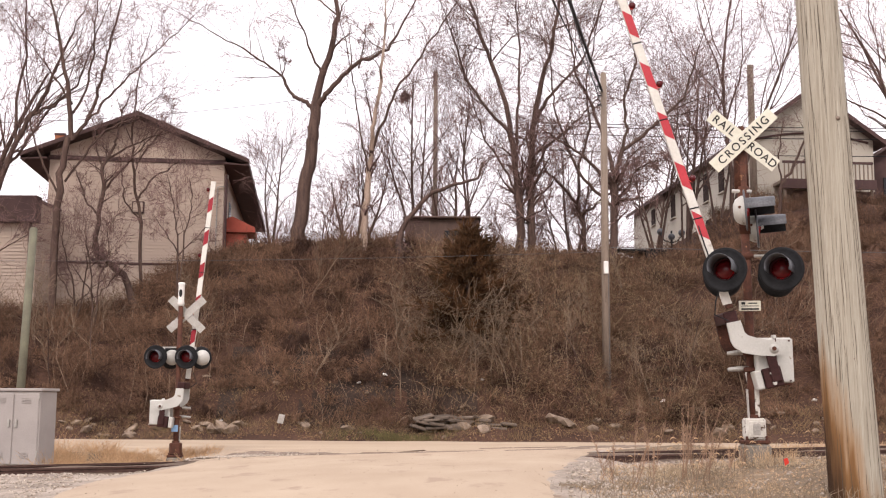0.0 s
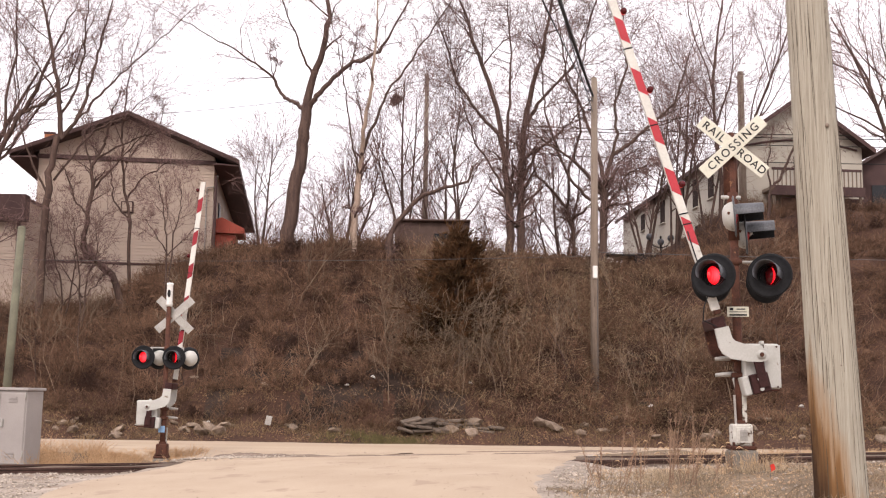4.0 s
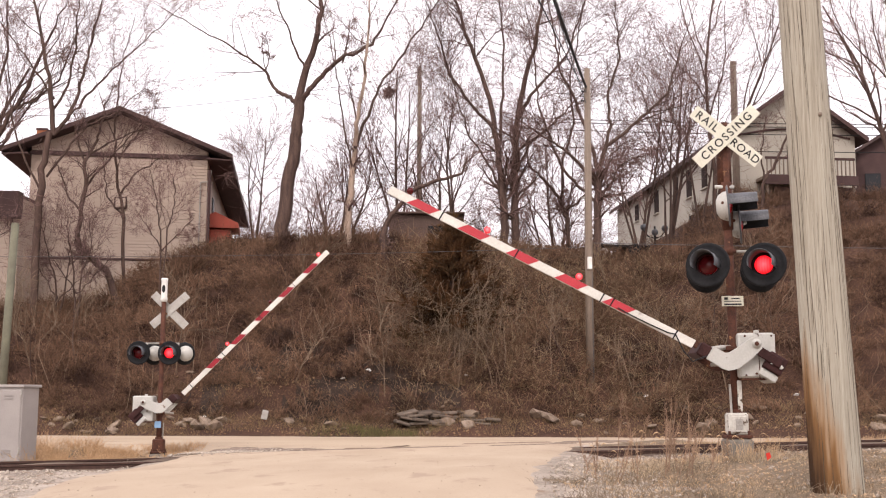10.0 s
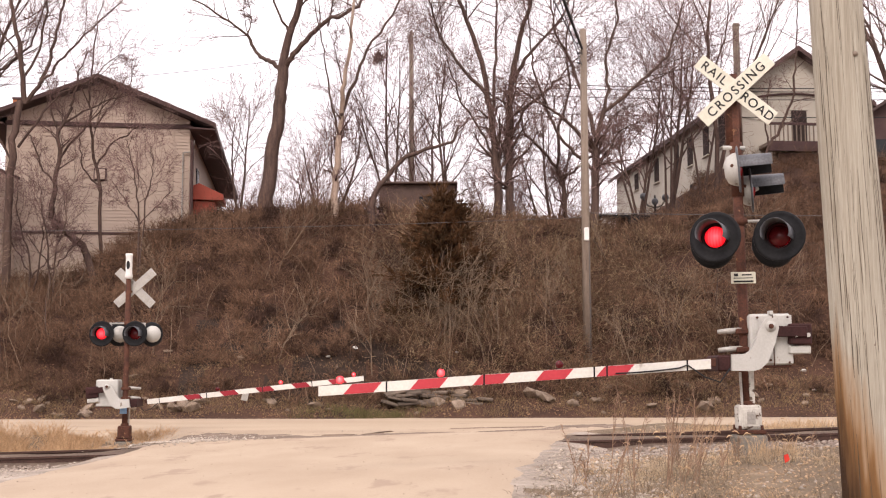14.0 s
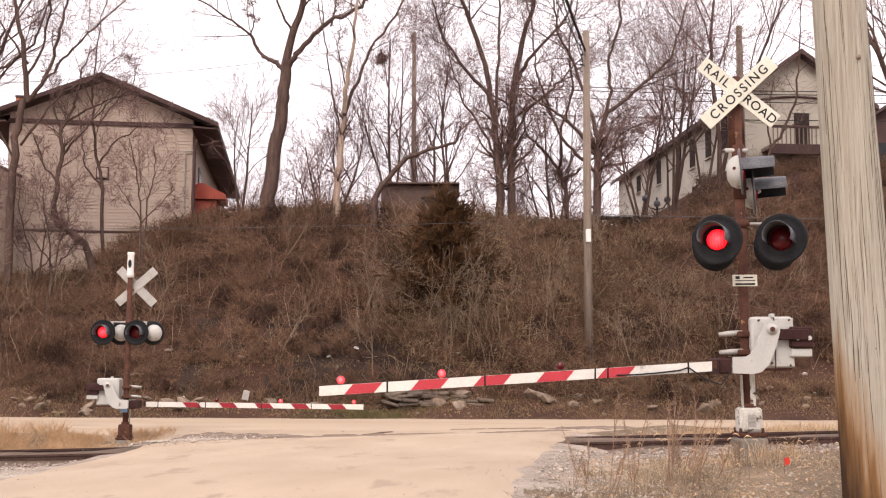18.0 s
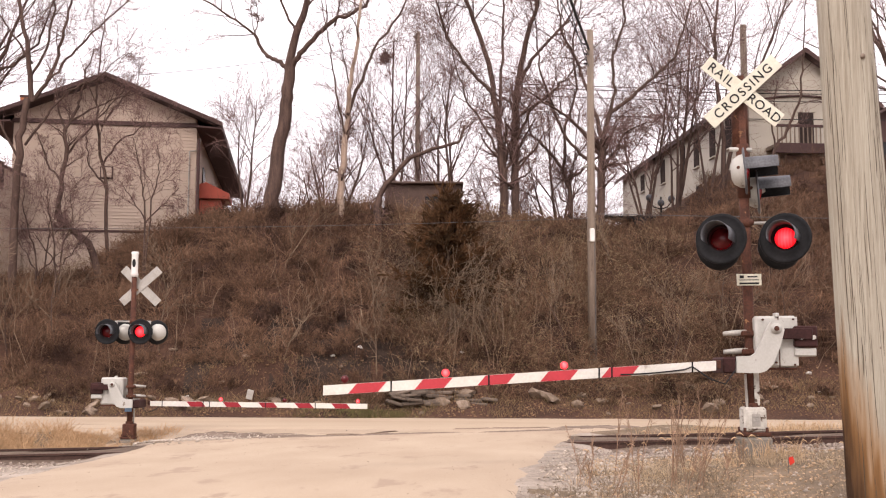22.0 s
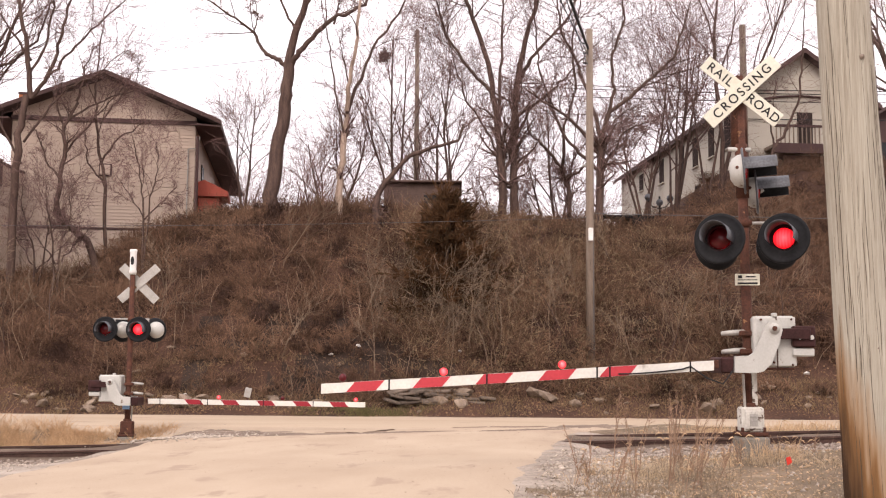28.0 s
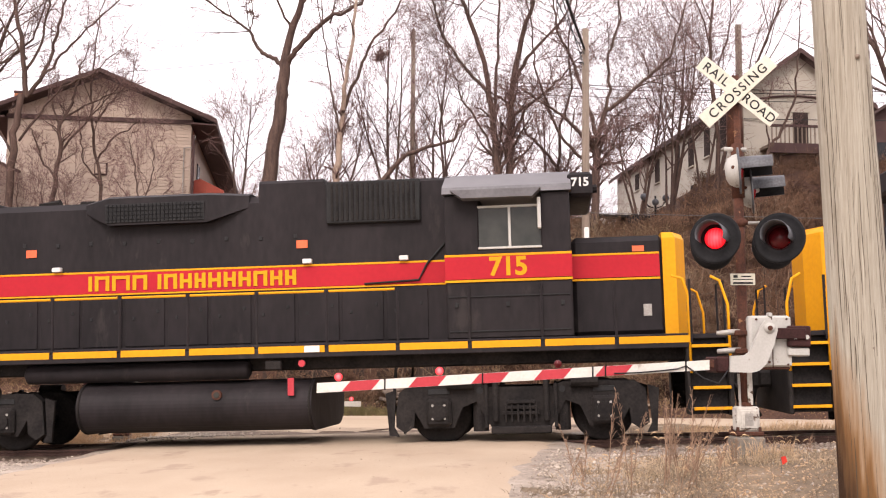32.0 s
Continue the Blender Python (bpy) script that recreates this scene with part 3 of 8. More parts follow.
def build_signal(m, label, cross_z, lamp_z, side_lamps, words_front, arm_tip, arm_lights, stripes, pivot, back_turn):
    """A railway crossing signal with its gate; the arm points to -x, and its own pose is keyed later."""
    sig = thing("crossing_signal", m, label, "crossing signal", "crossing signals")
    top = cross_z + 0.22
    part("mast", Shape().tube([(0, 0, 0.45), (0, 0, 1.0), (0, 0, top)], [0.066, 0.062, 0.058], 16), RUST, sig, "rusty red-brown steel mast", True)
    base = part("base_box", Shape().box(0, -0.01, 0.36, 0.27, 0.25, 0.30, 0.025), PEELING if side_lamps else RUST, sig, "peeling white cast junction box" if side_lamps else "rusty cast junction box")
    part("box_cover", Shape().box(0, -0.142, 0.36, 0.2, 0.02, 0.22, 0.008), PEELING, base, "cover plate")
    part("base_flange", Shape().box(0, 0, 0.19, 0.35, 0.31, 0.05, 0.01), RUST, sig, "rusty bolted flange")
    for bx in (-0.13, 0.13):
        for by in (-0.12, 0.12):
            part("bolt", Shape().tube([(bx, by, 0.16), (bx, by, 0.27)], [0.024, 0.02], 6), RUST, sig, "rusty anchor bolt")
    part("foundation", Shape().box(0, 0, -0.06, 0.38, 0.32, 0.44, 0.03), CONCRETE, sig, "weathered concrete foundation")
    part("mast_clamp", Shape().tube([(0, 0, 0.50), (0, 0, 0.56)], 0.09, 16), RUST, sig)
    part("conduit", Shape().tube([(-0.075, -0.05, 0.5), (-0.085, -0.055, 0.9)], 0.017, 8), SIGN_GREY, sig, "silver conduit")
    part("mast_label", Shape().box(0.045, -0.066, 0.74, 0.062, 0.02, 0.42, 0.006), PEELING, sig, "narrow peeling pale label strip")
    part("box_emblem", Shape().box(0.0, -0.153, 0.36, 0.1, 0.008, 0.15, 0.003).box(0.0, -0.158, 0.40, 0.07, 0.006, 0.02, 0.002).box(0.0, -0.158, 0.35, 0.07, 0.006, 0.02, 0.002), SIGN_GREY, base, "worn cast emblem")
    # lamps on a cross arm
    part("lamp_cross_arm", Shape().tube([(-0.42, 0, lamp_z + 0.24), (0.42, 0, lamp_z + 0.24)], 0.02, 8), SIGN_GREY, sig, "grey cross arm", True)
    part("cross_arm_clamp", Shape().tube([(0, 0, lamp_z + 0.19), (0, 0, lamp_z + 0.29)], 0.074, 14).tube([(-0.09, -0.03, lamp_z + 0.24), (0.09, -0.03, lamp_z + 0.24)], 0.034, 8), RUST, sig, "rusty clamp", True)
    for dx in (-0.4, 0.37):
        part("lamp_bracket", Shape().tube([(dx, 0, lamp_z + 0.24), (dx, -0.2 if side_lamps else 0.02, lamp_z + 0.22), (dx, -0.3 if side_lamps else 0.03, lamp_z + 0.1)], 0.026, 8), SIGN_GREY, sig, "lamp bracket")
    lenses = []
    for dx, side in ((-0.41, "L"), (0.35, "R")):
        if side_lamps:
            lenses.append((lamp_unit(sig, dx, -0.44, lamp_z, -27, 0.33, tilt=-4.0, disc=0.305), side))
            lamp_unit_back(sig, dx + 0.13, 0.2, lamp_z - 0.03, back_turn, disc=0.29)
        else:
            lenses.append((lamp_unit(sig, dx + 0.19, 0.14, lamp_z, 177, 0.26, disc=0.292), "R" if side == "L" else "L"))
            lamp_unit_back(sig, dx - 0.1, -0.24, lamp_z, 40, disc=0.285)
    if side_lamps:
        for dx, dy, dz in ((-0.01, -0.10, 0.87), (0.21, 0.16, 0.66)):
            side_lamp(sig, dx, dy, lamp_z + dz, 76)
        part("side_lamp_clamp", Shape().tube([(0, 0, lamp_z + 0.55), (0, 0, lamp_z + 1.22)], [0.078, 0.078], 14), RUST, sig, "rusty clamp", True)
        part("side_lamp_arm", Shape().tube([(-0.16, 0, lamp_z + 1.16), (0.1, -0.06, lamp_z + 1.14)], 0.028, 8), SILVER, sig, "pipe arm of the side lamps", True)
        part("side_lamp_arm", Shape().tube([(0, 0, lamp_z + 0.52), (0.3, 0.2, lamp_z + 0.68)], 0.03, 8), SILVER, sig, "pipe arm of the side lamps", True)
        part("upper_mast_sleeve", Shape().tube([(-0.005, 0.05, lamp_z + 1.2), (-0.005, 0.05, cross_z + 0.02)], 0.1, 16), RUST, sig, "rusty sleeve behind the crossbuck", True)
        part("notice", Shape().box(0, -0.075, lamp_z - 0.46, 0.30, 0.012, 0.14, 0.004), SIGN_WHITE, sig, "small white notice plate")
        part("notice_print", Shape().box(-0.09, -0.083, lamp_z - 0.425, 0.05, 0.004, 0.035, 0.001).box(0.04, -0.083, lamp_z - 0.425, 0.12, 0.004, 0.016, 0.001)
             .box(0, -0.083, lamp_z - 0.463, 0.24, 0.004, 0.010, 0.001).box(0, -0.083, lamp_z - 0.505, 0.24, 0.004, 0.022, 0.001), SIGN_BLACK, sig, "unreadable print")
    else:
        part("sticker", Shape().box(0.02, 0.075, 0.86, 0.16, 0.01, 0.16, 0.003), STICKER_BLUE, sig, "small pale blue plate")
        part("bell", Shape().tube([(0, 0, top - 0.02), (0, 0, top + 0.05), (0, 0, top + 0.1), (0, 0, top + 0.5), (0, 0, top + 0.54), (0, 0, top + 0.57)], [0.075, 0.09, 0.075, 0.075, 0.09, 0.075], 18), WHITE_PAINT, sig, "white cylindrical bell housing", True)
        # no hole is cut: a black plate gives the shade inside the opening
        part("bell_opening", Shape().plate([(0.04 * math.cos(a), top + 0.3 + 0.1 * math.sin(a)) for a in [k * math.pi / 8 for k in range(16)]], 0.066, 0.08), SIGN_BLACK, sig, "black plate for the shaded sound opening")
    crossbuck(sig, cross_z, 1.16, -0.11 if side_lamps else -0.08, words_front)
    part("crossbuck_bracket", Shape().box(0, -0.075 if side_lamps else -0.05, cross_z - 0.09, 0.16, 0.05, 0.05, 0.008), RUST, sig, "bracket")
    # gate mechanism
    px, pz = pivot
    mech = part("gate_mechanism", Shape().box(px + 0.045, 0.0, pz - 0.155, 0.5, 0.38, 0.62, 0.03), SILVER, sig, "white weathered gate mechanism case")
    part("case_seam", Shape().box(px + 0.066, -0.19, pz - 0.155, 0.012, 0.012, 0.62, 0.002), RUST, mech, "dark dirty seam")
    part("case_latch", Shape().box(px + 0.05, -0.16, pz + 0.165, 0.05, 0.1, 0.05, 0.008), SILVER, mech, "latch")
    for bx, bz in ((-0.12, -0.42), (0.02, -0.4), (0.24, -0.43), (0.24, 0.11), (-0.12, 0.11)):
        part("case_bolt", Shape().tube([(px + bx, -0.215, pz + bz), (px + bx, -0.185, pz + bz)], 0.014, 6), RUST, mech, "small bolt")
    # rust-coloured strip stands in for the shadow along the case's bottom
    part("case_skirt", Shape().box(px + 0.045, 0.0, pz - 0.475, 0.46, 0.34, 0.03, 0.006), RUST, mech, "dark rust-coloured strip for the shadow along the case's bottom")
    part("case_lid", Shape().box(px + 0.18, -0.197, pz - 0.155, 0.22, 0.02, 0.58, 0.006), SILVER, mech, "front cover")
    for q in (-0.05, -0.27):
        part("mount_bolt", Shape().tube([(-0.33, -0.05, pz + q), (-0.18, -0.04, pz + q + 0.01), (0.0, -0.02, pz + q + 0.02)], [0.026, 0.036, 0.03], 8), SIGN_GREY, sig, "clamp bolt end", True)
        part("mount_clamp", Shape().box(-0.02, 0, pz + q, 0.2, 0.2, 0.07, 0.015), RUST, sig, "rusty clamp")
    arm = part("gate_arm", arm_shape(px, pz, arm_tip), ARM_WHITE, sig, "red and white striped gate arm", m=pose(px, 0, pz))
    ax, az, tx, tz = arm_line(px, pz, arm_tip)
    lx = math.hypot(tx - ax, tz - az)
    am = lambda d, y, up: (ax + (tx - ax) * d / lx - (az - tz) / lx * up * 0, y, az + (tz - az) * d / lx + up)
    slope = (tz - az) / (tx - ax)
    for q in stripes:
        xx = q - px
        h = 0.0565
        sh = Shape()
        o = []
        for dx, dz in ((-0.225, -h), (0.125, -h), (0.225, h), (-0.125, h)):
            o.append((xx + dx, az + (xx + dx - ax) * slope + dz))
        part("stripe", sh.plate(o, -0.332, -0.329).plate(o, -0.271, -0.268), ARM_RED if side_lamps else ARM_RED_SHADED, arm, "red stripe")
    for sgn in (-1, 1):
        y = 0.30 * sgn
        part("arm_bracket", Shape().plate([(-0.095, 0.03), (-0.2, -0.2), (-0.25, -0.29), (-0.3, -0.325), (-0.47, -0.335), (-0.475, -0.525), (-0.22, -0.53), (-0.13, -0.505), (-0.04, -0.42), (0.05, -0.2), (0.098, -0.02), (0.085, 0.06), (0.03, 0.1), (-0.05, 0.09)], y - 0.025, y + 0.025), SILVER if sgn < 0 or not side_lamps else RUST, arm, "curved arm bracket")
        part("pivot_boss", Shape().tube([(0, y - 0.04, 0), (0, y + 0.04, 0)], 0.065, 16), SILVER, arm, "pivot boss", True)
        part("pivot_pin", Shape().tube([(0, y - 0.055, 0), (0, y + 0.055, 0)], 0.03, 10), RUST, arm, "dark pivot")
        part("weight_lever", Shape().box(0.18, y, -0.06, 0.52, 0.03, 0.13, 0.01), OXIDE, arm, "dark counterweight lever")
    part("counterweight", Shape().box(0.37, 0, -0.09, 0.27, 0.56, 0.25, 0.015), OXIDE, arm, "dark oxide-red counterweight")
    for q in (0.31, 0.45):
        part("weight_bolt", Shape().tube([(q, -0.31, -0.1), (q, -0.275, -0.1)], 0.028, 8), SILVER, arm, "bolt head")
    part("counterweight_block", Shape().box(0.37, 0, -0.275, 0.26, 0.5, 0.1, 0.015), SILVER, arm, "white counterweight block")
    part("arm_socket", Shape().box(-0.545, 0, -0.44, 0.16, 0.56, 0.19, 0.02), OXIDE, arm, "dark arm socket")
    part("arm_ferrule", Shape().box(-0.72, -0.3, -0.43, 0.12, 0.05, 0.1, 0.01), RUST, arm, "wooden shear piece")
    cable = [(-0.5, -0.34, -0.5), (-0.62, -0.35, -0.66), (-0.8, -0.35, -0.6), (-1.0, -0.34, -0.46)]
    cable += [(xx, -0.345, az + (xx - ax) * slope - 0.02 - 0.02 * math.sin(3 * xx)) for xx in [-1.1 - 0.15 * i for i in range(6)]]
    part("arm_cable", Shape().tube(cable, 0.009, 6), CABLE, arm, "black lamp cable", True)
    for xx in (-1.0, -1.95, -2.1, -3.4, -4.55):
        zc = az + (xx - ax) * slope
        part("arm_strap", Shape().box(xx, -0.3, zc, 0.018, 0.075, 0.126, 0.003), BLACK, arm, "dark strap")
    globes = []
    for q, phase in arm_lights:
        xx = q - px
        zz = az + (xx - ax) * slope + 0.115
        g = part("arm_lamp", Shape().lathe([(0.0, -0.042), (0.034, -0.038), (0.046, -0.024), (0.049, 0.0)], 16).lathe([(0.049, 0.0), (0.046, 0.024), (0.034, 0.038), (0.0, 0.042)], 16, slot=1), [BULB_ON, LENS_OFF], arm, "round red arm lamp", True, pose(xx, -0.3, zz))
        part("lamp_stem", Shape().tube([(xx, -0.3, zz - 0.06), (xx, -0.3, zz - 0.19)], 0.008, 6), BLACK, arm, "lamp stem")
        globes.append((g, phase, (xx, -0.3, zz)))
    return sig, arm, lenses, globes, (px, 0, pz)


def side_lamp(parent, x, y, z, turn):
    """A lamp for the side road, seen from beside: flat background, bowl behind it, long cut-off visor."""
    m = pose(x, y, z, -3, 0, turn)
    lamp = part("lamp", Shape().lathe([(0.0, 0.012), (0.27, 0.012), (0.29, 0.0), (0.285, -0.012), (0.14, -0.006), (0.13, 0.01)], 32), VISOR, parent, "flat grey lamp background", True, m)
    part("housing", Shape().lathe([(0.21, 0.012), (0.2, 0.06), (0.16, 0.125), (0.09, 0.16), (0.0, 0.165)], 24), SILVER, lamp, "pale bowl-shaped lamp housing", True)
    part("housing_screw", Shape().tube([(-0.17, 0.07, 0.02), (-0.195, 0.075, 0.02)], 0.022, 8), RUST, lamp, "dark screw hole")
    out = [(0.172, -0.01), (0.168, -0.2), (0.160, -0.4)]
    inn = [(0.152, -0.4), (0.160, -0.2), (0.164, -0.01)]
    part("visor", Shape().lathe(out, 24, start=radians(-22), turn=radians(202)).lathe(inn, 24, start=radians(-22), turn=radians(202), slot=1), [VISOR, BLACK], lamp, "long grey visor, black inside", True)
    part("lens", Shape().lathe([(0.0, -0.06), (0.1, -0.035), (0.14, 0.0)], 20), LENS_RED, lamp, "red lens", True)


def lamp_unit_back(parent, x, y, z, turn, visor_len=0.32, disc=0.305):
    """A lamp that stays dark to this side."""
    m = pose(x, y, z, 0, 0, turn)
    lamp = part("lamp", Shape().lathe([(0.0, 0.03), (disc - 0.04, 0.025), (disc, -0.012), (disc - 0.006, -0.024), (0.13, 0.0), (0.1, 0.03)], 32), BLACK, parent, "round lamp background turned away", True, m)
    part("housing", Shape().lathe([(0.195, 0.02), (0.19, 0.07), (0.15, 0.13), (0.09, 0.165), (0.0, 0.17)], 24), SILVER, lamp, "silver lamp housing", True)
    part("visor", Shape().lathe([(0.165, -0.01), (0.15, -visor_len), (0.156, -visor_len), (0.171, -0.01), (0.165, -0.01)], 24, start=radians(-15), turn=radians(210)), VISOR, lamp, "long grey visor", True)
    part("lens", Shape().lathe([(0.0, -0.05), (0.12, -0.03), (0.155, 0.0)], 20), LENS_OFF, lamp, "dark red lens", True)


def arm_line(px, pz, tip):
    return -0.72, -0.445, tip[0] - px, tip[1] - pz


def arm_shape(px, pz, tip):
    ax, az, tx, tz = arm_line(px, pz, tip)
    sh = Shape()
    h = 0.058
    k = 8
    o = [(mixed(ax, tx, i / k), mixed(az, tz, i / k) - h) for i in range(k + 1)] + [(mixed(ax, tx, i / k), mixed(az, tz, i / k) + h) for i in range(k, -1, -1)]
    return sh.plate(o, -0.328, -0.272)


# ---- locomotive ----
RIDE = [(0.1, 0.10), (1.6, 0.08), (4.2, 0.06), (4.6, 0.02)]


def build_loco(m, label):
    """A four-axle road-switcher diesel; x runs from the rear end plate (0) to the front (17), z from the rail, near side at -y."""
    lo = thing("diesel_locomotive", m, label, "locomotive", "coupled locomotives")
    hw = 0.89
    # frame
    part("underframe", Shape().box(8.5, 0, 1.36, 15.6, 2.2, 0.3, 0.03), LOCO_UNDER, lo, "grimy underframe")
    for sg in (-1, 1):
        y = 1.53 * sg
        part("walkway", Shape().box(8.5, sg * 1.22, 1.63, 15.6, 0.64, 0.05, 0.01), LOCO_BLACK, lo, "black walkway")
        part("side_sill", Shape().box(8.5, y, 1.5, 15.6, 0.05, 0.16, 0.01), LOCO_BLACK, lo, "black side sill")
        xs = [0.75 + 1.2 * i for i in range(14)]
        for a, b in zip(xs, xs[1:]):
            part("sill_stripe", Shape().box((a + b) / 2, y + sg * 0.028, 1.56, b - a - 0.07, 0.008, 0.115, 0.002), LOCO_YELLOW, lo, "yellow sill stripe")
        for a in xs:
            part("stanchion", Shape().tube([(a, sg * 1.52, 1.5), (a, sg * 1.52, 2.54)], 0.024, 6), LOCO_BLACK, lo, "black handrail post")
        for a, b in zip(xs[:10], xs[1:10]):
            part("handrail", Shape().tube([(a + 0.04, sg * 1.52, 2.53), (b - 0.04, sg * 1.52, 2.53)], 0.022, 6), LOCO_YELLOW, lo, "yellow handrail")
    # long hood
    def hood(x0, x1, top, cut, name, mat):
        w = hw
        prof = [(-w, 1.66), (-w, top - cut), (-w + cut * 0.9, top), (w - cut * 0.9, top), (w, top - cut), (w, 1.66)]
        sh = Shape()
        n = len(prof)
        sh.v = [(x0, y, z) for y, z in prof] + [(x1, y, z) for y, z in prof]
        sh.f = [tuple(range(n)), tuple(range(n, 2 * n))] + [(i, (i + 1) % n, (i + 1) % n + n, i + n) for i in range(n)]
        return part(name, sh, mat, lo, "sooty black hood")
    hood(1.1, 9.03, 4.33, 0.14, "long_hood", LOCO_BLACK)
    # hood end with two slanted, striped faces
    o = [(1.1, -hw), (0.62, -0.12), (0.62, 0.12), (1.1, hw)]
    sh = Shape()
    sh.v = [(x, y, 1.66) for x, y in o] + [(x, y, 4.30 - (0.10 if abs(y) < 0.5 else 0.02)) for x, y in o]
    sh.f = [(0, 1, 2, 3), (4, 5, 6, 7), (0, 1, 5, 4), (1, 2, 6, 5), (2, 3, 7, 6), (3, 0, 4, 7)]
    part("hood_end", sh, LOCO_BLACK, lo, "black rear hood end with yellow diagonal stripes")
    way = Vector((0.48, -0.77, 0)).normalized()
    nor = Vector((-0.77, -0.48, 0)).normalized()
    ln = math.hypot(0.48, 0.77)
    for k in range(10):
        z0 = 1.02 + 0.31 * k
        sh = Shape()
        q = []
        for a, dz in ((0.0, 0.62), (ln - 0.02, 0.0), (ln - 0.02, 0.15), (0.0, 0.77)):
            z = min(4.18, max(1.68, z0 + dz))
            p = Vector((0.62, -0.12, 0)) + way * a + nor * 0.004
            q.append((p.x, p.y, z))
        q2 = [(x + nor.x * 0.006, y + nor.y * 0.006, z) for x, y, z in q]
        sh.add(q + q2, [(0, 1, 2, 3), (4, 5, 6, 7), (0, 1, 5, 4), (1, 2, 6, 5), (2, 3, 7, 6), (3, 0, 4, 7)])
        part("hazard_stripe", sh, LOCO_YELLOW, lo, "yellow diagonal stripe")
    nb = pose(0.78, -0.55, 3.45, 0, 0, -58)
    part("number_board", Shape().box(0, 0, 0, 0.42, 0.12, 0.26, 0.02, m=nb), LOCO_BLACK, lo, "rear number board")
    lettering("715", 0.26, lo, WHITE_PAINT, nb @ pose(0, -0.064, 0), "road_number")
    part("marker_light", Shape().tube([(0.62, -0.42, 3.72), (0.48, -0.46, 3.72)], 0.07, 10), LOCO_BLACK, lo, "marker light")
    # paint bands
    part("red_band", Shape().box(6.72, -hw - 0.006, 2.84, 11.2, 0.014, 0.36, 0.003), LOCO_RED, lo, "red band along the hood")
    part("yellow_line", Shape().box(6.72, -hw - 0.008, 3.04, 11.2, 0.016, 0.035, 0.003), LOCO_YELLOW, lo, "thin yellow line")
    part("yellow_line", Shape().box(6.72, -hw - 0.008, 2.64, 11.2, 0.016, 0.03, 0.003), LOCO_YELLOW, lo, "thin yellow line")
    # maker's name as plain letter-sized strokes
    x = 5.92
    for wd in (0.07, 0.27, 0.33, 0.27, 0, 0.07, 0.24, 0.22, 0.2, 0.23, 0.22, 0.22, 0.25, 0.22, 0.2):
        if wd == 0:
            x += 0.14
            continue
        sh = Shape()
        if wd < 0.1:
            sh.box(x + wd / 2, -hw - 0.022, 2.84, wd, 0.012, 0.27, 0.003)
        else:
            sh.box(x + 0.035, -hw - 0.022, 2.84, 0.07, 0.012, 0.27, 0.003)
            sh.box(x + wd - 0.035, -hw - 0.022, 2.84, 0.07, 0.012, 0.27, 0.003)
            sh.box(x + wd / 2, -hw - 0.0225, 2.84 + (0.1 if wd > 0.23 else 0.0), wd - 0.1, 0.012, 0.06, 0.003)
        part("name_stroke", sh, LOCO_YELLOW, lo, "plain yellow letter-sized mark")
        x += wd + 0.048
    # hood doors, latches and panels
    for i in range(14):
        xx = 1.5 + i * 0.78
        part("hood_door", Shape().box(xx, -hw - 0.012, 2.13, 0.72, 0.024, 0.86, 0.008), LOCO_BLACK, lo)
        part("door_latch", Shape().box(xx + 0.24, -hw - 0.03, 2.32, 0.045, 0.02, 0.06, 0.004), SIGN_BLACK, lo, "small latch")
        part("door_latch", Shape().box(xx - 0.2, -hw - 0.03, 2.2, 0.045, 0.02, 0.06, 0.004), SIGN_BLACK, lo, "small latch")
    for i in range(10):
        part("upper_latch", Shape().box(4.1 + 0.62 * i, -hw - 0.008, 3.55 + 0.02 * (i % 2), 0.06, 0.02, 0.07, 0.004), SIGN_BLACK, lo, "small latch")
    grille = part("radiator_grille", Shape().box(2.5, -hw - 0.012, 3.83, 2.9, 0.03, 0.62, 0.008), LOCO_BLACK, lo, "radiator intake screen")
    for i in range(12):
        part("shutter_slat", Shape().box(2.5, -hw - 0.03, 3.57 + 0.048 * i, 2.76, 0.012, 0.018, 0.003), LOCO_UNDER, grille)
    for cx in (1.9, 3.4, 8.0):
        fan = part("roof_fan", Shape().tube([(cx, 0, 4.31), (cx, 0, 4.44), (cx, 0, 4.47)], [0.62, 0.62, 0.55], 26), LOCO_BLACK, lo, "round roof fan")
        part("fan_grid", Shape().tube([(cx, 0, 4.468), (cx, 0, 4.485)], 0.5, 20), LOCO_UNDER, fan)
    part("exhaust_stack", Shape().box(5.6, 0, 4.4, 0.3, 0.5, 0.16, 0.02), LOCO_UNDER, lo, "exhaust stack")
    part("horn", Shape().tube([(4.7, -0.3, 4.43), (5.1, -0.3, 4.45)], [0.03, 0.08], 8).tube([(4.7, -0.15, 4.43), (5.05, -0.15, 4.45)], [0.03, 0.07], 8).box(4.85, -0.2, 4.37, 0.3, 0.3, 0.1, 0.02), LOCO_UNDER, lo, "air horns")
    # flared brake grid housing
    sh = Shape()
    xa, xb = 5.85, 8.85
    loop = lambda x, w, zb, zt: [(x, -w, zb), (x, -w + 0.02, zt - 0.06), (x, -w + 0.16, zt), (x, w - 0.16, zt), (x, w - 0.02, zt - 0.06), (x, w, zb)]
    ring = [loop(xa, hw + 0.0, 4.12, 4.34), loop(xa + 0.5, hw + 0.20, 3.86, 4.42), loop(xb - 0.7, hw + 0.20, 3.86, 4.42), loop(xb, hw + 0.0, 4.12, 4.40)]
    for q in ring:
        sh.v += q
    for c in range(3):
        sh.f += [(c * 6 + i, c * 6 + (i + 1) % 6, (c + 1) * 6 + (i + 1) % 6, (c + 1) * 6 + i) for i in range(6)]
    sh.f += [tuple(range(6)), tuple(range(18, 24))]
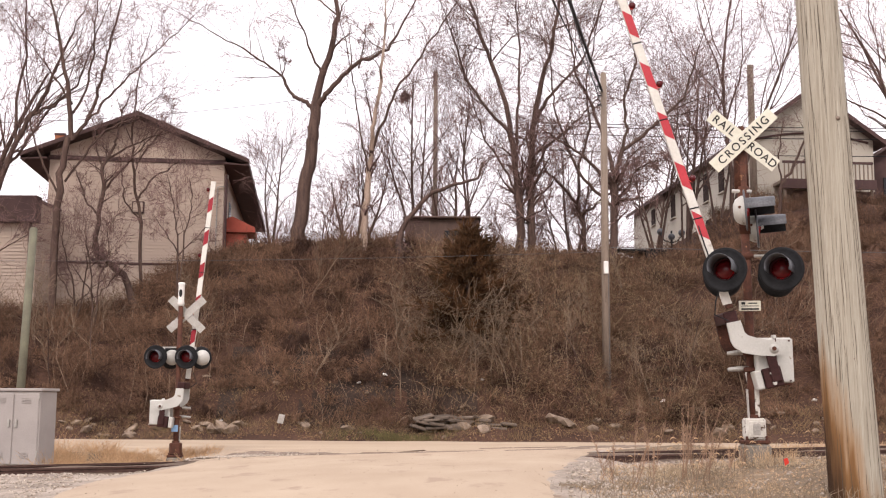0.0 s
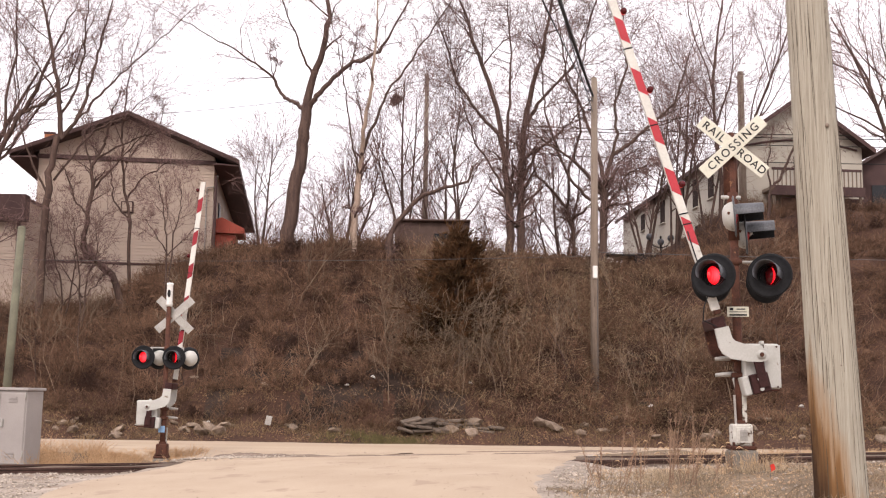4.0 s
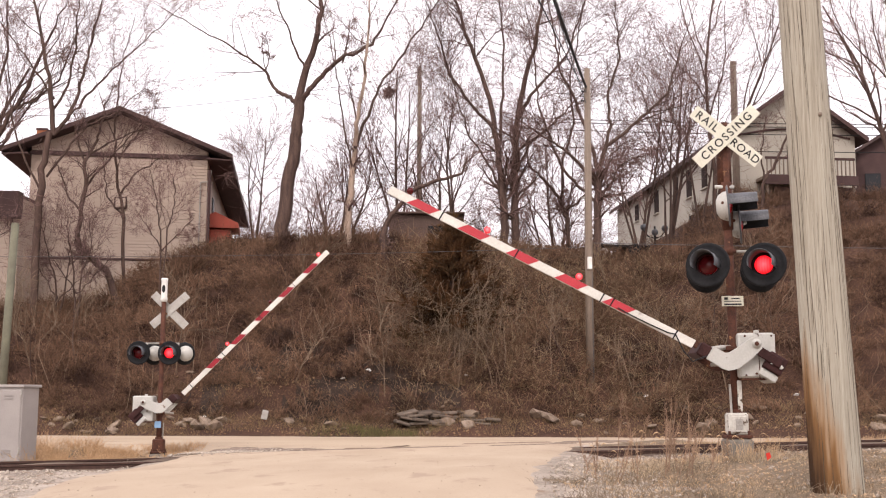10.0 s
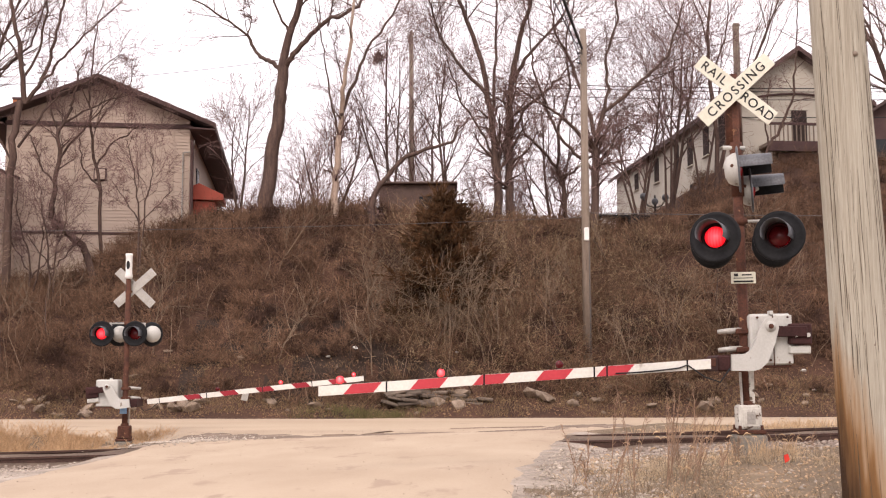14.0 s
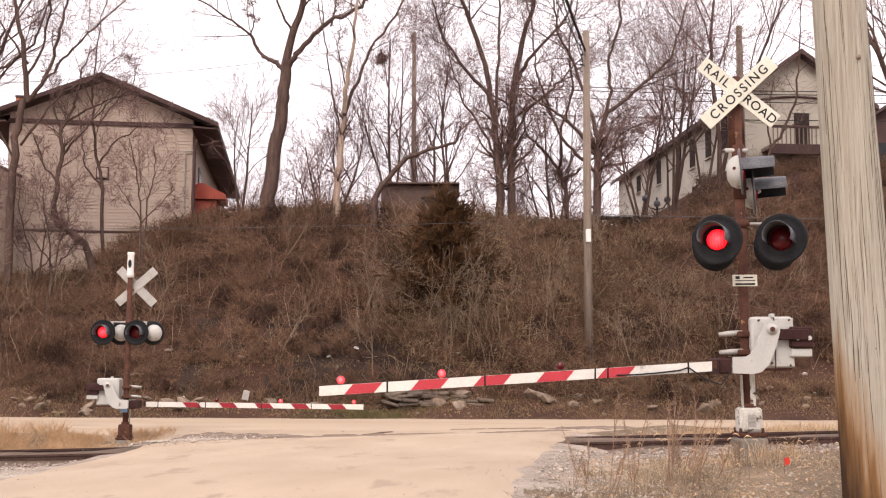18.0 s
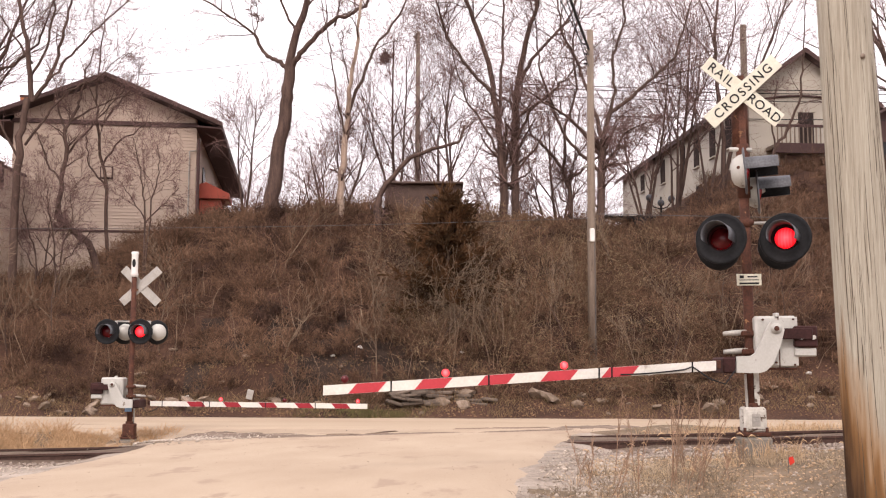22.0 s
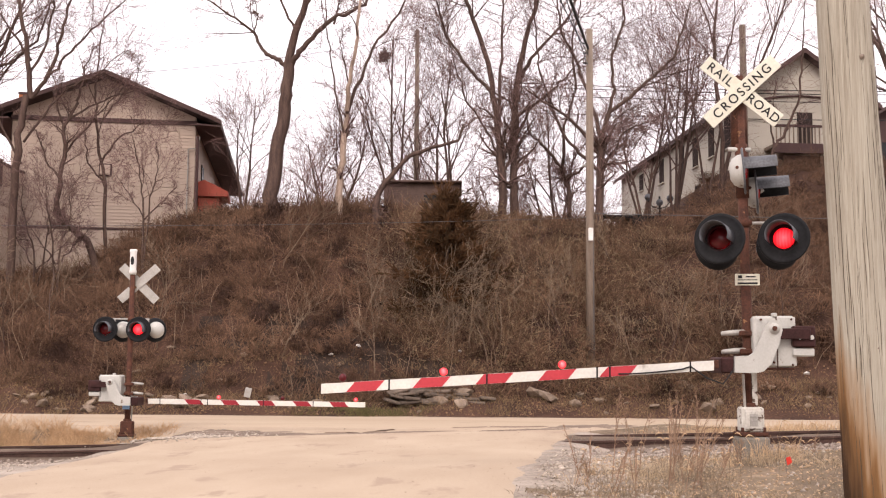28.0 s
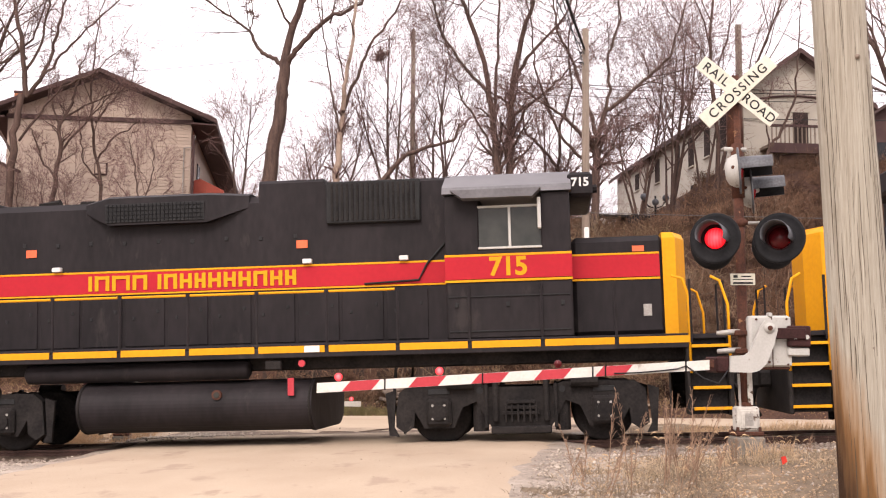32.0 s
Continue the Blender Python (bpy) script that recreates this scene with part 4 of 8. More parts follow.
    part("brake_housing", sh, LOCO_BLACK, lo, "flared dynamic brake housing")
    bg = part("brake_grid", Shape().box(7.2, -hw - 0.2, 4.07, 1.8, 0.03, 0.34, 0.006), SIGN_BLACK, lo, "dark intake grid")
    for i in range(24):
        part("grid_bar", Shape().box(6.36 + i * 0.073, -hw - 0.222, 4.07, 0.012, 0.015, 0.32, 0.002), BLACK, bg)
    for i in range(4):
        part("grid_bar", Shape().box(7.2, -hw - 0.226, 3.96 + i * 0.075, 1.78, 0.012, 0.01, 0.002), BLACK, bg)
    # equipment box and filter screen behind the cab
    hood(9.03, 10.2, 4.62, 0.06, "air_filter_housing", LOCO_BLACK)
    hood(10.2, 12.42, 4.55, 0.06, "electrical_cabinet", LOCO_BLACK)
    scr = part("filter_screen", Shape().box(11.08, -hw - 0.05, 4.14, 1.66, 0.09, 0.78, 0.02), SIGN_BLACK, lo, "ribbed inertial filter screen")
    for i in range(17):
        part("screen_rib", Shape().box(10.36 + i * 0.09, -hw - 0.105, 4.14, 0.045, 0.03, 0.68, 0.006), LOCO_UNDER, scr)
    # cab
    cw = 1.5
    part("cab_side", Shape().box(13.42, 0, 2.4, 2.1, 2 * cw - 0.02, 1.5, 0.03), LOCO_BLACK, lo, "black cab body")
    part("cab_red_band", Shape().box(13.42, -cw - 0.0, 2.84, 2.11, 0.02, 0.38, 0.003), LOCO_RED, lo, "red band")
    for z in (3.05, 2.62):
        part("yellow_line", Shape().box(13.42, -cw - 0.002, z, 2.115, 0.022, 0.04, 0.003), LOCO_YELLOW, lo)
    for z in (2.36, 1.78):
        part("panel_seam", Shape().box(13.42, -cw - 0.004, z, 2.0, 0.014, 0.02, 0.003), SIGN_BLACK, lo, "dark panel seam")
    for x in (12.55, 13.4, 14.3):
        part("panel_latch", Shape().box(x, -cw - 0.006, 2.22, 0.06, 0.02, 0.08, 0.004), SIGN_BLACK, lo, "small latch")
    part("data_plate", Shape().box(15.72, -hw - 0.04, 2.08, 0.14, 0.012, 0.2, 0.003), SIGN_GREY, lo, "small grey data plate with unreadable print")
    part("hood_cable", Shape().tube([(12.36, -hw - 0.03, 3.4), (12.0, -hw - 0.04, 3.0), (11.85, -hw - 0.04, 2.72), (10.9, -hw - 0.04, 2.68)], 0.018, 6), SIGN_BLACK, lo, "drooping black cable", True)
    lettering("715", 0.43, lo, LOCO_YELLOW, pose(13.42, -cw - 0.014, 2.84), "road_number")
    for a, b, z0, z1 in ((12.37, 12.94, 3.1, 4.09), (13.98, 14.47, 3.1, 4.09)):
        part("cab_post", Shape().box((a + b) / 2, 0, (z0 + z1) / 2, b - a, 2 * cw - 0.02, z1 - z0, 0.02), LOCO_BLACK, lo)
    part("cab_window", Shape().box(13.46, -cw + 0.05, 3.52, 1.04, 0.02, 0.74, 0.004), CAB_GLASS, lo, "side window")
    wf = part("window_frame", Shape().box(13.46, -cw + 0.03, 3.17, 1.06, 0.05, 0.04, 0.008).box(13.46, -cw + 0.03, 3.87, 1.06, 0.05, 0.04, 0.008).box(13.46, -cw + 0.03, 3.52, 0.045, 0.05, 0.7, 0.008), SILVER, lo, "silver window frame")
    part("window_mirror", Shape().box(13.96, -cw - 0.08, 3.72, 0.06, 0.14, 0.52, 0.01), SILVER, wf, "side mirror")
    part("window_visor", Shape().plate([(12.5, 4.12), (14.0, 4.12), (13.85, 3.98), (12.7, 3.98)], -cw - 0.32, -cw + 0.01), LOCO_ROOF, lo, "grey sun visor")
    rp = [(-1.56, 4.1), (-1.5, 4.22), (-0.75, 4.58), (0.75, 4.58), (1.5, 4.22), (1.56, 4.1)]
    sh = Shape()
    sh.v = [(12.34, y, z) for y, z in rp] + [(14.5, y, z) for y, z in rp]
    sh.f = [tuple(range(6)), tuple(range(6, 12))] + [(i, (i + 1) % 6, (i + 1) % 6 + 6, i + 6) for i in range(6)]
    part("cab_roof", sh, LOCO_ROOF, lo, "faded grey cab roof")
    part("front_number_box", Shape().box(14.66, 0, 4.25, 0.42, 2.5, 0.44, 0.05), LOCO_BLACK, lo, "number and headlight box")
    lettering("715", 0.2, lo, WHITE_PAINT, pose(14.66, -1.256, 4.27), "road_number")
    part("beacon", Shape().tube([(14.8, -0.9, 4.2), (14.95, -0.9, 4.2)], 0.08, 8), LOCO_BLACK, lo)
    # short nose
    part("short_hood", Shape().box(15.25, 0, 2.5, 1.6, 2 * hw + 0.06, 1.72, 0.1), LOCO_BLACK, lo, "black short hood")
    part("nose_red_band", Shape().box(15.2, -hw - 0.036, 2.84, 1.5, 0.014, 0.38, 0.003), LOCO_RED, lo)
    for z in (3.05, 2.62):
        part("yellow_line", Shape().box(15.2, -hw - 0.036, z, 1.5, 0.02, 0.035, 0.003), LOCO_YELLOW, lo)
    nose = Shape()
    npf = [(16.0, -hw - 0.04), (16.22, -hw - 0.04), (16.42, -0.45), (16.42, 0.45), (16.22, hw + 0.04), (16.0, hw + 0.04)]
    nose.v = [(x, y, 1.66) for x, y in npf] + [(x, y, 3.3) for x, y in npf] + [(x - (0.05 if x > 16.1 else 0), y * 0.93, 3.4) for x, y in npf]
    nose.f = [tuple(range(6)), tuple(range(12, 18))] + [(r * 6 + i, r * 6 + (i + 1) % 6, r * 6 + 6 + (i + 1) % 6, r * 6 + 6 + i) for r in (0, 1) for i in range(6)]
    part("nose_front", nose, LOCO_YELLOW, lo, "yellow nose with slanted corners")
    for i in range(2):
        part("reflector", Shape().box(3.85 + i * 4.95 + 1.0, -hw - 0.014, 3.42, 0.2, 0.012, 0.14, 0.004), REFLECTOR, lo, "orange marker plate")
    part("reflector", Shape().box(15.6, -hw - 0.05, 3.13, 0.2, 0.012, 0.1, 0.004), REFLECTOR, lo, "orange marker plate")
    for xx in (5.35, 9.9, 11.6):
        part("white_light_box", Shape().box(xx, -hw - 0.05, 3.11, 0.16, 0.1, 0.08, 0.01), WHITE_PAINT, lo, "small white step light")
    part("white_patch", Shape().box(10.1, -1.565, 1.56, 0.26, 0.014, 0.11, 0.002), WHITE_PAINT, lo, "white mark on the sill")
    # end platforms and steps
    for x0, sg in ((0.44, 1), (16.62, -1)):
        part("end_platform", Shape().box(x0, 0, 1.6, 0.75, 2.9, 0.08, 0.01), LOCO_BLACK, lo, "end platform")
        part("pilot_plate", Shape().box(x0 - sg * 0.33, 0, 0.95, 0.08, 3.0, 1.3, 0.02), LOCO_UNDER, lo, "black pilot plate")
        part("coupler", Shape().box(x0 - sg * 0.5, 0, 0.86, 0.3, 0.28, 0.3, 0.05).box(x0 - sg * 0.66, 0.05, 0.86, 0.2, 0.36, 0.34, 0.06), LOCO_UNDER, lo, "knuckle coupler")
        for k in range(4):
            part("air_hose", Shape().tube([(x0 - sg * 0.4, -0.45 - 0.16 * k, 0.85), (x0 - sg * 0.55, -0.45 - 0.16 * k, 0.7), (x0 - sg * (0.6 + 0.06 * k), -0.45 - 0.15 * k, 0.42), (x0 - sg * (0.72 + 0.05 * k), -0.42 - 0.15 * k, 0.25)], 0.03, 6), LOCO_UNDER, lo, "hanging air hose", True)
        for y in (-1.32, 1.32):
            st = part("step_well", Shape().box(x0 - sg * 0.0, y, 0.95, 0.66, 0.06, 1.25, 0.01).box(x0 + sg * 0.34, y, 0.95, 0.05, 0.4, 1.25, 0.01), LOCO_UNDER, lo, "step well")
            for z in (0.42, 0.76, 1.10, 1.44):
                part("step", Shape().box(x0 - 0.02 * sg, y * 1.06, z, 0.6, 0.26, 0.035, 0.006), LOCO_BLACK, st)
                part("step_edge", Shape().box(x0 - 0.02 * sg, y * 1.165, z, 0.6, 0.02, 0.05, 0.004), LOCO_YELLOW, st, "yellow step edge")
            part("grab_rail", Shape().tube([(x0 - sg * 0.33, y * 1.15, 1.0), (x0 - sg * 0.33, y * 1.15, 2.1), (x0 - sg * 0.22, y * 1.12, 2.5), (x0 - sg * 0.08, y * 1.1, 2.58)], 0.024, 6), LOCO_YELLOW, lo, "yellow grab rail", True)
            part("grab_rail", Shape().tube([(x0 + sg * 0.3, y * 1.15, 1.0), (x0 + sg * 0.3, y * 1.15, 2.3), (x0 + sg * 0.38, y * 1.15, 2.55), (x0 + sg * 0.55, y * 1.15, 2.6)], 0.024, 6), LOCO_YELLOW, lo, "yellow grab rail", True)
        part("end_rail", Shape().tube([(x0 - sg * 0.3, -1.3, 1.62), (x0 - sg * 0.3, -1.3, 2.5), (x0 - sg * 0.3, -0.5, 2.5), (x0 - sg * 0.3, -0.5, 1.62)], 0.02, 6), LOCO_BLACK, lo, "end railing")
    # tank, reservoir
    tp = [(-1.46 + 0.5 - 0.5 * math.cos(a), 0.62 + 0.44 * math.sin(a)) for a in [radians(-80 + 8 * i) for i in range(21)]]
    tp += [(-y, z) for y, z in tp[::-1]]
    sh = Shape()
    k = len(tp)
    sh.v = [(5.95, y, z) for y, z in tp] + [(10.05, y, z) for y, z in tp]
    sh.f = [tuple(range(k)), tuple(range(k, 2 * k))] + [(i, (i + 1) % k, (i + 1) % k + k, i + k) for i in range(k)]
    tank = part("fuel_tank", sh, LOCO_BLACK, lo, "black rounded fuel tank")
    for x in (5.99, 10.01):
        part("tank_rim", Shape().tube([(x, y * 1.004, z) for y, z in tp] + [(x, *tp[0])], 0.022, 6), LOCO_UNDER, tank)
    part("tank_gauge", Shape().tube([(8.43, -1.42, 0.82), (8.43, -1.475, 0.82)], 0.085, 14), RUST, lo, "round tank gauge")
    part("tank_gauge_glass", Shape().tube([(8.43, -1.47, 0.82), (8.43, -1.487, 0.82)], 0.05, 12), CAB_GLASS, lo)
    part("air_reservoir", Shape().tube([(4.95, -1.2, 1.24), (5.0, -1.2, 1.24), (8.9, -1.2, 1.24), (8.95, -1.2, 1.24)], [0.1, 0.17, 0.17, 0.1], 16), LOCO_BLACK, lo, "air reservoir", True)
    part("fuel_filler", Shape().box(9.42, -1.45, 1.3, 0.28, 0.14, 0.16, 0.02), LOCO_UNDER, lo, "filler cap box")
    part("red_tag", Shape().box(9.72, -1.5, 0.93, 0.11, 0.02, 0.3, 0.008), ARM_RED, lo, "faded red tag")
    part("red_valve", Shape().tube([(9.92, -1.5, 1.32), (9.92, -1.56, 1.32)], 0.06, 10), ARM_RED, lo, "red shut-off valve")
    # trucks
    wheels = []
    for c in (3.19, 13.55):
        for sg in (-1, 1):
            y = 1.12 * sg
            fr = part("truck_frame", Shape().plate([(c - 2.1, 0.5), (c - 2.05, 0.86), (c - 1.88, 1.0), (c - 0.7, 1.0), (c - 0.55, 0.93), (c + 0.55, 0.93), (c + 0.7, 1.0), (c + 1.88, 1.0), (c + 2.05, 0.86), (c + 2.1, 0.3), (c + 1.95, 0.2),
                                                   (c + 1.8, 0.3), (c + 1.78, 0.55), (c + 1.62, 0.27), (c + 1.12, 0.27), (c + 0.98, 0.6), (c + 0.74, 0.7), (c + 0.6, 0.42), (c + 0.5, 0.27), (c - 0.5, 0.27), (c - 0.6, 0.42), (c - 0.74, 0.7), (c - 0.98, 0.6), (c - 1.12, 0.27), (c - 1.62, 0.27), (c - 1.78, 0.55), (c - 1.8, 0.3), (c - 1.95, 0.2), (c - 2.1, 0.3)], y - 0.1, y + 0.1), LOCO_UNDER, lo, "cast truck side frame")
            for d in (-1.37, 1.37):
                part("journal_box", Shape().box(c + d, y + sg * 0.13, 0.53, 0.42, 0.16, 0.46, 0.05).tube([(c + d, y + sg * 0.2, 0.53), (c + d, y + sg * 0.25, 0.53)], 0.13, 14), LOCO_UNDER, fr, "journal box")
                part("brake_cylinder", Shape().tube([(c + d * 0.75 - 0.2, y + sg * 0.16, 1.02), (c + d * 0.75 + 0.25, y + sg * 0.16, 1.02)], 0.12, 12), LOCO_UNDER, fr, "brake cylinder")
                part("brake_shoe", Shape().box(c + d * 0.55, y * 0.8, 0.5, 0.1, 0.14, 0.5, 0.02), LOCO_UNDER, fr)
            for q in range(3):
                part("leaf_spring", Shape().box(c, y + sg * 0.12, 0.5 + q * 0.09, 0.62 - q * 0.08, 0.16, 0.06, 0.01), LOCO_UNDER, fr, "spring pack")
            for d in (-1.37, 1.37):
                for a, b in ((-0.1, -0.1), (0.1, -0.1), (-0.1, 0.12), (0.1, 0.12)):
                    part("journal_bolt", Shape().tube([(c + d + a, y + sg * 0.2, 0.53 + b), (c + d + a, y + sg * 0.225, 0.53 + b)], 0.022, 6), SIGN_GREY, fr, "pale bolt head")
                # black pieces laid on the frame for the shade inside its openings
                part("frame_slot", Shape().box(c + d, y + sg * 0.105, 0.87, 0.36, 0.02, 0.09, 0.008), SIGN_BLACK, fr, "black plate for a shaded frame slot")
                part("frame_hole", Shape().tube([(c + d * 0.5, y + sg * 0.1, 0.88), (c + d * 0.5, y + sg * 0.112, 0.88)], 0.055, 12), SIGN_BLACK, fr, "black disc for a shaded frame hole")
                part("spring_coil", Shape().tube([(c + d * 0.5, y * 0.93, 0.2), (c + d * 0.5, y * 0.93, 0.72)], 0.13, 12), LOCO_UNDER, fr, "spring")
                part("brake_lever", Shape().box(c + d * 0.42, y + sg * 0.17, 0.62, 0.06, 0.05, 0.72, 0.012), LOCO_UNDER, fr, "brake lever")
                part("end_guard", Shape().plate([(c + d * 1.53, 0.92), (c + d * 1.66, 0.86), (c + d * 1.62, 0.16), (c + d * 1.5, 0.14), (c + d * 1.56, 0.3)], y + sg * 0.02, y + sg * 0.09), LOCO_UNDER, fr, "hanging end guard")
            for k in range(6):
                part("spring_rib", Shape().box(c - 0.25 + 0.1 * k, y + sg * 0.21, 0.5, 0.035, 0.03, 0.3, 0.008), LOCO_UNDER, fr, "spring box rib")
            part("spring_plank", Shape().box(c, y + sg * 0.15, 0.22, 1.0, 0.14, 0.12, 0.02), LOCO_UNDER, fr, "spring plank")
            for q in (-0.42, 0.42):
                part("swing_hanger", Shape().box(c + q, y + sg * 0.14, 0.7, 0.09, 0.1, 0.7, 0.02), LOCO_UNDER, fr)
            part("sand_pipe", Shape().tube([(c - 2.1, y, 1.3), (c - 2.15, y, 0.7), (c - 2.0, y * 0.75, 0.18)], 0.03, 6), LOCO_UNDER, fr, "sand pipe")
        for d in (-1.37, 1.37):
            ws = part("wheelset", Shape().tube([(0, -1.0, 0), (0, 1.0, 0)], 0.1, 12), LOCO_UNDER, lo, "steel wheelset", m=pose(c + d, 0, 0.508))
            for y in (-0.755, 0.755):
                part("wheel", Shape().lathe([(0.1, y - 0.09), (0.2, y - 0.1), (0.40, y - 0.04), (0.45, y - 0.06), (0.508, y - 0.065), (0.508, y + 0.05), (0.53, y + 0.06), (0.45, y + 0.06), (0.2, y + 0.08), (0.1, y + 0.09)], 28), LOCO_UNDER, ws, "steel wheel", True)
            wheels.append((ws, c + d))
    # the deck rides high over the trucks
    for ob in lo.children_recursive:
        up = ob
        while up.parent is not lo:
            up = up.parent
        if up.name.startswith(("truck_frame", "wheelset")):
            continue
        if ob.matrix_basis.is_identity:
            for v in ob.data.vertices:
                v.co.z += line(v.co.z, RIDE)
        else:
            ob.matrix_basis = Matrix.Translation((0, 0, line(ob.matrix_basis.translation.z, RIDE))) @ ob.matrix_basis
    return lo, wheels


# ---- buildings ----
def lap_wall(parent, x0, x1, y, z0, z1, rise, mat, name="siding_board", top_line=None, m=None):
    """Lap boards on a wall that faces -y; top_line(z) may narrow a board towards a gable."""
    z = z0
    while z < z1 - 0.02:
        a, b = (top_line(z + rise * 1.15) if top_line else (x0, x1))
        if b - a > 0.15:
            h = min(rise, z1 - z)
            vs = [(a, y, z), (b, y, z), (b, y - 0.034, z), (a, y - 0.034, z), (a, y, z + h), (b, y, z + h), (b, y - 0.006, z + h), (a, y - 0.006, z + h)]
            fs = [(0, 1, 2, 3), (4, 5, 6, 7), (3, 2, 6, 7), (0, 3, 7, 4), (1, 2, 6, 5), (0, 1, 5, 4)]
            part(name, Shape().add(vs, fs, m=m), mat, parent)
        z += rise


def build_left_house():
    h = thing("apartment_house", pose(-15.65, 50, 6.2, 0, 0, 7.6), "two-storey tan lap-sided house with a brown gable roof on the bank", "house")
    W, eave, ridge, deep = 4.1, 6.25, 8.4, 21.0
    over, slope = 1.2, 0.41
    g_edge = ridge - slope * W - 0.2
    part("wall", Shape().plate([(-W, -3.0), (W, -3.0), (W, g_edge), (0, ridge - 0.2), (-W, g_edge)], 0.02, deep), SIDING, h, "tan side walls")
    lap_wall(h, -W, W, 0.02, -1.0, eave - 0.13, 0.155, SIDING)
    half = lambda z: (-min(W, (ridge - 0.2 - z) / (ridge - 0.2 - g_edge) * W), min(W, (ridge - 0.2 - z) / (ridge - 0.2 - g_edge) * W))
    lap_wall(h, -W, W, 0.02, eave + 0.1, ridge - 0.3, 0.155, SIDING, top_line=half)
    part("trim_band", Shape().box(0, -0.03, eave - 0.02, 2 * W + 0.1, 0.1, 0.2, 0.01), TRIM_BROWN, h, "brown band under the gable")
    part("base_band", Shape().box(0, -0.02, 1.2, 2 * W, 0.08, 0.1, 0.01), TRIM_BROWN, h)
    part("corner_board", Shape().box(W - 0.75, -0.025, 3.2, 0.05, 0.05, 5.7, 0.008), SIDING, h)
    for sg in (-1, 1):
        x1 = sg * (W + over)
        z1 = ridge - slope * (W + over)
        sh = Shape()
        pr = [(0, ridge + 0.02), (x1, z1 + 0.02), (x1, z1 - 0.16), (0, ridge - 0.14)]
        sh.plate(pr, -0.75, deep + 0.6)
        part("roof_slope", sh, ROOF, h, "brown shingled roof")
        part("barge_board", Shape().plate([(0, ridge + 0.05), (x1 * 1.005, z1 + 0.05), (x1 * 1.005, z1 - 0.14), (0, ridge - 0.15)], -0.83, -0.75), TRIM_BROWN, h, "dark brown barge board")
        part("soffit", Shape().plate([(sg * W, z1 - 0.12), (x1, z1 - 0.2), (x1, z1 - 0.26), (sg * W, z1 - 0.2)], -0.7, deep), TRIM_BROWN, h, "brown soffit")
    # right side: downpipe, awning, meter, deep eave
    part("downpipe", Shape().tube([(W + 0.12, -0.1, z0) for z0 in (5.6, 4.2, 4.0, 0.6)], 0.07, 8), TRIM_BROWN, h, "brown downpipe")
    part("service_pipe", Shape().tube([(W - 0.28, -0.1, 5.0), (W + 0.1, -0.1, 5.05), (W + 0.2, -0.1, 5.6)], 0.035, 6).tube([(W - 0.3, -0.1, 5.0), (W - 0.3, -0.1, 1.4)], 0.035, 6), SIGN_GREY, h, "grey service pipe")
    part("meter_box", Shape().box(W - 0.62, -0.1, 1.7, 0.26, 0.2, 0.42, 0.02), SIGN_GREY, h, "grey meter box")
    vent = part("vent_box", Shape().box(0.1, -0.1, 3.9, 0.46, 0.16, 0.46, 0.03), SIDING, h, "square vent cover")
    part("vent_frame", Shape().box(0.1, -0.06, 3.9, 0.58, 0.1, 0.58, 0.02), TRIM_BROWN, vent, "dark vent frame")
    part("awning", Shape().plate([(W + 0.05, 3.6), (W + 0.4, 3.72), (W + 1.5, 3.2), (W + 1.5, 2.95), (W + 0.05, 2.95)], 0.8, 3.2), AWNING, h, "brick-red awning")
    part("porch_panel", Shape().box(W + 0.6, 2.0, 2.2, 1.0, 2.0, 1.4, 0.02), AWNING, h, "brick-red porch wall")
    part("side_window", Shape().box(W + 0.03, 4.0, 4.3, 0.05, 1.2, 1.2, 0.01), GLASS_DARK, h, "dark window")
    part("chimney", Shape().box(-4.3, 3.0, 7.35, 0.5, 0.6, 1.2, 0.02), BRICK, h, "orange brick chimney")
    part("chimney_cap", Shape().box(-4.3, 3.0, 8.0, 0.56, 0.66, 0.12, 0.02), TRIM_BROWN, h)
    return h


def build_annex():
    h = thing("side_building", pose(-22.8, 46.8, 5.1), "low tan lap-sided building with a brown parapet beside the house", "building")
    part("wall", Shape().box(0, 1.3, 1.9, 7.4, 2.6, 5.6, 0.02), SIDING, h, "tan walls")
    lap_wall(h, -3.7, 3.7, -0.01, -0.2, 4.6, 0.155, SIDING)
    part("parapet", Shape().box(2.85, -0.2, 4.3, 1.9, 0.6, 1.2, 0.03), TRIM_BROWN, h, "brown box housing")
    part("roof_edge", Shape().box(0, 1.2, 4.74, 7.6, 2.9, 0.12, 0.02), TRIM_BROWN, h, "dark roof edge")
    part("corner_pipe", Shape().tube([(3.4, -0.1, 0.3), (3.4, -0.1, 4.6)], 0.06, 8), TRIM_BROWN, h, "brown downpipe")
    return h


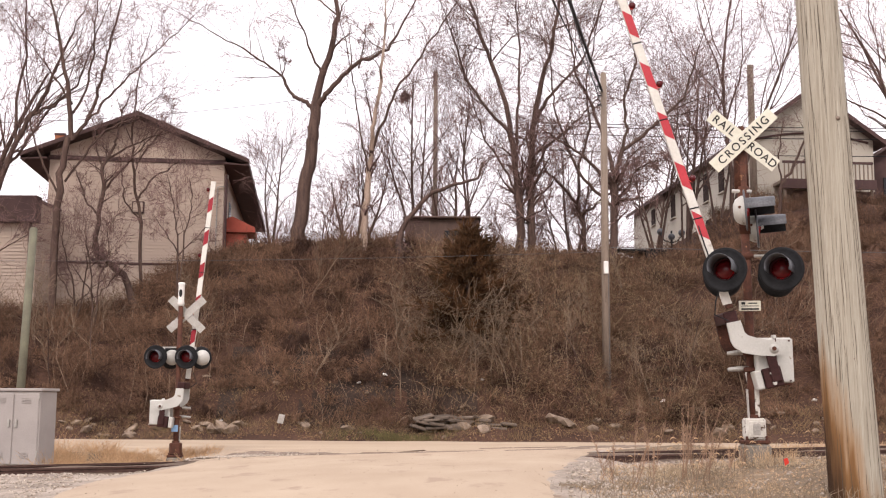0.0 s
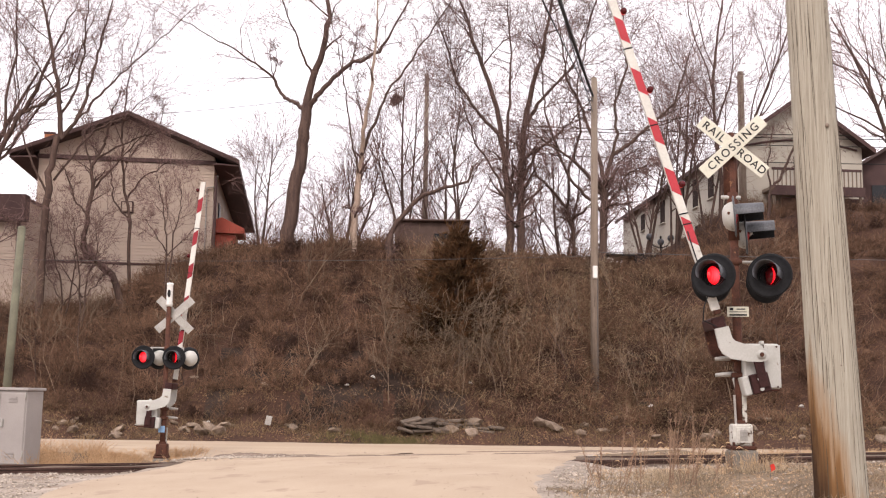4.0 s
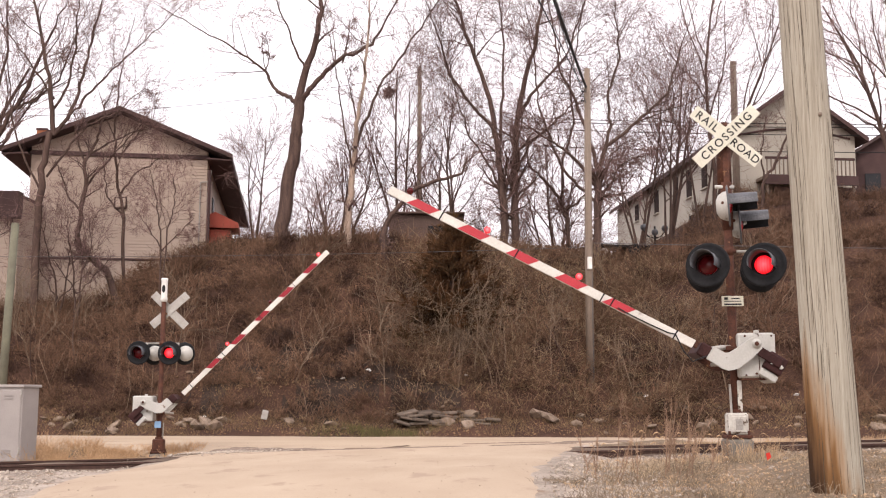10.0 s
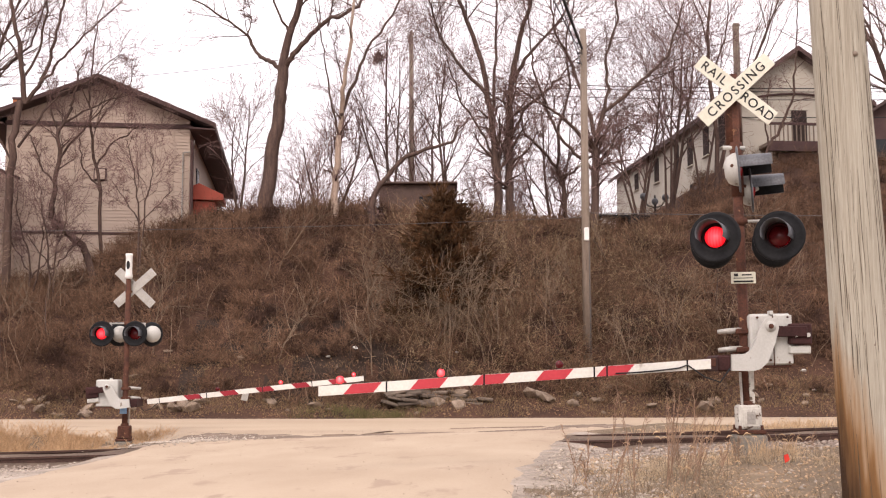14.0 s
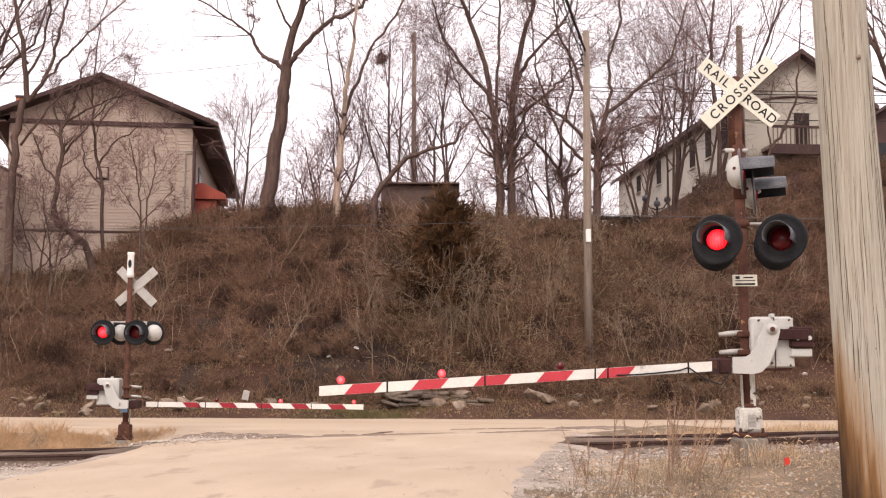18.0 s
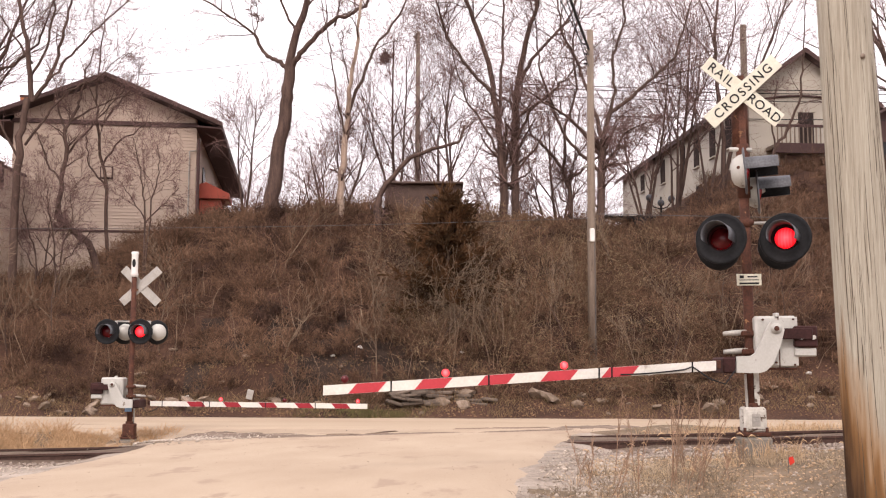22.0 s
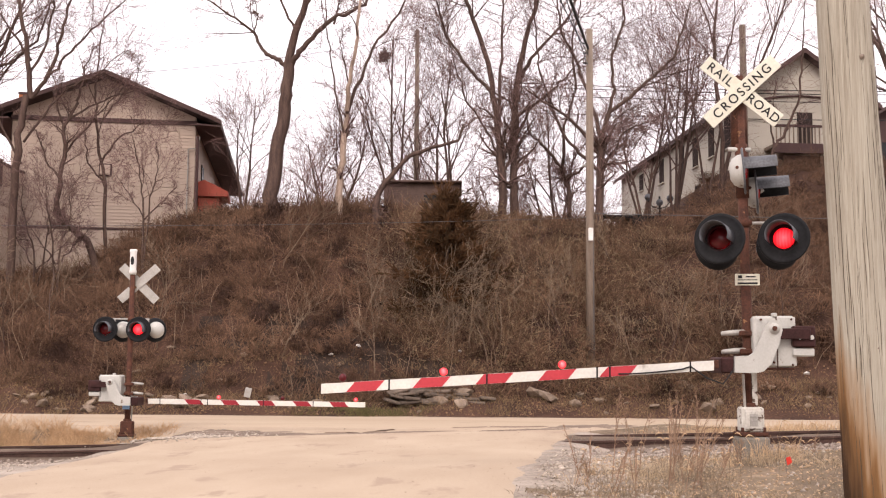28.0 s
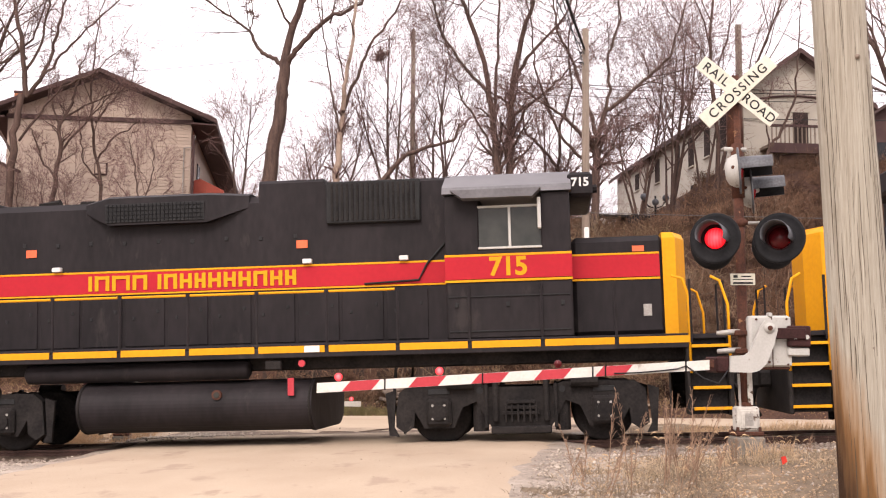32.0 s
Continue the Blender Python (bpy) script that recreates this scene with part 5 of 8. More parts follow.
def build_right_house():
    # long wall runs away from the road, the gable with its balcony faces it
    h = thing("white_house", pose(16.15, 60, 10.0, 0, 0, 4.7), "dingy white two-storey house with a dark roof and balcony", "house")
    W, eave, ridge, deep = 7.6, 6.1, 8.85, 26.0
    part("wall", Shape().plate([(0, -2.0), (W, -2.0), (W, eave), (W / 2, ridge - 0.1), (0, eave)], 0, deep), WHITE_WALL, h, "dingy white walls")
    for x, z, w, hh in ((W / 2 + 0.15, 4.45, 0.85, 2.0),):
        dr = part("balcony_door", Shape().box(x, -0.03, z, w, 0.1, hh, 0.01), WINDOW_DARK, h, "dark balcony door")
        part("door_frame", Shape().box(x, -0.02, z + hh / 2 + 0.06, w + 0.2, 0.12, 0.1, 0.01), WHITE_WALL, dr)
    for y, z, hh in ((1.3, 4.5, 1.8), (4.1, 4.5, 1.7), (7.15, 4.5, 1.8), (10.0, 4.5, 1.8), (14.6, 4.6, 1.6), (19.9, 4.7, 1.2), (3.75, 1.9, 1.0), (6.75, 1.95, 0.9)):
        wd = part("window", Shape().box(-0.02, y, z, 0.08, 0.95, hh, 0.01), WINDOW_DARK, h, "dark tall window")
        part("window_sill", Shape().box(-0.06, y, z - hh / 2 - 0.05, 0.16, 1.15, 0.08, 0.01), WHITE_WALL, wd)
    slope = (ridge - eave) / (W / 2)
    for sg in (-1, 1):
        x1 = W / 2 + sg * (W / 2 + 0.55)
        z1 = ridge - slope * (W / 2 + 0.55)
        part("roof_slope", Shape().plate([(W / 2, ridge + 0.12), (x1, z1 + 0.12), (x1, z1 - 0.08), (W / 2, ridge - 0.08)], -0.6, deep + 0.5), ROOF, h, "dark shingled roof")
        part("barge_board", Shape().plate([(W / 2, ridge + 0.16), (x1, z1 + 0.16), (x1, z1 - 0.12), (W / 2, ridge - 0.12)], -0.68, -0.6), TRIM_BROWN, h, "dark barge board")
    part("attic_moulding", Shape().tube([(0.3 + 7.0 * i / 10, -0.05, 5.9 + 0.5 * math.sin(math.pi * i / 10)) for i in range(11)], 0.06, 6), TRIM_BROWN, h, "curved moulding")
    part("gutter", Shape().box(-0.5, deep / 2, eave - 0.25, 0.14, deep, 0.12, 0.02), TRIM_BROWN, h, "dark gutter")
    part("deck_fascia", Shape().box(W / 2 + 0.4, -1.66, 3.1, 5.4, 0.1, 0.55, 0.01), TRIM_BROWN, h, "dark brown deck edge")
    bal = part("balcony", Shape().box(W / 2 + 0.4, -0.8, 3.3, 5.2, 1.6, 0.2, 0.02), OLD_WOOD, h, "wooden balcony floor")
    part("balcony_rail", Shape().box(W / 2 + 0.4, -1.55, 4.35, 5.2, 0.09, 0.14, 0.01), TRIM_BROWN, bal)
    for i in range(22):
        part("baluster", Shape().box(W / 2 - 2.1 + i * 0.24, -1.55, 3.85, 0.06, 0.06, 0.95, 0.006), OLD_WOOD, bal, "baluster")
    for x in (W / 2 - 2.1, W / 2 + 0.4, W / 2 + 2.9):
        part("balcony_post", Shape().box(x, -1.5, 1.6, 0.14, 0.14, 3.4, 0.01), OLD_WOOD, bal, "post")
    # brown panel whose dark colour stands for the shade below the deck
    part("lower_wall", Shape().box(W / 2 + 1.2, -0.6, 1.4, 5.0, 0.3, 3.0, 0.02), TRIM_BROWN, h, "dark brown panel for the shaded lower storey under the balcony")
    return h


def build_far_right_house():
    h = thing("brown_house", pose(27.5, 62, 12.0, 0, 0, -6), "dark brown house with a sloping roof behind the trees", "house")
    part("wall", Shape().plate([(-4.5, -3), (4.5, -3), (4.5, 2.6), (0, 5.4), (-4.5, 2.6)], 0, 9), TRIM_BROWN, h, "dark brown walls")
    for sg in (-1, 1):
        part("roof_slope", Shape().plate([(0, 5.6), (sg * 5.2, 2.35), (sg * 5.2, 2.15), (0, 5.4)], -0.5, 9.5), ROOF, h, "dark roof")
    part("window", Shape().box(-2.2, -0.05, 1.6, 0.9, 0.1, 1.2, 0.01), GLASS_DARK, h, "dark window")
    return h


def build_shed():
    h = thing("shed", pose(-1.0, 50, 7.6), "weathered grey-brown flat-roofed shed behind the crest", "shed")
    part("wall", Shape().box(0, 1.2, 0.8, 3.5, 2.4, 2.4, 0.03), SHED_WOOD, h, "weathered walls")
    part("roof", Shape().box(0, 1.1, 2.06, 3.7, 2.8, 0.1, 0.03), SHED_WOOD, h, "flat weathered roof")
    part("window", Shape().box(0.5, -0.02, 1.2, 0.8, 0.06, 0.5, 0.01), GLASS_DARK, h, "dark window")
    return h


# ---- poles, wires, cabinet ----
def build_near_pole():
    a, b = Vector((3.453, 8.8, -0.575)), Vector((3.043, 8.8, 10.3))
    pl = thing("utility_pole", pose(0, 0, 0), "thick weathered wooden utility pole with a brown stained butt", "utility pole", "utility poles")
    sh = Shape()
    n, k = 120, 72
    sh.tube([a.lerp(b, i / n) for i in range(n + 1)], [0.252 - 0.096 * i / n for i in range(n + 1)], k)
    sh.v = [(x + 0.007 * noise.noise((x * 9, y * 9, z * 0.5)), y - 0.003 * noise.noise((x * 40, 4.0, z * 0.3)), z) for x, y, z in sh.v]
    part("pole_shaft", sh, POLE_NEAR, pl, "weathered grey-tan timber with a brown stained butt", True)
    rng = np.random.default_rng(77)
    for i in range(80):
        ang = rng.uniform(-1.3, 1.3) - math.pi / 2
        z0 = rng.uniform(-0.3, 4.9)
        ln = 0.25 + 1.5 * rng.random() ** 1.5
        wide = 0.0014 + 0.0022 * rng.random() ** 2
        pts = []
        for q in range(7):
            z = z0 + ln * q / 6
            c = a.lerp(b, (z + 0.575) / 10.875)
            r = 0.252 - 0.096 * (z + 0.575) / 10.875 + 0.0005
            an = ang + 0.012 * math.sin(q + i)
            pts.append((c.x + r * math.cos(an), c.y + r * math.sin(an), z))
        part("drying_check", Shape().tube(pts, [wide * q for q in (0.3, 0.75, 1.0, 0.8, 1.0, 0.65, 0.3)], 5), CHECK, pl, "long dark drying crack")
    for z, dx, s in ((3.82, 0.05, 0.022), (1.5, 0.1, 0.014)):
        part("knot", Shape().lathe([(0.0, -0.02), (s * 0.5, -0.018), (s, 0.0)], 12, m=pose(3.28 + dx, 8.8 - 0.218, z)), OLD_WOOD, pl, "dark knot", True)


def wire(name, a, b, sag, r, mat, label, n=16):
    a, b = Vector(a), Vector(b)
    pts = [a.lerp(b, i / n) - Vector((0, 0, sag * 4 * (i / n) * (1 - i / n))) for i in range(n + 1)]
    ob = part(name, Shape().tube(pts, r, 5), mat, smooth=True)
    return tagged(ob, label, "wire")


def build_poles():
    z0 = ground(4.965, 37)
    p = thing("utility_pole", pose(4.965, 37, z0), "tall slim grey wooden utility pole on the bank", "utility pole", "utility poles")
    top = 12.87 - z0
    part("pole_shaft", Shape().tube([(0, 0, -0.6), (0.0, 0, top * 0.5), (0.02, 0, top)], [0.155, 0.135, 0.11], 14), OLD_WOOD, p, "grey timber shaft", True)
    part("pole_box", Shape().box(0.0, -0.16, 5.74 - z0, 0.16, 0.14, 0.44, 0.02), WHITE_PAINT, p, "small pale metal box")
    part("insulator", Shape().tube([(-0.13, -0.05, 8.1 - z0), (-0.25, -0.05, 8.1 - z0)], 0.05, 8), SIGN_GREY, p, "insulator")
    part("conduit", Shape().tube([(0.09, -0.12, 0.2), (0.08, -0.1, 5.5 - z0)], 0.018, 6), WIRE, p, "thin conduit")
    for k in range(3):
        part("wire_clamp", Shape().tube([(-0.1, -0.05, top - 0.5 - 0.35 * k), (-0.22, -0.05, top - 0.5 - 0.35 * k)], 0.03, 6), CABLE, p, "wire clamp")
    p2 = thing("utility_pole", pose(-1.5, 60, 8.0), "tall slim bare wooden pole behind the crest", "utility pole", "utility poles")
    part("pole_shaft", Shape().tube([(0, 0, 0), (-0.03, 0, 11.9)], [0.16, 0.12], 10), OLD_WOOD, p2, "grey timber shaft", True)
    part("cross_pin", Shape().box(0, 0, 11.6, 0.5, 0.06, 0.06, 0.01), OLD_WOOD, p2, "short cross pin")
    p3 = thing("utility_pole", pose(15.8, 57, 9.0), "grey wooden pole beside the white house", "utility pole", "utility poles")
    part("pole_shaft", Shape().tube([(0, 0, 0), (0.0, 0, 10.4)], [0.21, 0.17], 10), OLD_WOOD, p3, "grey timber shaft", True)
    # street lamp with globes
    lp = thing("globe_street_lamp", pose(10.3, 52, 7.4), "black street lamp with three round globes", "street lamp")
    part("post", Shape().tube([(0, 0, 0), (0, 0, 2.0)], [0.06, 0.045], 10), BLACK, lp, "black post", True)
    for dx, dz in ((-0.55, 1.95), (0.0, 1.7), (0.5, 1.9)):
        part("bracket", Shape().tube([(0, 0, 1.4), (dx * 0.6, 0, 1.5), (dx, 0, dz - 0.15)], 0.025, 6), BLACK, lp)
        part("globe", Shape().lathe([(0.17 * math.sin(a), 0.17 * -math.cos(a)) for a in [k * math.pi / 8 for k in range(9)]], 14, m=pose(dx, 0, dz, 90)), VISOR, lp, "grey globe", True)
    # wires
    wire("overhead_cable", (4.93, 37, 12.2), (-1.0, 3, 6.6), 0.15, 0.045, CABLE, "bundled black overhead cable")
    wire("overhead_cable", (4.93, 37, 12.0), (-1.5, 3, 6.55), 0.2, 0.016, CABLE, "thin black overhead cable")
    wire("overhead_cable", (4.93, 37, 11.6), (-0.8, 3, 6.6), 0.25, 0.014, CABLE, "thin black overhead cable")
    wire("service_wire", (5.05, 37, 6.48), (60, 50, 8.5), 0.3, 0.013, WIRE, "thin grey service wire")
    wire("service_wire", (4.85, 37, 6.33), (-40, 38, 6.6), 0.5, 0.008, WIRE, "thin grey service wire")
    for z in (15.3, 16.3, 16.75, 16.95):
        wire("power_line", (4, 60, z), (50, 60, z + 0.4), 0.5, 0.026, CABLE, "thin distant power line")
    wire("power_line", (-1.5, 60, 19.6), (-30, 45, 13.0), 1.0, 0.015, WIRE, "thin distant power line")
    # slim post beside the cabinet
    x, y = -11.73, 27.0
    ps = thing("leaning_post", pose(x, y, ground(x, y)), "slim grey-green leaning metal post", "post")
    part("post_shaft", Shape().tube([(0, 0, -0.3), (0.15, 0, 5.9)], [0.11, 0.1], 10), POST_GREEN, ps, "grey-green shaft", True)
    part("post_cap", Shape().tube([(0.15, 0, 5.9), (0.152, 0, 5.96)], [0.11, 0.08], 10), POST_GREEN, ps)


def build_cabinet():
    x, y = -10.02, 22.95
    z = ground(x, y)
    c = thing("relay_cabinet", pose(x, y, z + 0.03, 0, 0, -14) @ Matrix.Diagonal((1.05, 1, 1.1, 1)), "grey steel two-door relay cabinet beside the track", "cabinet")
    part("body", Shape().box(0, 0, 0.84, 1.25, 0.6, 1.5, 0.012), CABINET, c, "grey steel body")
    part("roof_cap", Shape().box(0, 0, 1.62, 1.33, 0.68, 0.06, 0.01), CABINET, c, "overhanging roof cap")
    part("plinth", Shape().box(0, 0, 0.03, 1.3, 0.64, 0.2, 0.02), CONCRETE, c, "concrete plinth")
    for sg in (-1, 1):
        d = part("door", Shape().box(sg * 0.305, -0.31, 0.84, 0.585, 0.03, 1.4, 0.012), CABINET, c, "grey steel door")
        for k in range(4):
            part("louvre", Shape().box(sg * 0.305, -0.332, 1.36 + 0.03 * k, 0.22, 0.014, 0.012, 0.003), CABINET, d)
            part("louvre", Shape().box(sg * 0.305, -0.332, 0.28 + 0.03 * k, 0.22, 0.014, 0.012, 0.003), CABINET, d)
        part("handle", Shape().box(sg * 0.09, -0.345, 0.95, 0.05, 0.05, 0.16, 0.01), SIGN_GREY, d, "door handle")
        for q in (0.35, 1.5):
            part("hinge", Shape().tube([(sg * 0.6, -0.325, q - 0.06), (sg * 0.6, -0.325, q + 0.06)], 0.016, 6), SIGN_GREY, d, "hinge")


# ---- trees ----
def grow(rng, sh, twigs, p, way, length, r, level, levels, droop, spread):
    """One limb as a bar, with smaller limbs along it; the finest go into twigs."""
    k = 5 if level < 2 else 4 if level < 3 else 3 if level < 4 else 2
    pts, rad = [p.copy()], [r]
    q, w = p.copy(), way.copy()
    for i in range(k):
        w = (w + Vector(rng.normal(0, 0.07 + 0.08 * level, 3)) + Vector((0, 0, droop))).normalized()
        q = q + w * (length / k)
        pts.append(q.copy())
        rad.append(max(0.006, r * (1 - 0.75 * (i + 1) / k)))
    if level >= levels - 1:
        twigs.append((pts, rad))
    else:
        sh.tube(pts, rad, 7 if level == 0 else 5, caps=False)
    if level >= levels:
        return
    count = [8, 7, 7, 5, 4][min(level, 4)]
    for i in range(count):
        f = 0.25 + 0.72 * (i + rng.random()) / count if level else 0.35 + 0.62 * (i + rng.random()) / count
        j = min(k - 1, int(f * k))
        b = pts[j].lerp(pts[j + 1], f * k - j)
        fw = (pts[j + 1] - pts[j]).normalized()
        side = Vector(rng.normal(0, 1, 3))
        side = (side - fw * side.dot(fw)).normalized()
        a = spread * (0.75 + 0.5 * rng.random())
        cw = (fw * math.cos(a) + side * math.sin(a)).normalized()
        grow(rng, sh, twigs, b, cw, length * (0.62 - 0.3 * f * (level == 0)) * (0.7 + 0.5 * rng.random()), rad[j] * 0.52, level + 1, levels, 0.05, spread)


def add_twigs(parent, twigs, mat=None):
    if not twigs:
        return
    vs, fs, total = [], [], 0
    for k in sorted({len(t[0]) for t in twigs}):
        p = np.array([[tuple(v) for v in t[0]] for t in twigs if len(t[0]) == k])
        r = np.array([t[1] for t in twigs if len(t[0]) == k])
        v, f = stems(p, np.maximum(r, 0.005), 3)
        vs.append(v)
        fs.append(f + total)
        total += len(v)
    v, f = np.concatenate(vs), np.concatenate(fs)
    tagged(mesh_of("crown", v, f, mat or TWIG, parent, "fine bare twigs"), kind="stuff")


def build_tree(seed, x, y, height, r, stems_at=((0, 0),), spread=0.62, levels=3, label="bare leafless tree with dark bark", bark=None, lean=(0, 0), fade=1.0):
    rng = np.random.default_rng(seed)
    z = ground(x, y) - 0.2
    t = thing("tree", pose(x, y, z), label, "tree", "bare trees on the bank")
    sh, tw = Shape(), []
    for i, (ax, ay) in enumerate(stems_at):
        w = Vector((ax + lean[0], ay + lean[1], 1)).normalized()
        h = height * (1 - 0.12 * i)
        grow(rng, sh, tw, Vector((0.12 * i * math.cos(i * 2), 0.1 * i * math.sin(i * 2), 0)), w, h, r * (1 - 0.12 * i), 0, levels, 0.035, spread)
    part("trunk", sh, bark or BARK, t, "trunk and limbs", True)
    add_twigs(t, tw)
    return t


def guided_tree(seed, x, y, limbs, label, bark=None, levels=2, each=7, spread=0.7, twig=0.3, group="bare trees on the bank", pale=0, base=None, plain=0):
    """A tree whose main limbs follow given bends: (start radius, end radius, points in metres from the foot); plain: limbs with no side shoots."""
    rng = np.random.default_rng(seed)
    z = ground(x, y) - 0.2 if base is None else base
    t = thing("tree", pose(x, y, z), label, "tree", group)
    sh, tw, bare = Shape(), [], Shape()
    for number, (r0, r1, way) in enumerate(limbs):
        way = [Vector(p) for p in way]
        if way[0].z < 0.1:
            way[0].z = min(way[0].z, ground(x, y) - z - 0.35)
        fine = []
        for i in range(len(way) - 1):
            for k in range(4):
                fine.append(way[i].lerp(way[i + 1], k / 4) + (Vector(rng.normal(0, 0.03, 3)) if i + k else Vector()))
        fine.append(way[-1])
        n = len(fine)
        rad = [mixed(r0, r1, i / (n - 1)) for i in range(n)]
        (bare if number < pale else sh).tube(fine, rad, 9 if r0 > 0.12 else 6, caps=False)
        total = sum((b - a).length for a, b in zip(way, way[1:]))
        for i in range(0 if number < plain else each):
            f = 0.35 + 0.65 * (i + rng.random()) / each
            j = min(n - 2, int(f * (n - 1)))
            fw = (fine[j + 1] - fine[j]).normalized()
            side = Vector(rng.normal(0, 1, 3))
            side = (side - fw * side.dot(fw)).normalized()
            a = spread * (0.7 + 0.6 * rng.random())
            grow(rng, sh, tw, fine[j].copy(), (fw * math.cos(a) + side * math.sin(a)).normalized(), total * twig * (0.5 + 0.8 * rng.random()), rad[j] * 0.42, 4 - levels, 4, 0.04, spread)
    if pale:
        part("trunk", bare, bark, t, "pale stripped trunk", True)
    part("limb" if pale else "trunk", sh, BARK if pale else bark or BARK, t, "trunk and limbs" if not pale else "dark limbs", True)
    add_twigs(t, tw)
    return t


def build_trees():
    # tall forked tree on the crest, seen against the sky
    guided_tree(11, -7.06, 44.0, [
        (0.33, 0.22, [(0.02, 0.00, -0.34), (0.08, 0.00, 0.90), (0.30, 0.00, 2.55), (0.53, 0.00, 4.18), (0.63, 0.00, 5.31), (0.70, 0.00, 6.30)]),
        (0.19, 0.012, [(0.63, 0.00, 6.16), (0.83, 0.06, 7.34), (1.29, -0.16, 8.69), (1.56, -0.15, 10.27), (1.38, -0.06, 12.08), (1.22, 0.02, 13.67), (0.82, 0.09, 15.36)]),
        (0.13, 0.012, [(0.74, 0.00, 6.21), (1.15, -0.28, 6.77), (1.83, -0.42, 7.52), (2.73, -0.71, 8.13), (3.81, -0.49, 8.70), (4.26, -0.36, 9.61), (4.96, -0.16, 11.03), (5.87, 0.03, 12.56)]),
        (0.1, 0.012, [(0.54, 0.00, 6.30), (0.02, 0.34, 6.70), (-0.45, 0.66, 6.97), (-0.77, 0.77, 7.67), (-1.22, 0.85, 8.19), (-2.05, 0.61, 8.72), (-2.91, 0.27, 9.13), (-4.27, -0.27, 9.78), (-5.80, -0.77, 10.59)]),
        (0.06, 0.012, [(0.93, 0.00, 7.68), (0.47, -0.31, 8.69), (0.02, -0.53, 9.82), (-0.56, -0.81, 11.28), (-1.36, -1.08, 12.85)]),
        (0.05, 0.015, [(2.50, 0.00, 8.02), (2.73, -0.33, 8.70), (2.84, -0.35, 9.83)]),
        (0.035, 0.012, [(-0.77, 0.00, 7.67), (-0.65, 0.24, 8.35), (-0.88, 0.25, 9.36)])], "tall forked leafless tree with dark bark", base=7.17, each=10, twig=0.24, plain=1)
    # pale stripped trunk beside it
    guided_tree(12, -4.19, 43.5, [
        (0.16, 0.11, [(0.00, 0.00, -0.33), (0.04, -0.02, 1.45), (0.16, 0.09, 3.01), (0.27, 0.21, 4.35)]),
        (0.11, 0.012, [(0.27, 0.00, 4.35), (0.40, -0.34, 5.47), (0.62, -0.43, 6.81), (0.76, -0.59, 8.59), (0.80, -0.37, 9.93), (0.85, -0.11, 11.51), (1.14, 0.13, 13.19)]),
        (0.08, 0.012, [(0.27, 0.00, 4.24), (0.76, 0.07, 5.69), (1.25, 0.11, 6.92), (2.32, 0.22, 8.49), (2.99, -0.02, 9.49), (3.86, -0.33, 10.79), (4.93, -0.62, 12.21)]),
        (0.05, 0.012, [(0.16, 0.00, 3.46), (-0.18, -0.24, 4.80), (-0.36, 0.05, 6.13), (-0.54, -0.26, 7.25), (-0.78, -0.68, 8.77), (-1.26, -1.08, 10.40)]),
        (0.04, 0.015, [(0.36, 0.00, 5.24), (0.09, -0.30, 6.36), (0.00, -0.17, 7.70)])], "slender leafless tree with a pale stripped trunk", base=7.11, bark=BARK_PALE, each=7, twig=0.2, pale=2)
    # low arched limb
    guided_tree(13, -2.65, 43.3, [
        (0.18, 0.13, [(0, 0, 0), (-0.05, 0, 0.8), (0.0, 0, 1.5)]),
        (0.12, 0.045, [(0.0, 0, 1.4), (0.4, 0, 2.2), (1.3, 0, 3.1), (2.3, 0, 3.5), (3.2, 0, 3.7), (3.4, 0, 4.4)])], "broken tree with one long arched limb", each=4, twig=0.2)
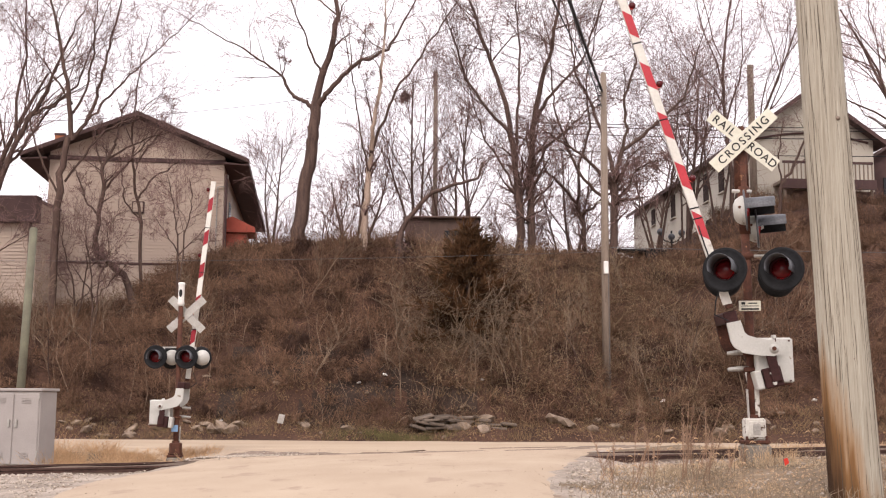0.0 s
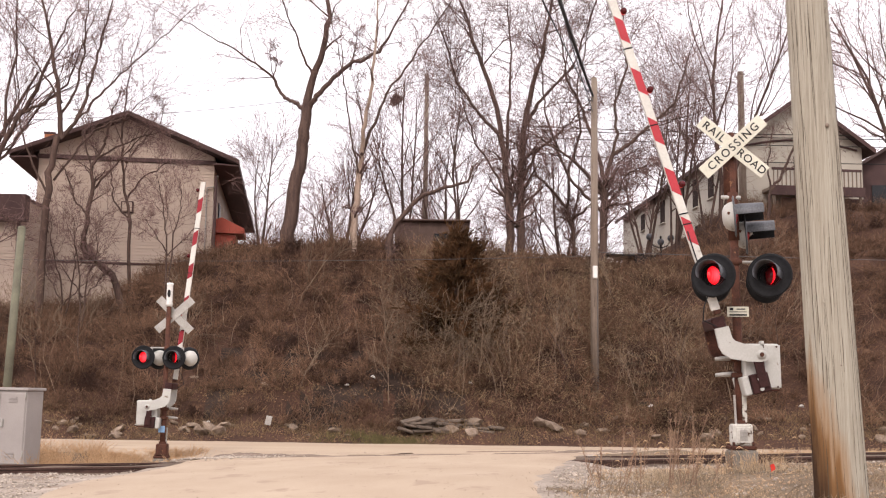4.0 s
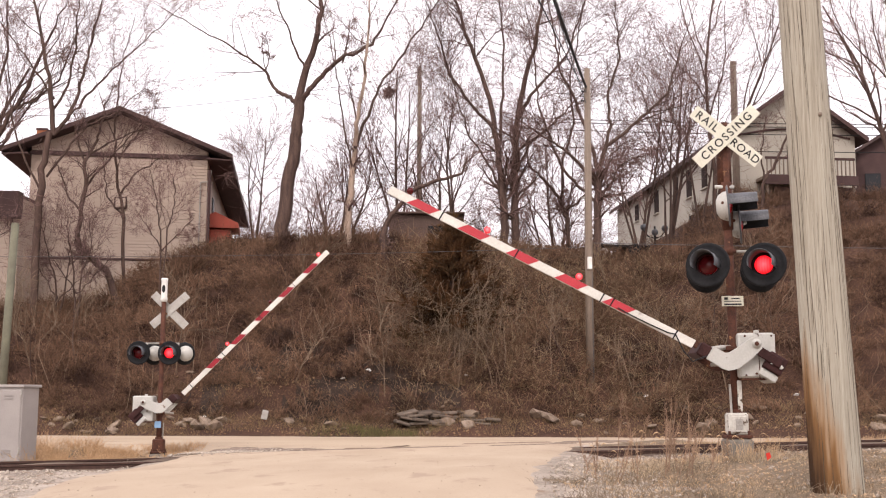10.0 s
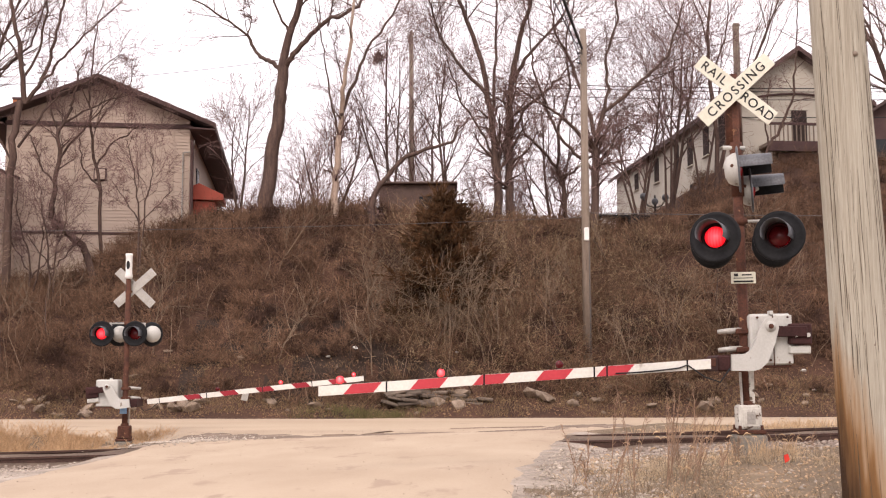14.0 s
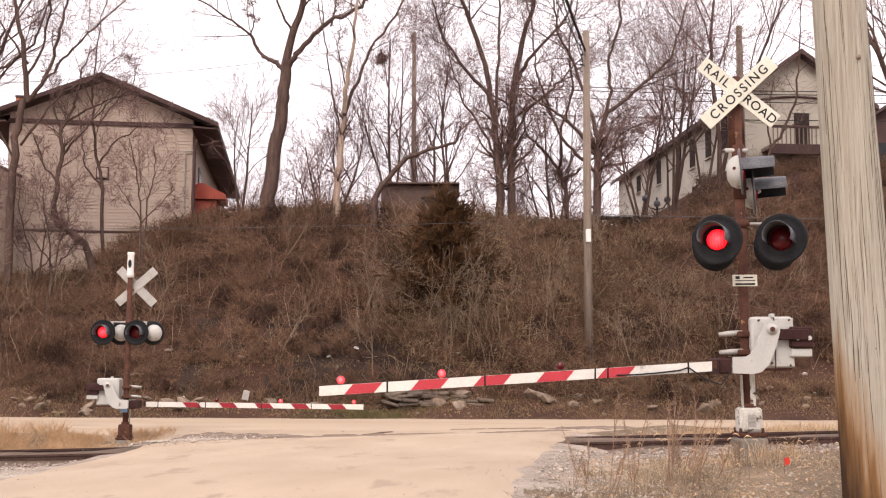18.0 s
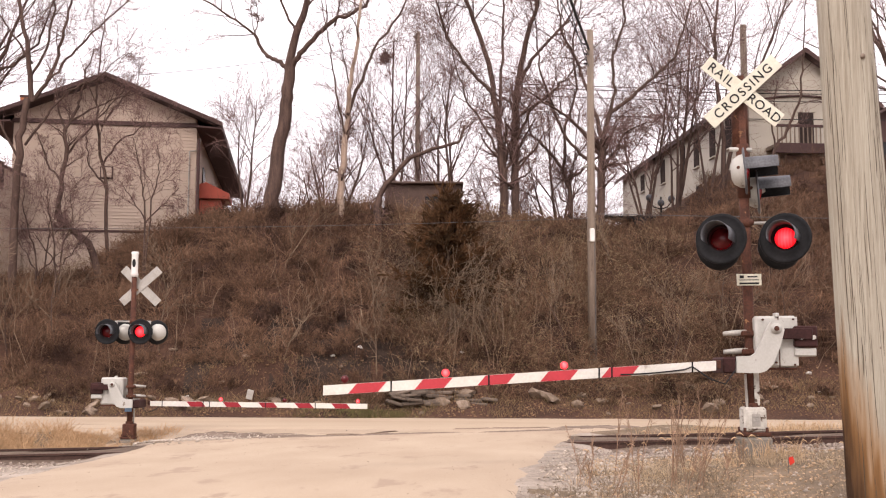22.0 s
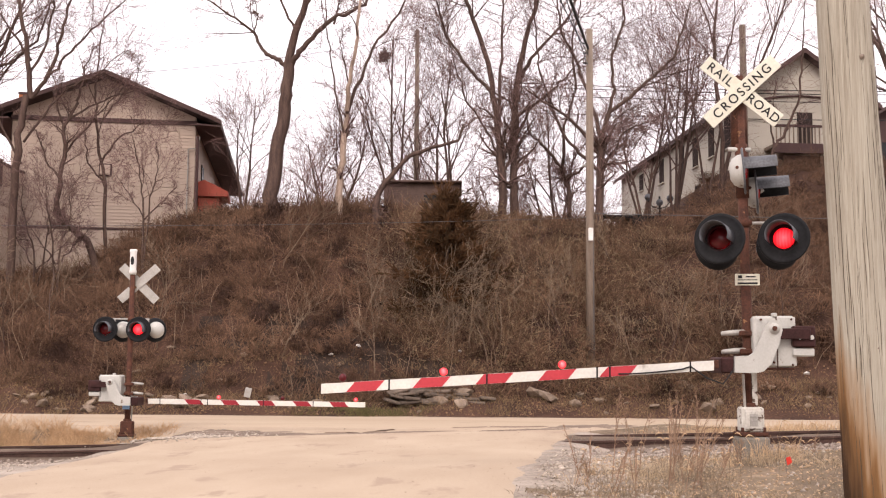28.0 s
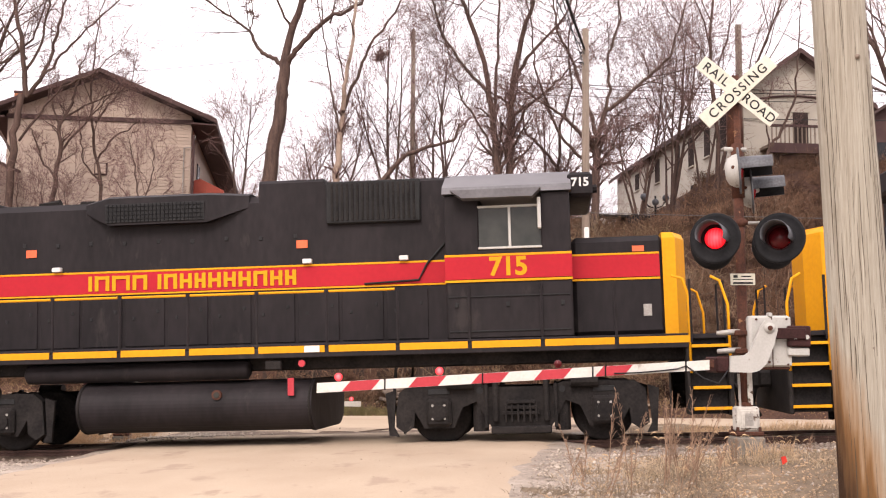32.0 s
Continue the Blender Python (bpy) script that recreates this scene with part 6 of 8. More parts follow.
    # many-stemmed tree in the middle
    guided_tree(14, 2.68, 45.0, [
        (0.2, 0.13, [(-0.16, 0.00, -0.30), (-0.23, -0.28, 1.43), (-0.35, -0.13, 2.93), (-0.53, -0.03, 4.80)]),
        (0.13, 0.012, [(-0.53, 0.00, 4.80), (-0.88, -0.16, 6.69), (-1.71, -0.33, 9.04), (-2.31, -0.17, 10.88), (-2.80, -0.04, 12.40), (-3.51, 0.08, 14.02)]),
        (0.19, 0.13, [(0.18, 0.00, -0.30), (0.21, -0.14, 1.43), (0.18, -0.01, 3.16), (0.30, -0.08, 5.52)]),
        (0.13, 0.012, [(0.30, 0.00, 5.52), (0.65, -0.27, 7.64), (1.13, -0.46, 9.05), (1.43, -0.18, 10.90), (1.68, 0.06, 12.46), (2.17, 0.28, 14.12)]),
        (0.09, 0.012, [(0.30, 0.00, 5.77), (0.92, -0.17, 6.86), (1.59, 0.05, 7.67), (2.54, 0.14, 8.83), (3.00, -0.11, 10.21), (3.50, -0.38, 11.71), (4.22, -0.63, 13.31)]),
        (0.09, 0.012, [(-0.48, 0.00, 5.12), (-1.15, 0.11, 5.93), (-1.71, -0.12, 6.50), (-2.63, -0.01, 7.88), (-3.00, -0.28, 9.03), (-3.48, -0.63, 10.52), (-4.18, -0.96, 12.11)]),
        (0.07, 0.012, [(0.18, 0.00, 3.23), (0.81, -0.29, 4.66), (1.96, -0.50, 5.59), (2.54, -0.16, 6.29), (3.50, 0.40, 7.44), (4.65, 0.93, 8.72)]),
        (0.06, 0.012, [(-0.32, 0.00, 2.81), (-1.15, 0.34, 4.31), (-1.73, 0.30, 5.12), (-2.08, 0.38, 6.27), (-2.54, 0.49, 7.80), (-3.23, 0.59, 9.43)]),
        (0.08, 0.012, [(-0.46, 0.00, 4.54), (-0.35, 0.13, 6.51), (-0.23, -0.14, 8.12), (-0.35, -0.08, 10.20), (-0.44, -0.03, 11.80), (-0.78, 0.01, 13.50)])], "tall many-stemmed leafless tree", base=7.18, each=20, twig=0.26)
    # crooked trees between it and the white house
    guided_tree(16, 6.34, 44.5, [
        (0.18, 0.13, [(-0.05, 0.00, -0.34), (0.05, -0.10, 1.94), (0.14, -0.11, 3.31)]),
        (0.11, 0.012, [(0.14, 0.00, 3.31), (0.46, -0.04, 4.41), (1.32, -0.10, 5.03), (2.24, 0.01, 5.94), (3.15, -0.16, 6.75), (3.49, -0.06, 7.89), (3.95, 0.07, 9.42), (4.63, 0.20, 11.05)]),
        (0.09, 0.025, [(0.09, 0.00, 2.81), (-0.73, -0.14, 3.65), (-1.41, -0.25, 4.22), (-2.33, -0.50, 4.78), (-3.13, -0.33, 5.35)]),
        (0.09, 0.012, [(0.14, 0.00, 3.31), (-0.27, 0.20, 4.91), (-0.73, 0.52, 6.50), (-1.41, 0.35, 7.87), (-1.64, 0.62, 9.46), (-1.87, 0.89, 11.02), (-2.33, 1.14, 12.68)]),
        (0.08, 0.012, [(0.05, 0.00, 1.94), (-0.62, 0.12, 2.62), (-1.30, -0.21, 3.19), (-1.76, -0.24, 4.10), (-2.44, -0.16, 6.04), (-2.56, -0.30, 7.41), (-2.70, -0.46, 9.00), (-3.08, -0.61, 10.69)]),
        (0.08, 0.012, [(0.30, 0.00, 3.88), (0.64, -0.13, 5.37), (0.52, -0.30, 6.73), (1.10, -0.10, 8.33), (0.98, -0.21, 9.70), (0.84, -0.34, 11.29), (0.46, -0.46, 12.98)]),
        (0.06, 0.02, [(0.09, 0.00, 2.17), (0.64, 0.10, 2.81), (1.10, 0.41, 3.66), (2.01, 0.27, 4.12)])], "crooked leafless tree with spreading limbs", base=7.29, each=19, twig=0.3)
    guided_tree(17, 5.33, 46.0, [
        (0.12, 0.07, [(0.05, 0.00, -0.28), (-0.05, 0.02, 1.37), (-0.33, 0.23, 2.26)]),
        (0.07, 0.02, [(-0.33, 0.00, 2.26), (-1.06, -0.15, 3.13), (-1.65, 0.04, 3.67), (-1.89, 0.18, 4.90), (-2.59, 0.29, 5.84)]),
        (0.07, 0.012, [(-0.33, 0.00, 2.26), (-0.24, -0.33, 3.96), (0.24, -0.41, 5.62), (0.12, -0.24, 7.74), (0.47, -0.41, 9.63), (0.76, -0.55, 11.20), (1.28, -0.68, 12.87)]),
        (0.06, 0.02, [(-0.14, 0.00, 1.72), (0.71, -0.13, 2.43), (1.42, 0.11, 2.98), (2.01, 0.43, 4.44), (2.59, 0.36, 4.92)])], "twisted leafless tree with dark limbs", base=7.41, each=17, twig=0.3)
    build_tree(18, 0.4, 52, 9, 0.10, ((0, 0), (0.15, 0)), 0.5, 3)
    build_tree(19, -2.4, 54, 10.5, 0.10, ((0, 0), (0.14, 0), (-0.1, 0)), 0.45, 3, "slender leafless tree holding a bird's nest")
    build_tree(20, -8.6, 47, 5.6, 0.07, ((0.1, 0), (-0.1, 0)), 0.6, 3)
    build_tree(21, -5.6, 55, 6.5, 0.12, ((0, 0), (0.3, 0), (-0.3, 0)), 0.6, 3)
    build_tree(22, -0.3, 55, 7.0, 0.12, ((0.1, 0), (-0.3, 0)), 0.6, 3)
    build_tree(23, 5.6, 55, 7.5, 0.10, ((0, 0), (0.3, 0), (-0.2, 0)), 0.6, 3)
    build_tree(24, 11.5, 54, 9.5, 0.12, ((0, 0), (0.2, 0)), 0.55, 3)
    build_tree(25, 13.5, 53, 13.5, 0.13, ((0.02, 0), (0.10, 0)), 0.42, 3, "tall leafless tree before the white house")
    build_tree(27, 22.0, 50, 12, 0.15, ((-0.25, 0), (0.2, 0)), 0.65, 3)
    build_tree(36, 20.8, 46, 12, 0.15, ((0.05, 0), (-0.25, 0)), 0.6, 3)
    # before the tan house
    guided_tree(28, -16.06, 41.0, [
        (0.16, 0.12, [(-0.04, 0.00, -0.42), (0.00, -0.27, 2.61), (0.17, -0.53, 5.26), (0.36, -0.46, 6.73)]),
        (0.11, 0.012, [(0.36, 0.00, 6.73), (0.25, -0.26, 8.62), (-0.11, -0.28, 10.30), (-0.53, -0.34, 11.98), (-0.92, -0.40, 13.53), (-1.53, -0.45, 15.18)]),
        (0.09, 0.012, [(0.38, 0.00, 6.77), (0.90, -0.08, 7.43), (1.26, 0.16, 8.52), (1.58, -0.09, 9.89), (1.93, -0.31, 11.15), (2.35, -0.58, 12.67), (3.00, -0.83, 14.30)]),
        (0.06, 0.012, [(0.97, 0.00, 7.57), (1.68, -0.18, 8.31), (2.52, -0.47, 9.05), (3.36, -0.13, 10.11), (4.32, 0.26, 11.33), (5.47, 0.63, 12.67)]),
        (0.05, 0.015, [(0.17, 0.00, 5.05), (0.84, 0.34, 6.31), (1.68, 0.08, 7.16), (2.73, 0.37, 7.79), (3.78, 0.37, 8.74)]),
        (0.06, 0.012, [(0.29, 0.00, 7.78), (0.84, 0.11, 8.83), (1.05, -0.05, 10.31), (1.16, -0.23, 11.57), (1.30, -0.46, 13.15), (1.68, -0.67, 14.83)]),
        (0.05, 0.012, [(0.11, 0.00, 4.21), (-0.63, -0.26, 5.67), (-1.05, -0.60, 7.14), (-1.37, -0.41, 9.04), (-1.63, -0.25, 10.61), (-2.13, -0.10, 12.28)]),
        (0.05, 0.012, [(0.32, 0.00, 8.20), (-0.21, -0.17, 9.04), (-0.84, -0.15, 9.88), (-1.80, -0.12, 11.16), (-2.95, -0.09, 12.56)])], "tall slim leafless tree before the tan house", base=4.52, each=11, twig=0.25, plain=1)
    guided_tree(29, -13.27, 42.0, [
        (0.15, 0.11, [(0.26, 0.00, -0.21), (-0.39, 0.03, 0.58), (-1.14, -0.07, 1.07), (-1.64, 0.17, 1.59)]),
        (0.11, 0.05, [(-1.64, 0.00, 1.59), (-1.55, 0.01, 2.66), (-1.34, -0.10, 4.11), (-1.42, -0.16, 4.93), (-1.03, 0.17, 5.96)]),
        (0.05, 0.015, [(-1.03, 0.00, 5.96), (-0.73, -0.04, 6.98), (-0.39, -0.23, 8.23)]),
        (0.05, 0.015, [(-1.51, 0.00, 2.94), (-2.11, 0.35, 3.48), (-2.54, 0.23, 4.56), (-2.76, 0.31, 5.09)]),
        (0.05, 0.015, [(-1.38, 0.00, 3.91), (-0.71, 0.16, 4.89), (0.04, 0.12, 5.75), (0.80, -0.11, 6.51)]),
        (0.045, 0.012, [(-1.42, 0.00, 4.88), (-1.79, -0.06, 5.85), (-1.90, 0.14, 6.71), (-2.33, 0.18, 7.57)]),
        (0.045, 0.012, [(-1.25, 0.00, 5.31), (-0.39, 0.12, 5.86), (0.47, -0.02, 6.18), (1.44, -0.01, 6.51)])], "crooked leafless tree rising from a leaning trunk", base=5.43, each=9, twig=0.22)
    guided_tree(30, -13.27, 43.0, [
        (0.08, 0.012, [(0.02, 0.00, -0.33), (-0.11, 0.03, 1.81), (-0.31, -0.12, 3.09), (-0.42, -0.45, 4.54), (-0.53, -0.34, 5.73), (-0.35, -0.54, 6.94), (-0.12, -0.80, 8.50), (0.35, -1.04, 10.16)]),
        (0.045, 0.012, [(-0.26, 0.00, 2.76), (0.40, -0.07, 3.75), (1.37, 0.03, 4.35), (2.16, 0.37, 4.53)]),
        (0.045, 0.012, [(-0.40, 0.00, 4.30), (0.18, 0.35, 5.29), (0.73, 0.69, 6.18), (1.06, 0.51, 7.28)]),
        (0.045, 0.012, [(-0.11, 0.00, 1.76), (-0.71, -0.24, 2.64), (-0.93, 0.00, 3.74), (-1.19, 0.07, 5.07)])], "thin crooked leafless tree before the house", base=6.45, each=9, twig=0.24)
    guided_tree(141, -15.37, 41.5, [
        (0.045, 0.012, [(0.00, 0.00, -0.17), (-0.13, 0.01, 1.06), (-0.47, -0.32, 2.34), (-0.64, -0.12, 3.51)]),
        (0.04, 0.01, [(0.00, 0.00, 0.00), (0.26, 0.14, 1.07), (0.47, -0.21, 2.13), (0.38, -0.37, 3.19)]),
        (0.03, 0.01, [(0.00, 0.00, 0.21), (-0.53, 0.13, 1.06), (-1.17, 0.41, 1.91)]),
        (0.03, 0.01, [(0.00, 0.00, 0.21), (0.64, -0.16, 0.85), (1.28, -0.27, 1.50)])], "bushy leafless shrub before the tan house", base=4.46, each=8, twig=0.3)
    guided_tree(142, -14.66, 41.5, [
        (0.045, 0.012, [(0.00, 0.00, -0.17), (-0.13, 0.06, 1.06), (-0.47, 0.18, 2.34), (-0.64, 0.17, 3.51)]),
        (0.04, 0.01, [(0.00, 0.00, 0.00), (0.26, -0.11, 1.07), (0.47, 0.13, 2.13), (0.38, -0.04, 3.19)]),
        (0.03, 0.01, [(0.00, 0.00, 0.21), (-0.53, -0.23, 1.06), (-1.17, -0.19, 1.91)]),
        (0.03, 0.01, [(0.00, 0.00, 0.21), (0.64, 0.03, 0.85), (1.28, -0.30, 1.50)])], "bushy leafless shrub before the tan house", base=4.78, each=8, twig=0.3)
    guided_tree(143, -11.36, 41.5, [
        (0.045, 0.012, [(0.00, 0.00, -0.17), (-0.13, 0.28, 1.06), (-0.47, 0.53, 2.34), (-0.64, 0.21, 3.51)]),
        (0.04, 0.01, [(0.00, 0.00, 0.00), (0.26, -0.18, 1.07), (0.47, -0.02, 2.13), (0.38, -0.02, 3.19)]),
        (0.03, 0.01, [(0.00, 0.00, 0.21), (-0.53, 0.18, 1.06), (-1.17, 0.24, 1.91)]),
        (0.03, 0.01, [(0.00, 0.00, 0.21), (0.64, -0.28, 0.85), (1.28, -0.20, 1.50)])], "bushy leafless shrub before the tan house", base=6.50, each=8, twig=0.3)
    guided_tree(26, 15.6, 52, [
        (0.10, 0.012, [(0, 0, 0), (0.05, 0, 0.6), (0.2, 0, 1.8), (0.75, 0, 2.6), (1.4, 0, 4.0), (1.65, 0, 5.6), (1.75, 0, 7.2), (1.85, 0.00, 8.80), (2.19, 0.00, 10.50)]),
        (0.05, 0.015, [(0.2, 0, 1.8), (0.1, 0, 3.4), (0.4, 0, 5.0)])], "bent leafless tree before the white house", each=7, twig=0.2)
    for k, (x, y, h) in enumerate(((9.3, 50, 8.6), (10.9, 51.5, 8.2), (12.9, 53, 8.0))):
        build_tree(42 + k, x, y, h, 0.08, ((0.05, 0), (-0.15, 0)), 0.65, 3, "slim dark leafless tree on the crest")
    guided_tree(31, -19.90, 42, [
        (0.17, 0.012, [(-0.04, 0.0, -0.65), (0.13, 0.1, 2.11), (0.84, 0.2, 3.43), (1.57, 0.0, 5.35), (2.52, 0.1, 7.14), (3.02, 0.2, 8.63), (3.53, 0.30, 10.14), (4.26, 0.40, 11.76)]),
        (0.08, 0.012, [(0.84, 0.0, 3.43), (0.65, 0.1, 5.17), (0.22, 0.2, 7.11), (0.32, 0.0, 9.05), (0.40, -0.16, 10.64), (0.73, -0.31, 12.33)]),
        (0.07, 0.012, [(1.57, 0.0, 5.35), (1.40, 0.1, 7.11), (1.72, 0.2, 9.05), (1.68, 0.0, 10.78), (1.64, -0.18, 12.37), (1.36, -0.35, 14.06)]),
        (0.05, 0.015, [(0.43, 0.0, 2.80), (1.18, 0.1, 2.59), (2.05, 0.2, 1.95), (2.58, 0.0, 1.09)]),
        (0.06, 0.012, [(2.15, 0.0, 6.47), (3.02, 0.1, 6.90), (3.88, 0.2, 7.77), (4.31, 0.0, 8.85), (4.89, -0.27, 10.31), (5.69, -0.52, 11.88)])], "bent leafless tree beside the low building", each=8, twig=0.25, base=6.09)
    build_tree(32, -22.5, 44, 12, 0.2, ((0.2, 0), (0, 0)), 0.55, 3)
    build_tree(33, -19.2, 40, 6.0, 0.10, ((0.1, 0), (-0.3, 0)), 0.6, 3)
    # woods far behind
    for i in range(13):
        x = -30 + 5.6 * i + 1.1 * math.sin(i * 7.7)
        build_tree(60 + i, x, 72 + 9 * abs(math.sin(i * 3.1)), 6.0 + 3.0 * abs(math.sin(i * 1.7)), 0.12, ((0.05, 0), (-0.2, 0), (0.25, 0)), 0.55, 3, "bare leafless tree far behind the crest")
    # low undergrowth along the crest
    rng = np.random.default_rng(71)
    for k in range(26):
        x = -10.5 + 18.5 * (k + rng.random()) / 26
        y = rng.uniform(49, 60)
        t = thing("shrub", pose(x, y, ground(x, y) - 0.1), "low leafless shrub on the crest", "shrub", "shrubs on the crest")
        sh, tw = Shape(), []
        for q in range(2):
            grow(rng, sh, tw, Vector((rng.normal(0, 0.15), rng.normal(0, 0.1), 0)), Vector((rng.normal(0, 0.3), rng.normal(0, 0.2), 1)).normalized(), rng.uniform(1.6, 3.4), 0.03, 1, 3, 0.03, 0.6)
        part("stem", sh, BARK, t, "thin dark stems", True)
        add_twigs(t, tw)
    nest = thing("bird_nest", pose(-3.0, 53.6, 16.6), "ball of twigs in a treetop", "nest")
    rng = np.random.default_rng(3)
    p0 = rng.normal(0, 0.14, (160, 3))
    p = np.stack([p0, p0 + rng.normal(0, 0.12, (160, 3)), p0 + rng.normal(0, 0.2, (160, 3))], 1)
    v, f = stems(p, np.full((160, 3), 0.012))
    tagged(mesh_of("nest_ball", v, f, TWIG, nest), kind="stuff")


def build_cedar():
    x, y = 0.08, 38.4
    z = ground(x, y)
    t = thing("cedar_tree", pose(x, y, z - 0.1), "small ragged rusty brown-green cedar on the bank", "tree")
    part("trunk", Shape().tube([(0, 0, 0), (0.04, 0, 2.4), (0.1, 0, 4.4)], [0.1, 0.07, 0.02], 8), BARK, t, "thin trunk", True)
    rng = np.random.default_rng(8)
    starts, ways, wood = [], [], []
    for i in range(115):
        h = 0.10 + 0.90 * ((i + rng.random()) / 115) ** 1.15
        a = i * 2.399 + rng.normal(0, 0.4)
        reach = (2.5 * (1 - h) ** 0.95 + 0.14) * (0.4 + 0.7 * rng.random())
        up = 0.12 + 0.55 * h + 0.2 * rng.normal()
        b = np.array([0.1 * h, 0, 4.2 * h])
        d = np.array([math.cos(a), math.sin(a), up]) * reach
        wood.append(([Vector(b), Vector(b + d * 0.5), Vector(b + d)], [0.022, 0.014, 0.005]))
        # flat sprays along the bough, longer towards its tip
        for k in range(int(5 + 7 * reach)):
            f = 0.2 + 0.8 * rng.random()
            c = b + d * f
            w = d / np.linalg.norm(d) * 0.75 + rng.normal(0, 0.42, 3) + np.array([0, 0, 0.3])
            ln = 0.16 + 0.3 * rng.random()
            t2 = rng.random((13, 1))
            starts.append(c + w * ln * t2 + rng.normal(0, 0.03, (13, 3)))
            ways.append(np.tile(w, (13, 1)) * 0.9)
    for tx, tz, ln in ((0.1, 4.75, 0.9), (0.42, 4.1, 0.7), (-0.25, 4.15, 0.6), (0.8, 3.6, 0.8), (-0.75, 3.2, 0.7), (1.15, 2.9, 0.6), (-1.2, 2.4, 0.5)):
        k = 26
        q = rng.random(k)
        starts.append(np.stack([tx - 0.3 * tx * q + rng.normal(0, 0.05, k), rng.normal(0, 0.06, k), tz - ln * q], 1))
        ways.append(np.tile(np.array([0.35 * np.sign(tx), 0, 0.9]), (k, 1)))
    p0, w = np.concatenate(starts), np.concatenate(ways)
    n = len(p0)
    d = (w + rng.normal(0, 0.38, (n, 3))) * (0.09 + 0.12 * rng.random((n, 1)))
    p = np.stack([p0, p0 + d * 0.55 + rng.normal(0, 0.015, (n, 3)), p0 + d], 1)
    v, f = stems(p, np.tile(np.array([[0.016, 0.019, 0.004]]), (n, 1)))
    tagged(mesh_of("foliage", v, f, CEDAR, t, "rusty brown-green sprays"), kind="stuff")
    add_twigs(t, wood, BARK)


# ---- brush, weeds, stones ----
def heights(x, y):
    return np.array([ground(a, b) for a, b in zip(x, y)])


def build_brush():
    rng = np.random.default_rng(21)
    cols, rws = 62, 32
    gx, gy = np.meshgrid(np.arange(cols), np.arange(rws))
    x = -26 + (gx.ravel() + rng.random(cols * rws) * 1.3) * 52 / cols
    y = 35.0 + (gy.ravel() + rng.random(cols * rws) * 1.3) * 12.0 / rws
    far = rng.random(len(x)) < 0.25
    y[far & (x > 8)] += 9
    z = heights(x, y)
    lush = np.array([min(1.5, max(0.5, 0.9 + 1.6 * noise.noise((a * 0.4, b * 0.4, 6)))) for a, b in zip(x, y)])
    bush = (0.45 + 0.6 * rng.random(len(x)) ** 1.4) * lush * np.where(y > 43.2, 0.72, 1.0) * np.where(y < 36.6, 0.55, 1.0)
    # thin over the leaf litter at the left and over the eroded cut
    bush *= 1 - 0.5 * np.clip((-5.5 - x) / 2.5, 0, 1) * (y < 41.5) * np.clip((x + 18) / 2, 0, 1)
    bush *= np.where((x > -9) & (x < -2.5) & (y < 38), 0.62, 1.0)
    tilt = rng.normal(0, 0.3, (len(x), 2))

    def spread_out(per, pick=slice(None)):
        bx, by, bz, size = (np.repeat(q[pick], per) for q in (x, y, z, bush))
        m = len(bx)
        a, w = rng.uniform(0, 6.28, m), rng.random(m) ** 0.7
        lean = np.repeat(tilt[pick], per, axis=0)
        out = np.stack([np.cos(a) * w * 1.1 + lean[:, 0], np.sin(a) * w * 0.9 - 0.25 + lean[:, 1] * 0.5, 0.25 + 1.05 * (1 - 0.6 * w) * rng.random(m)], 1) * size[:, None]
        return np.stack([bx, by, bz], 1), out, w, size, m

    # long arching canes from the root of each bush
    root, out, w, size, m = spread_out(36)
    p0 = root + np.stack([rng.normal(0, 0.24, m), rng.normal(0, 0.22, m), np.zeros(m)], 1)
    p1 = p0 + out * 0.55 + rng.normal(0, 0.1, (m, 3)) + np.array([[0, 0, 0.12]])
    p2 = p0 + out * 1.05 + rng.normal(0, 0.14, (m, 3)) - np.stack([np.zeros(m), np.zeros(m), 0.24 * w * size], 1)
    v, f = stems(np.stack([p0, p1, p2], 1), (0.006 + 0.006 * rng.random(m))[:, None] * np.array([[1.25, 1.0, 0.5]]))
    # short side twigs that make each bush a fuzzy mound
    root, out, w, size, m = spread_out(80)
    q0 = root + out * (0.45 + 0.55 * rng.random((m, 1))) + rng.normal(0, 0.16, (m, 3))
    way = out / np.maximum(np.linalg.norm(out, axis=1, keepdims=True), 0.05) + rng.normal(0, 0.75, (m, 3))
    q1 = q0 + way * (0.12 + 0.2 * rng.random((m, 1)))
    v2, f2 = stems(np.stack([q0, q1], 1), (0.0035 + 0.004 * rng.random(m))[:, None] * np.array([[1.0, 0.5]]))
    ob = mesh_of("brush", np.concatenate([v, v2]), np.concatenate([f, f2 + len(v)]), BRUSH)
    tagged(ob, "dense tangle of brown leafless brush covering the bank", "brush", kind="stuff")
    # dead tan stalks among the bushes
    pick = (x > -1.5) & (x < 9.5) & (y < 44)
    root, out, w, size, m = spread_out(46, pick)
    q0 = root + out * (0.5 + 0.55 * rng.random((m, 1))) + rng.normal(0, 0.18, (m, 3))
    q1 = q0 + (out + rng.normal(0, 0.5, (m, 3))) * (0.2 + 0.3 * rng.random((m, 1)))
    v, f = stems(np.stack([q0, q1], 1), (0.0035 + 0.004 * rng.random(m))[:, None] * np.array([[1.0, 0.5]]))
    tagged(mesh_of("dry_stalks", v, f, TAN_STALK), "dry tan stalks tangled in the brush", "brush", kind="stuff")
    # pale stems that stand out
    n = 190
    x, y = rng.uniform(-16, 16, n), rng.uniform(35.4, 41, n)
    x[:50] = rng.uniform(-1.5, 4.0, 50)
    z = heights(x, y)
    p0 = np.stack([x, y - 0.3, z], 1)
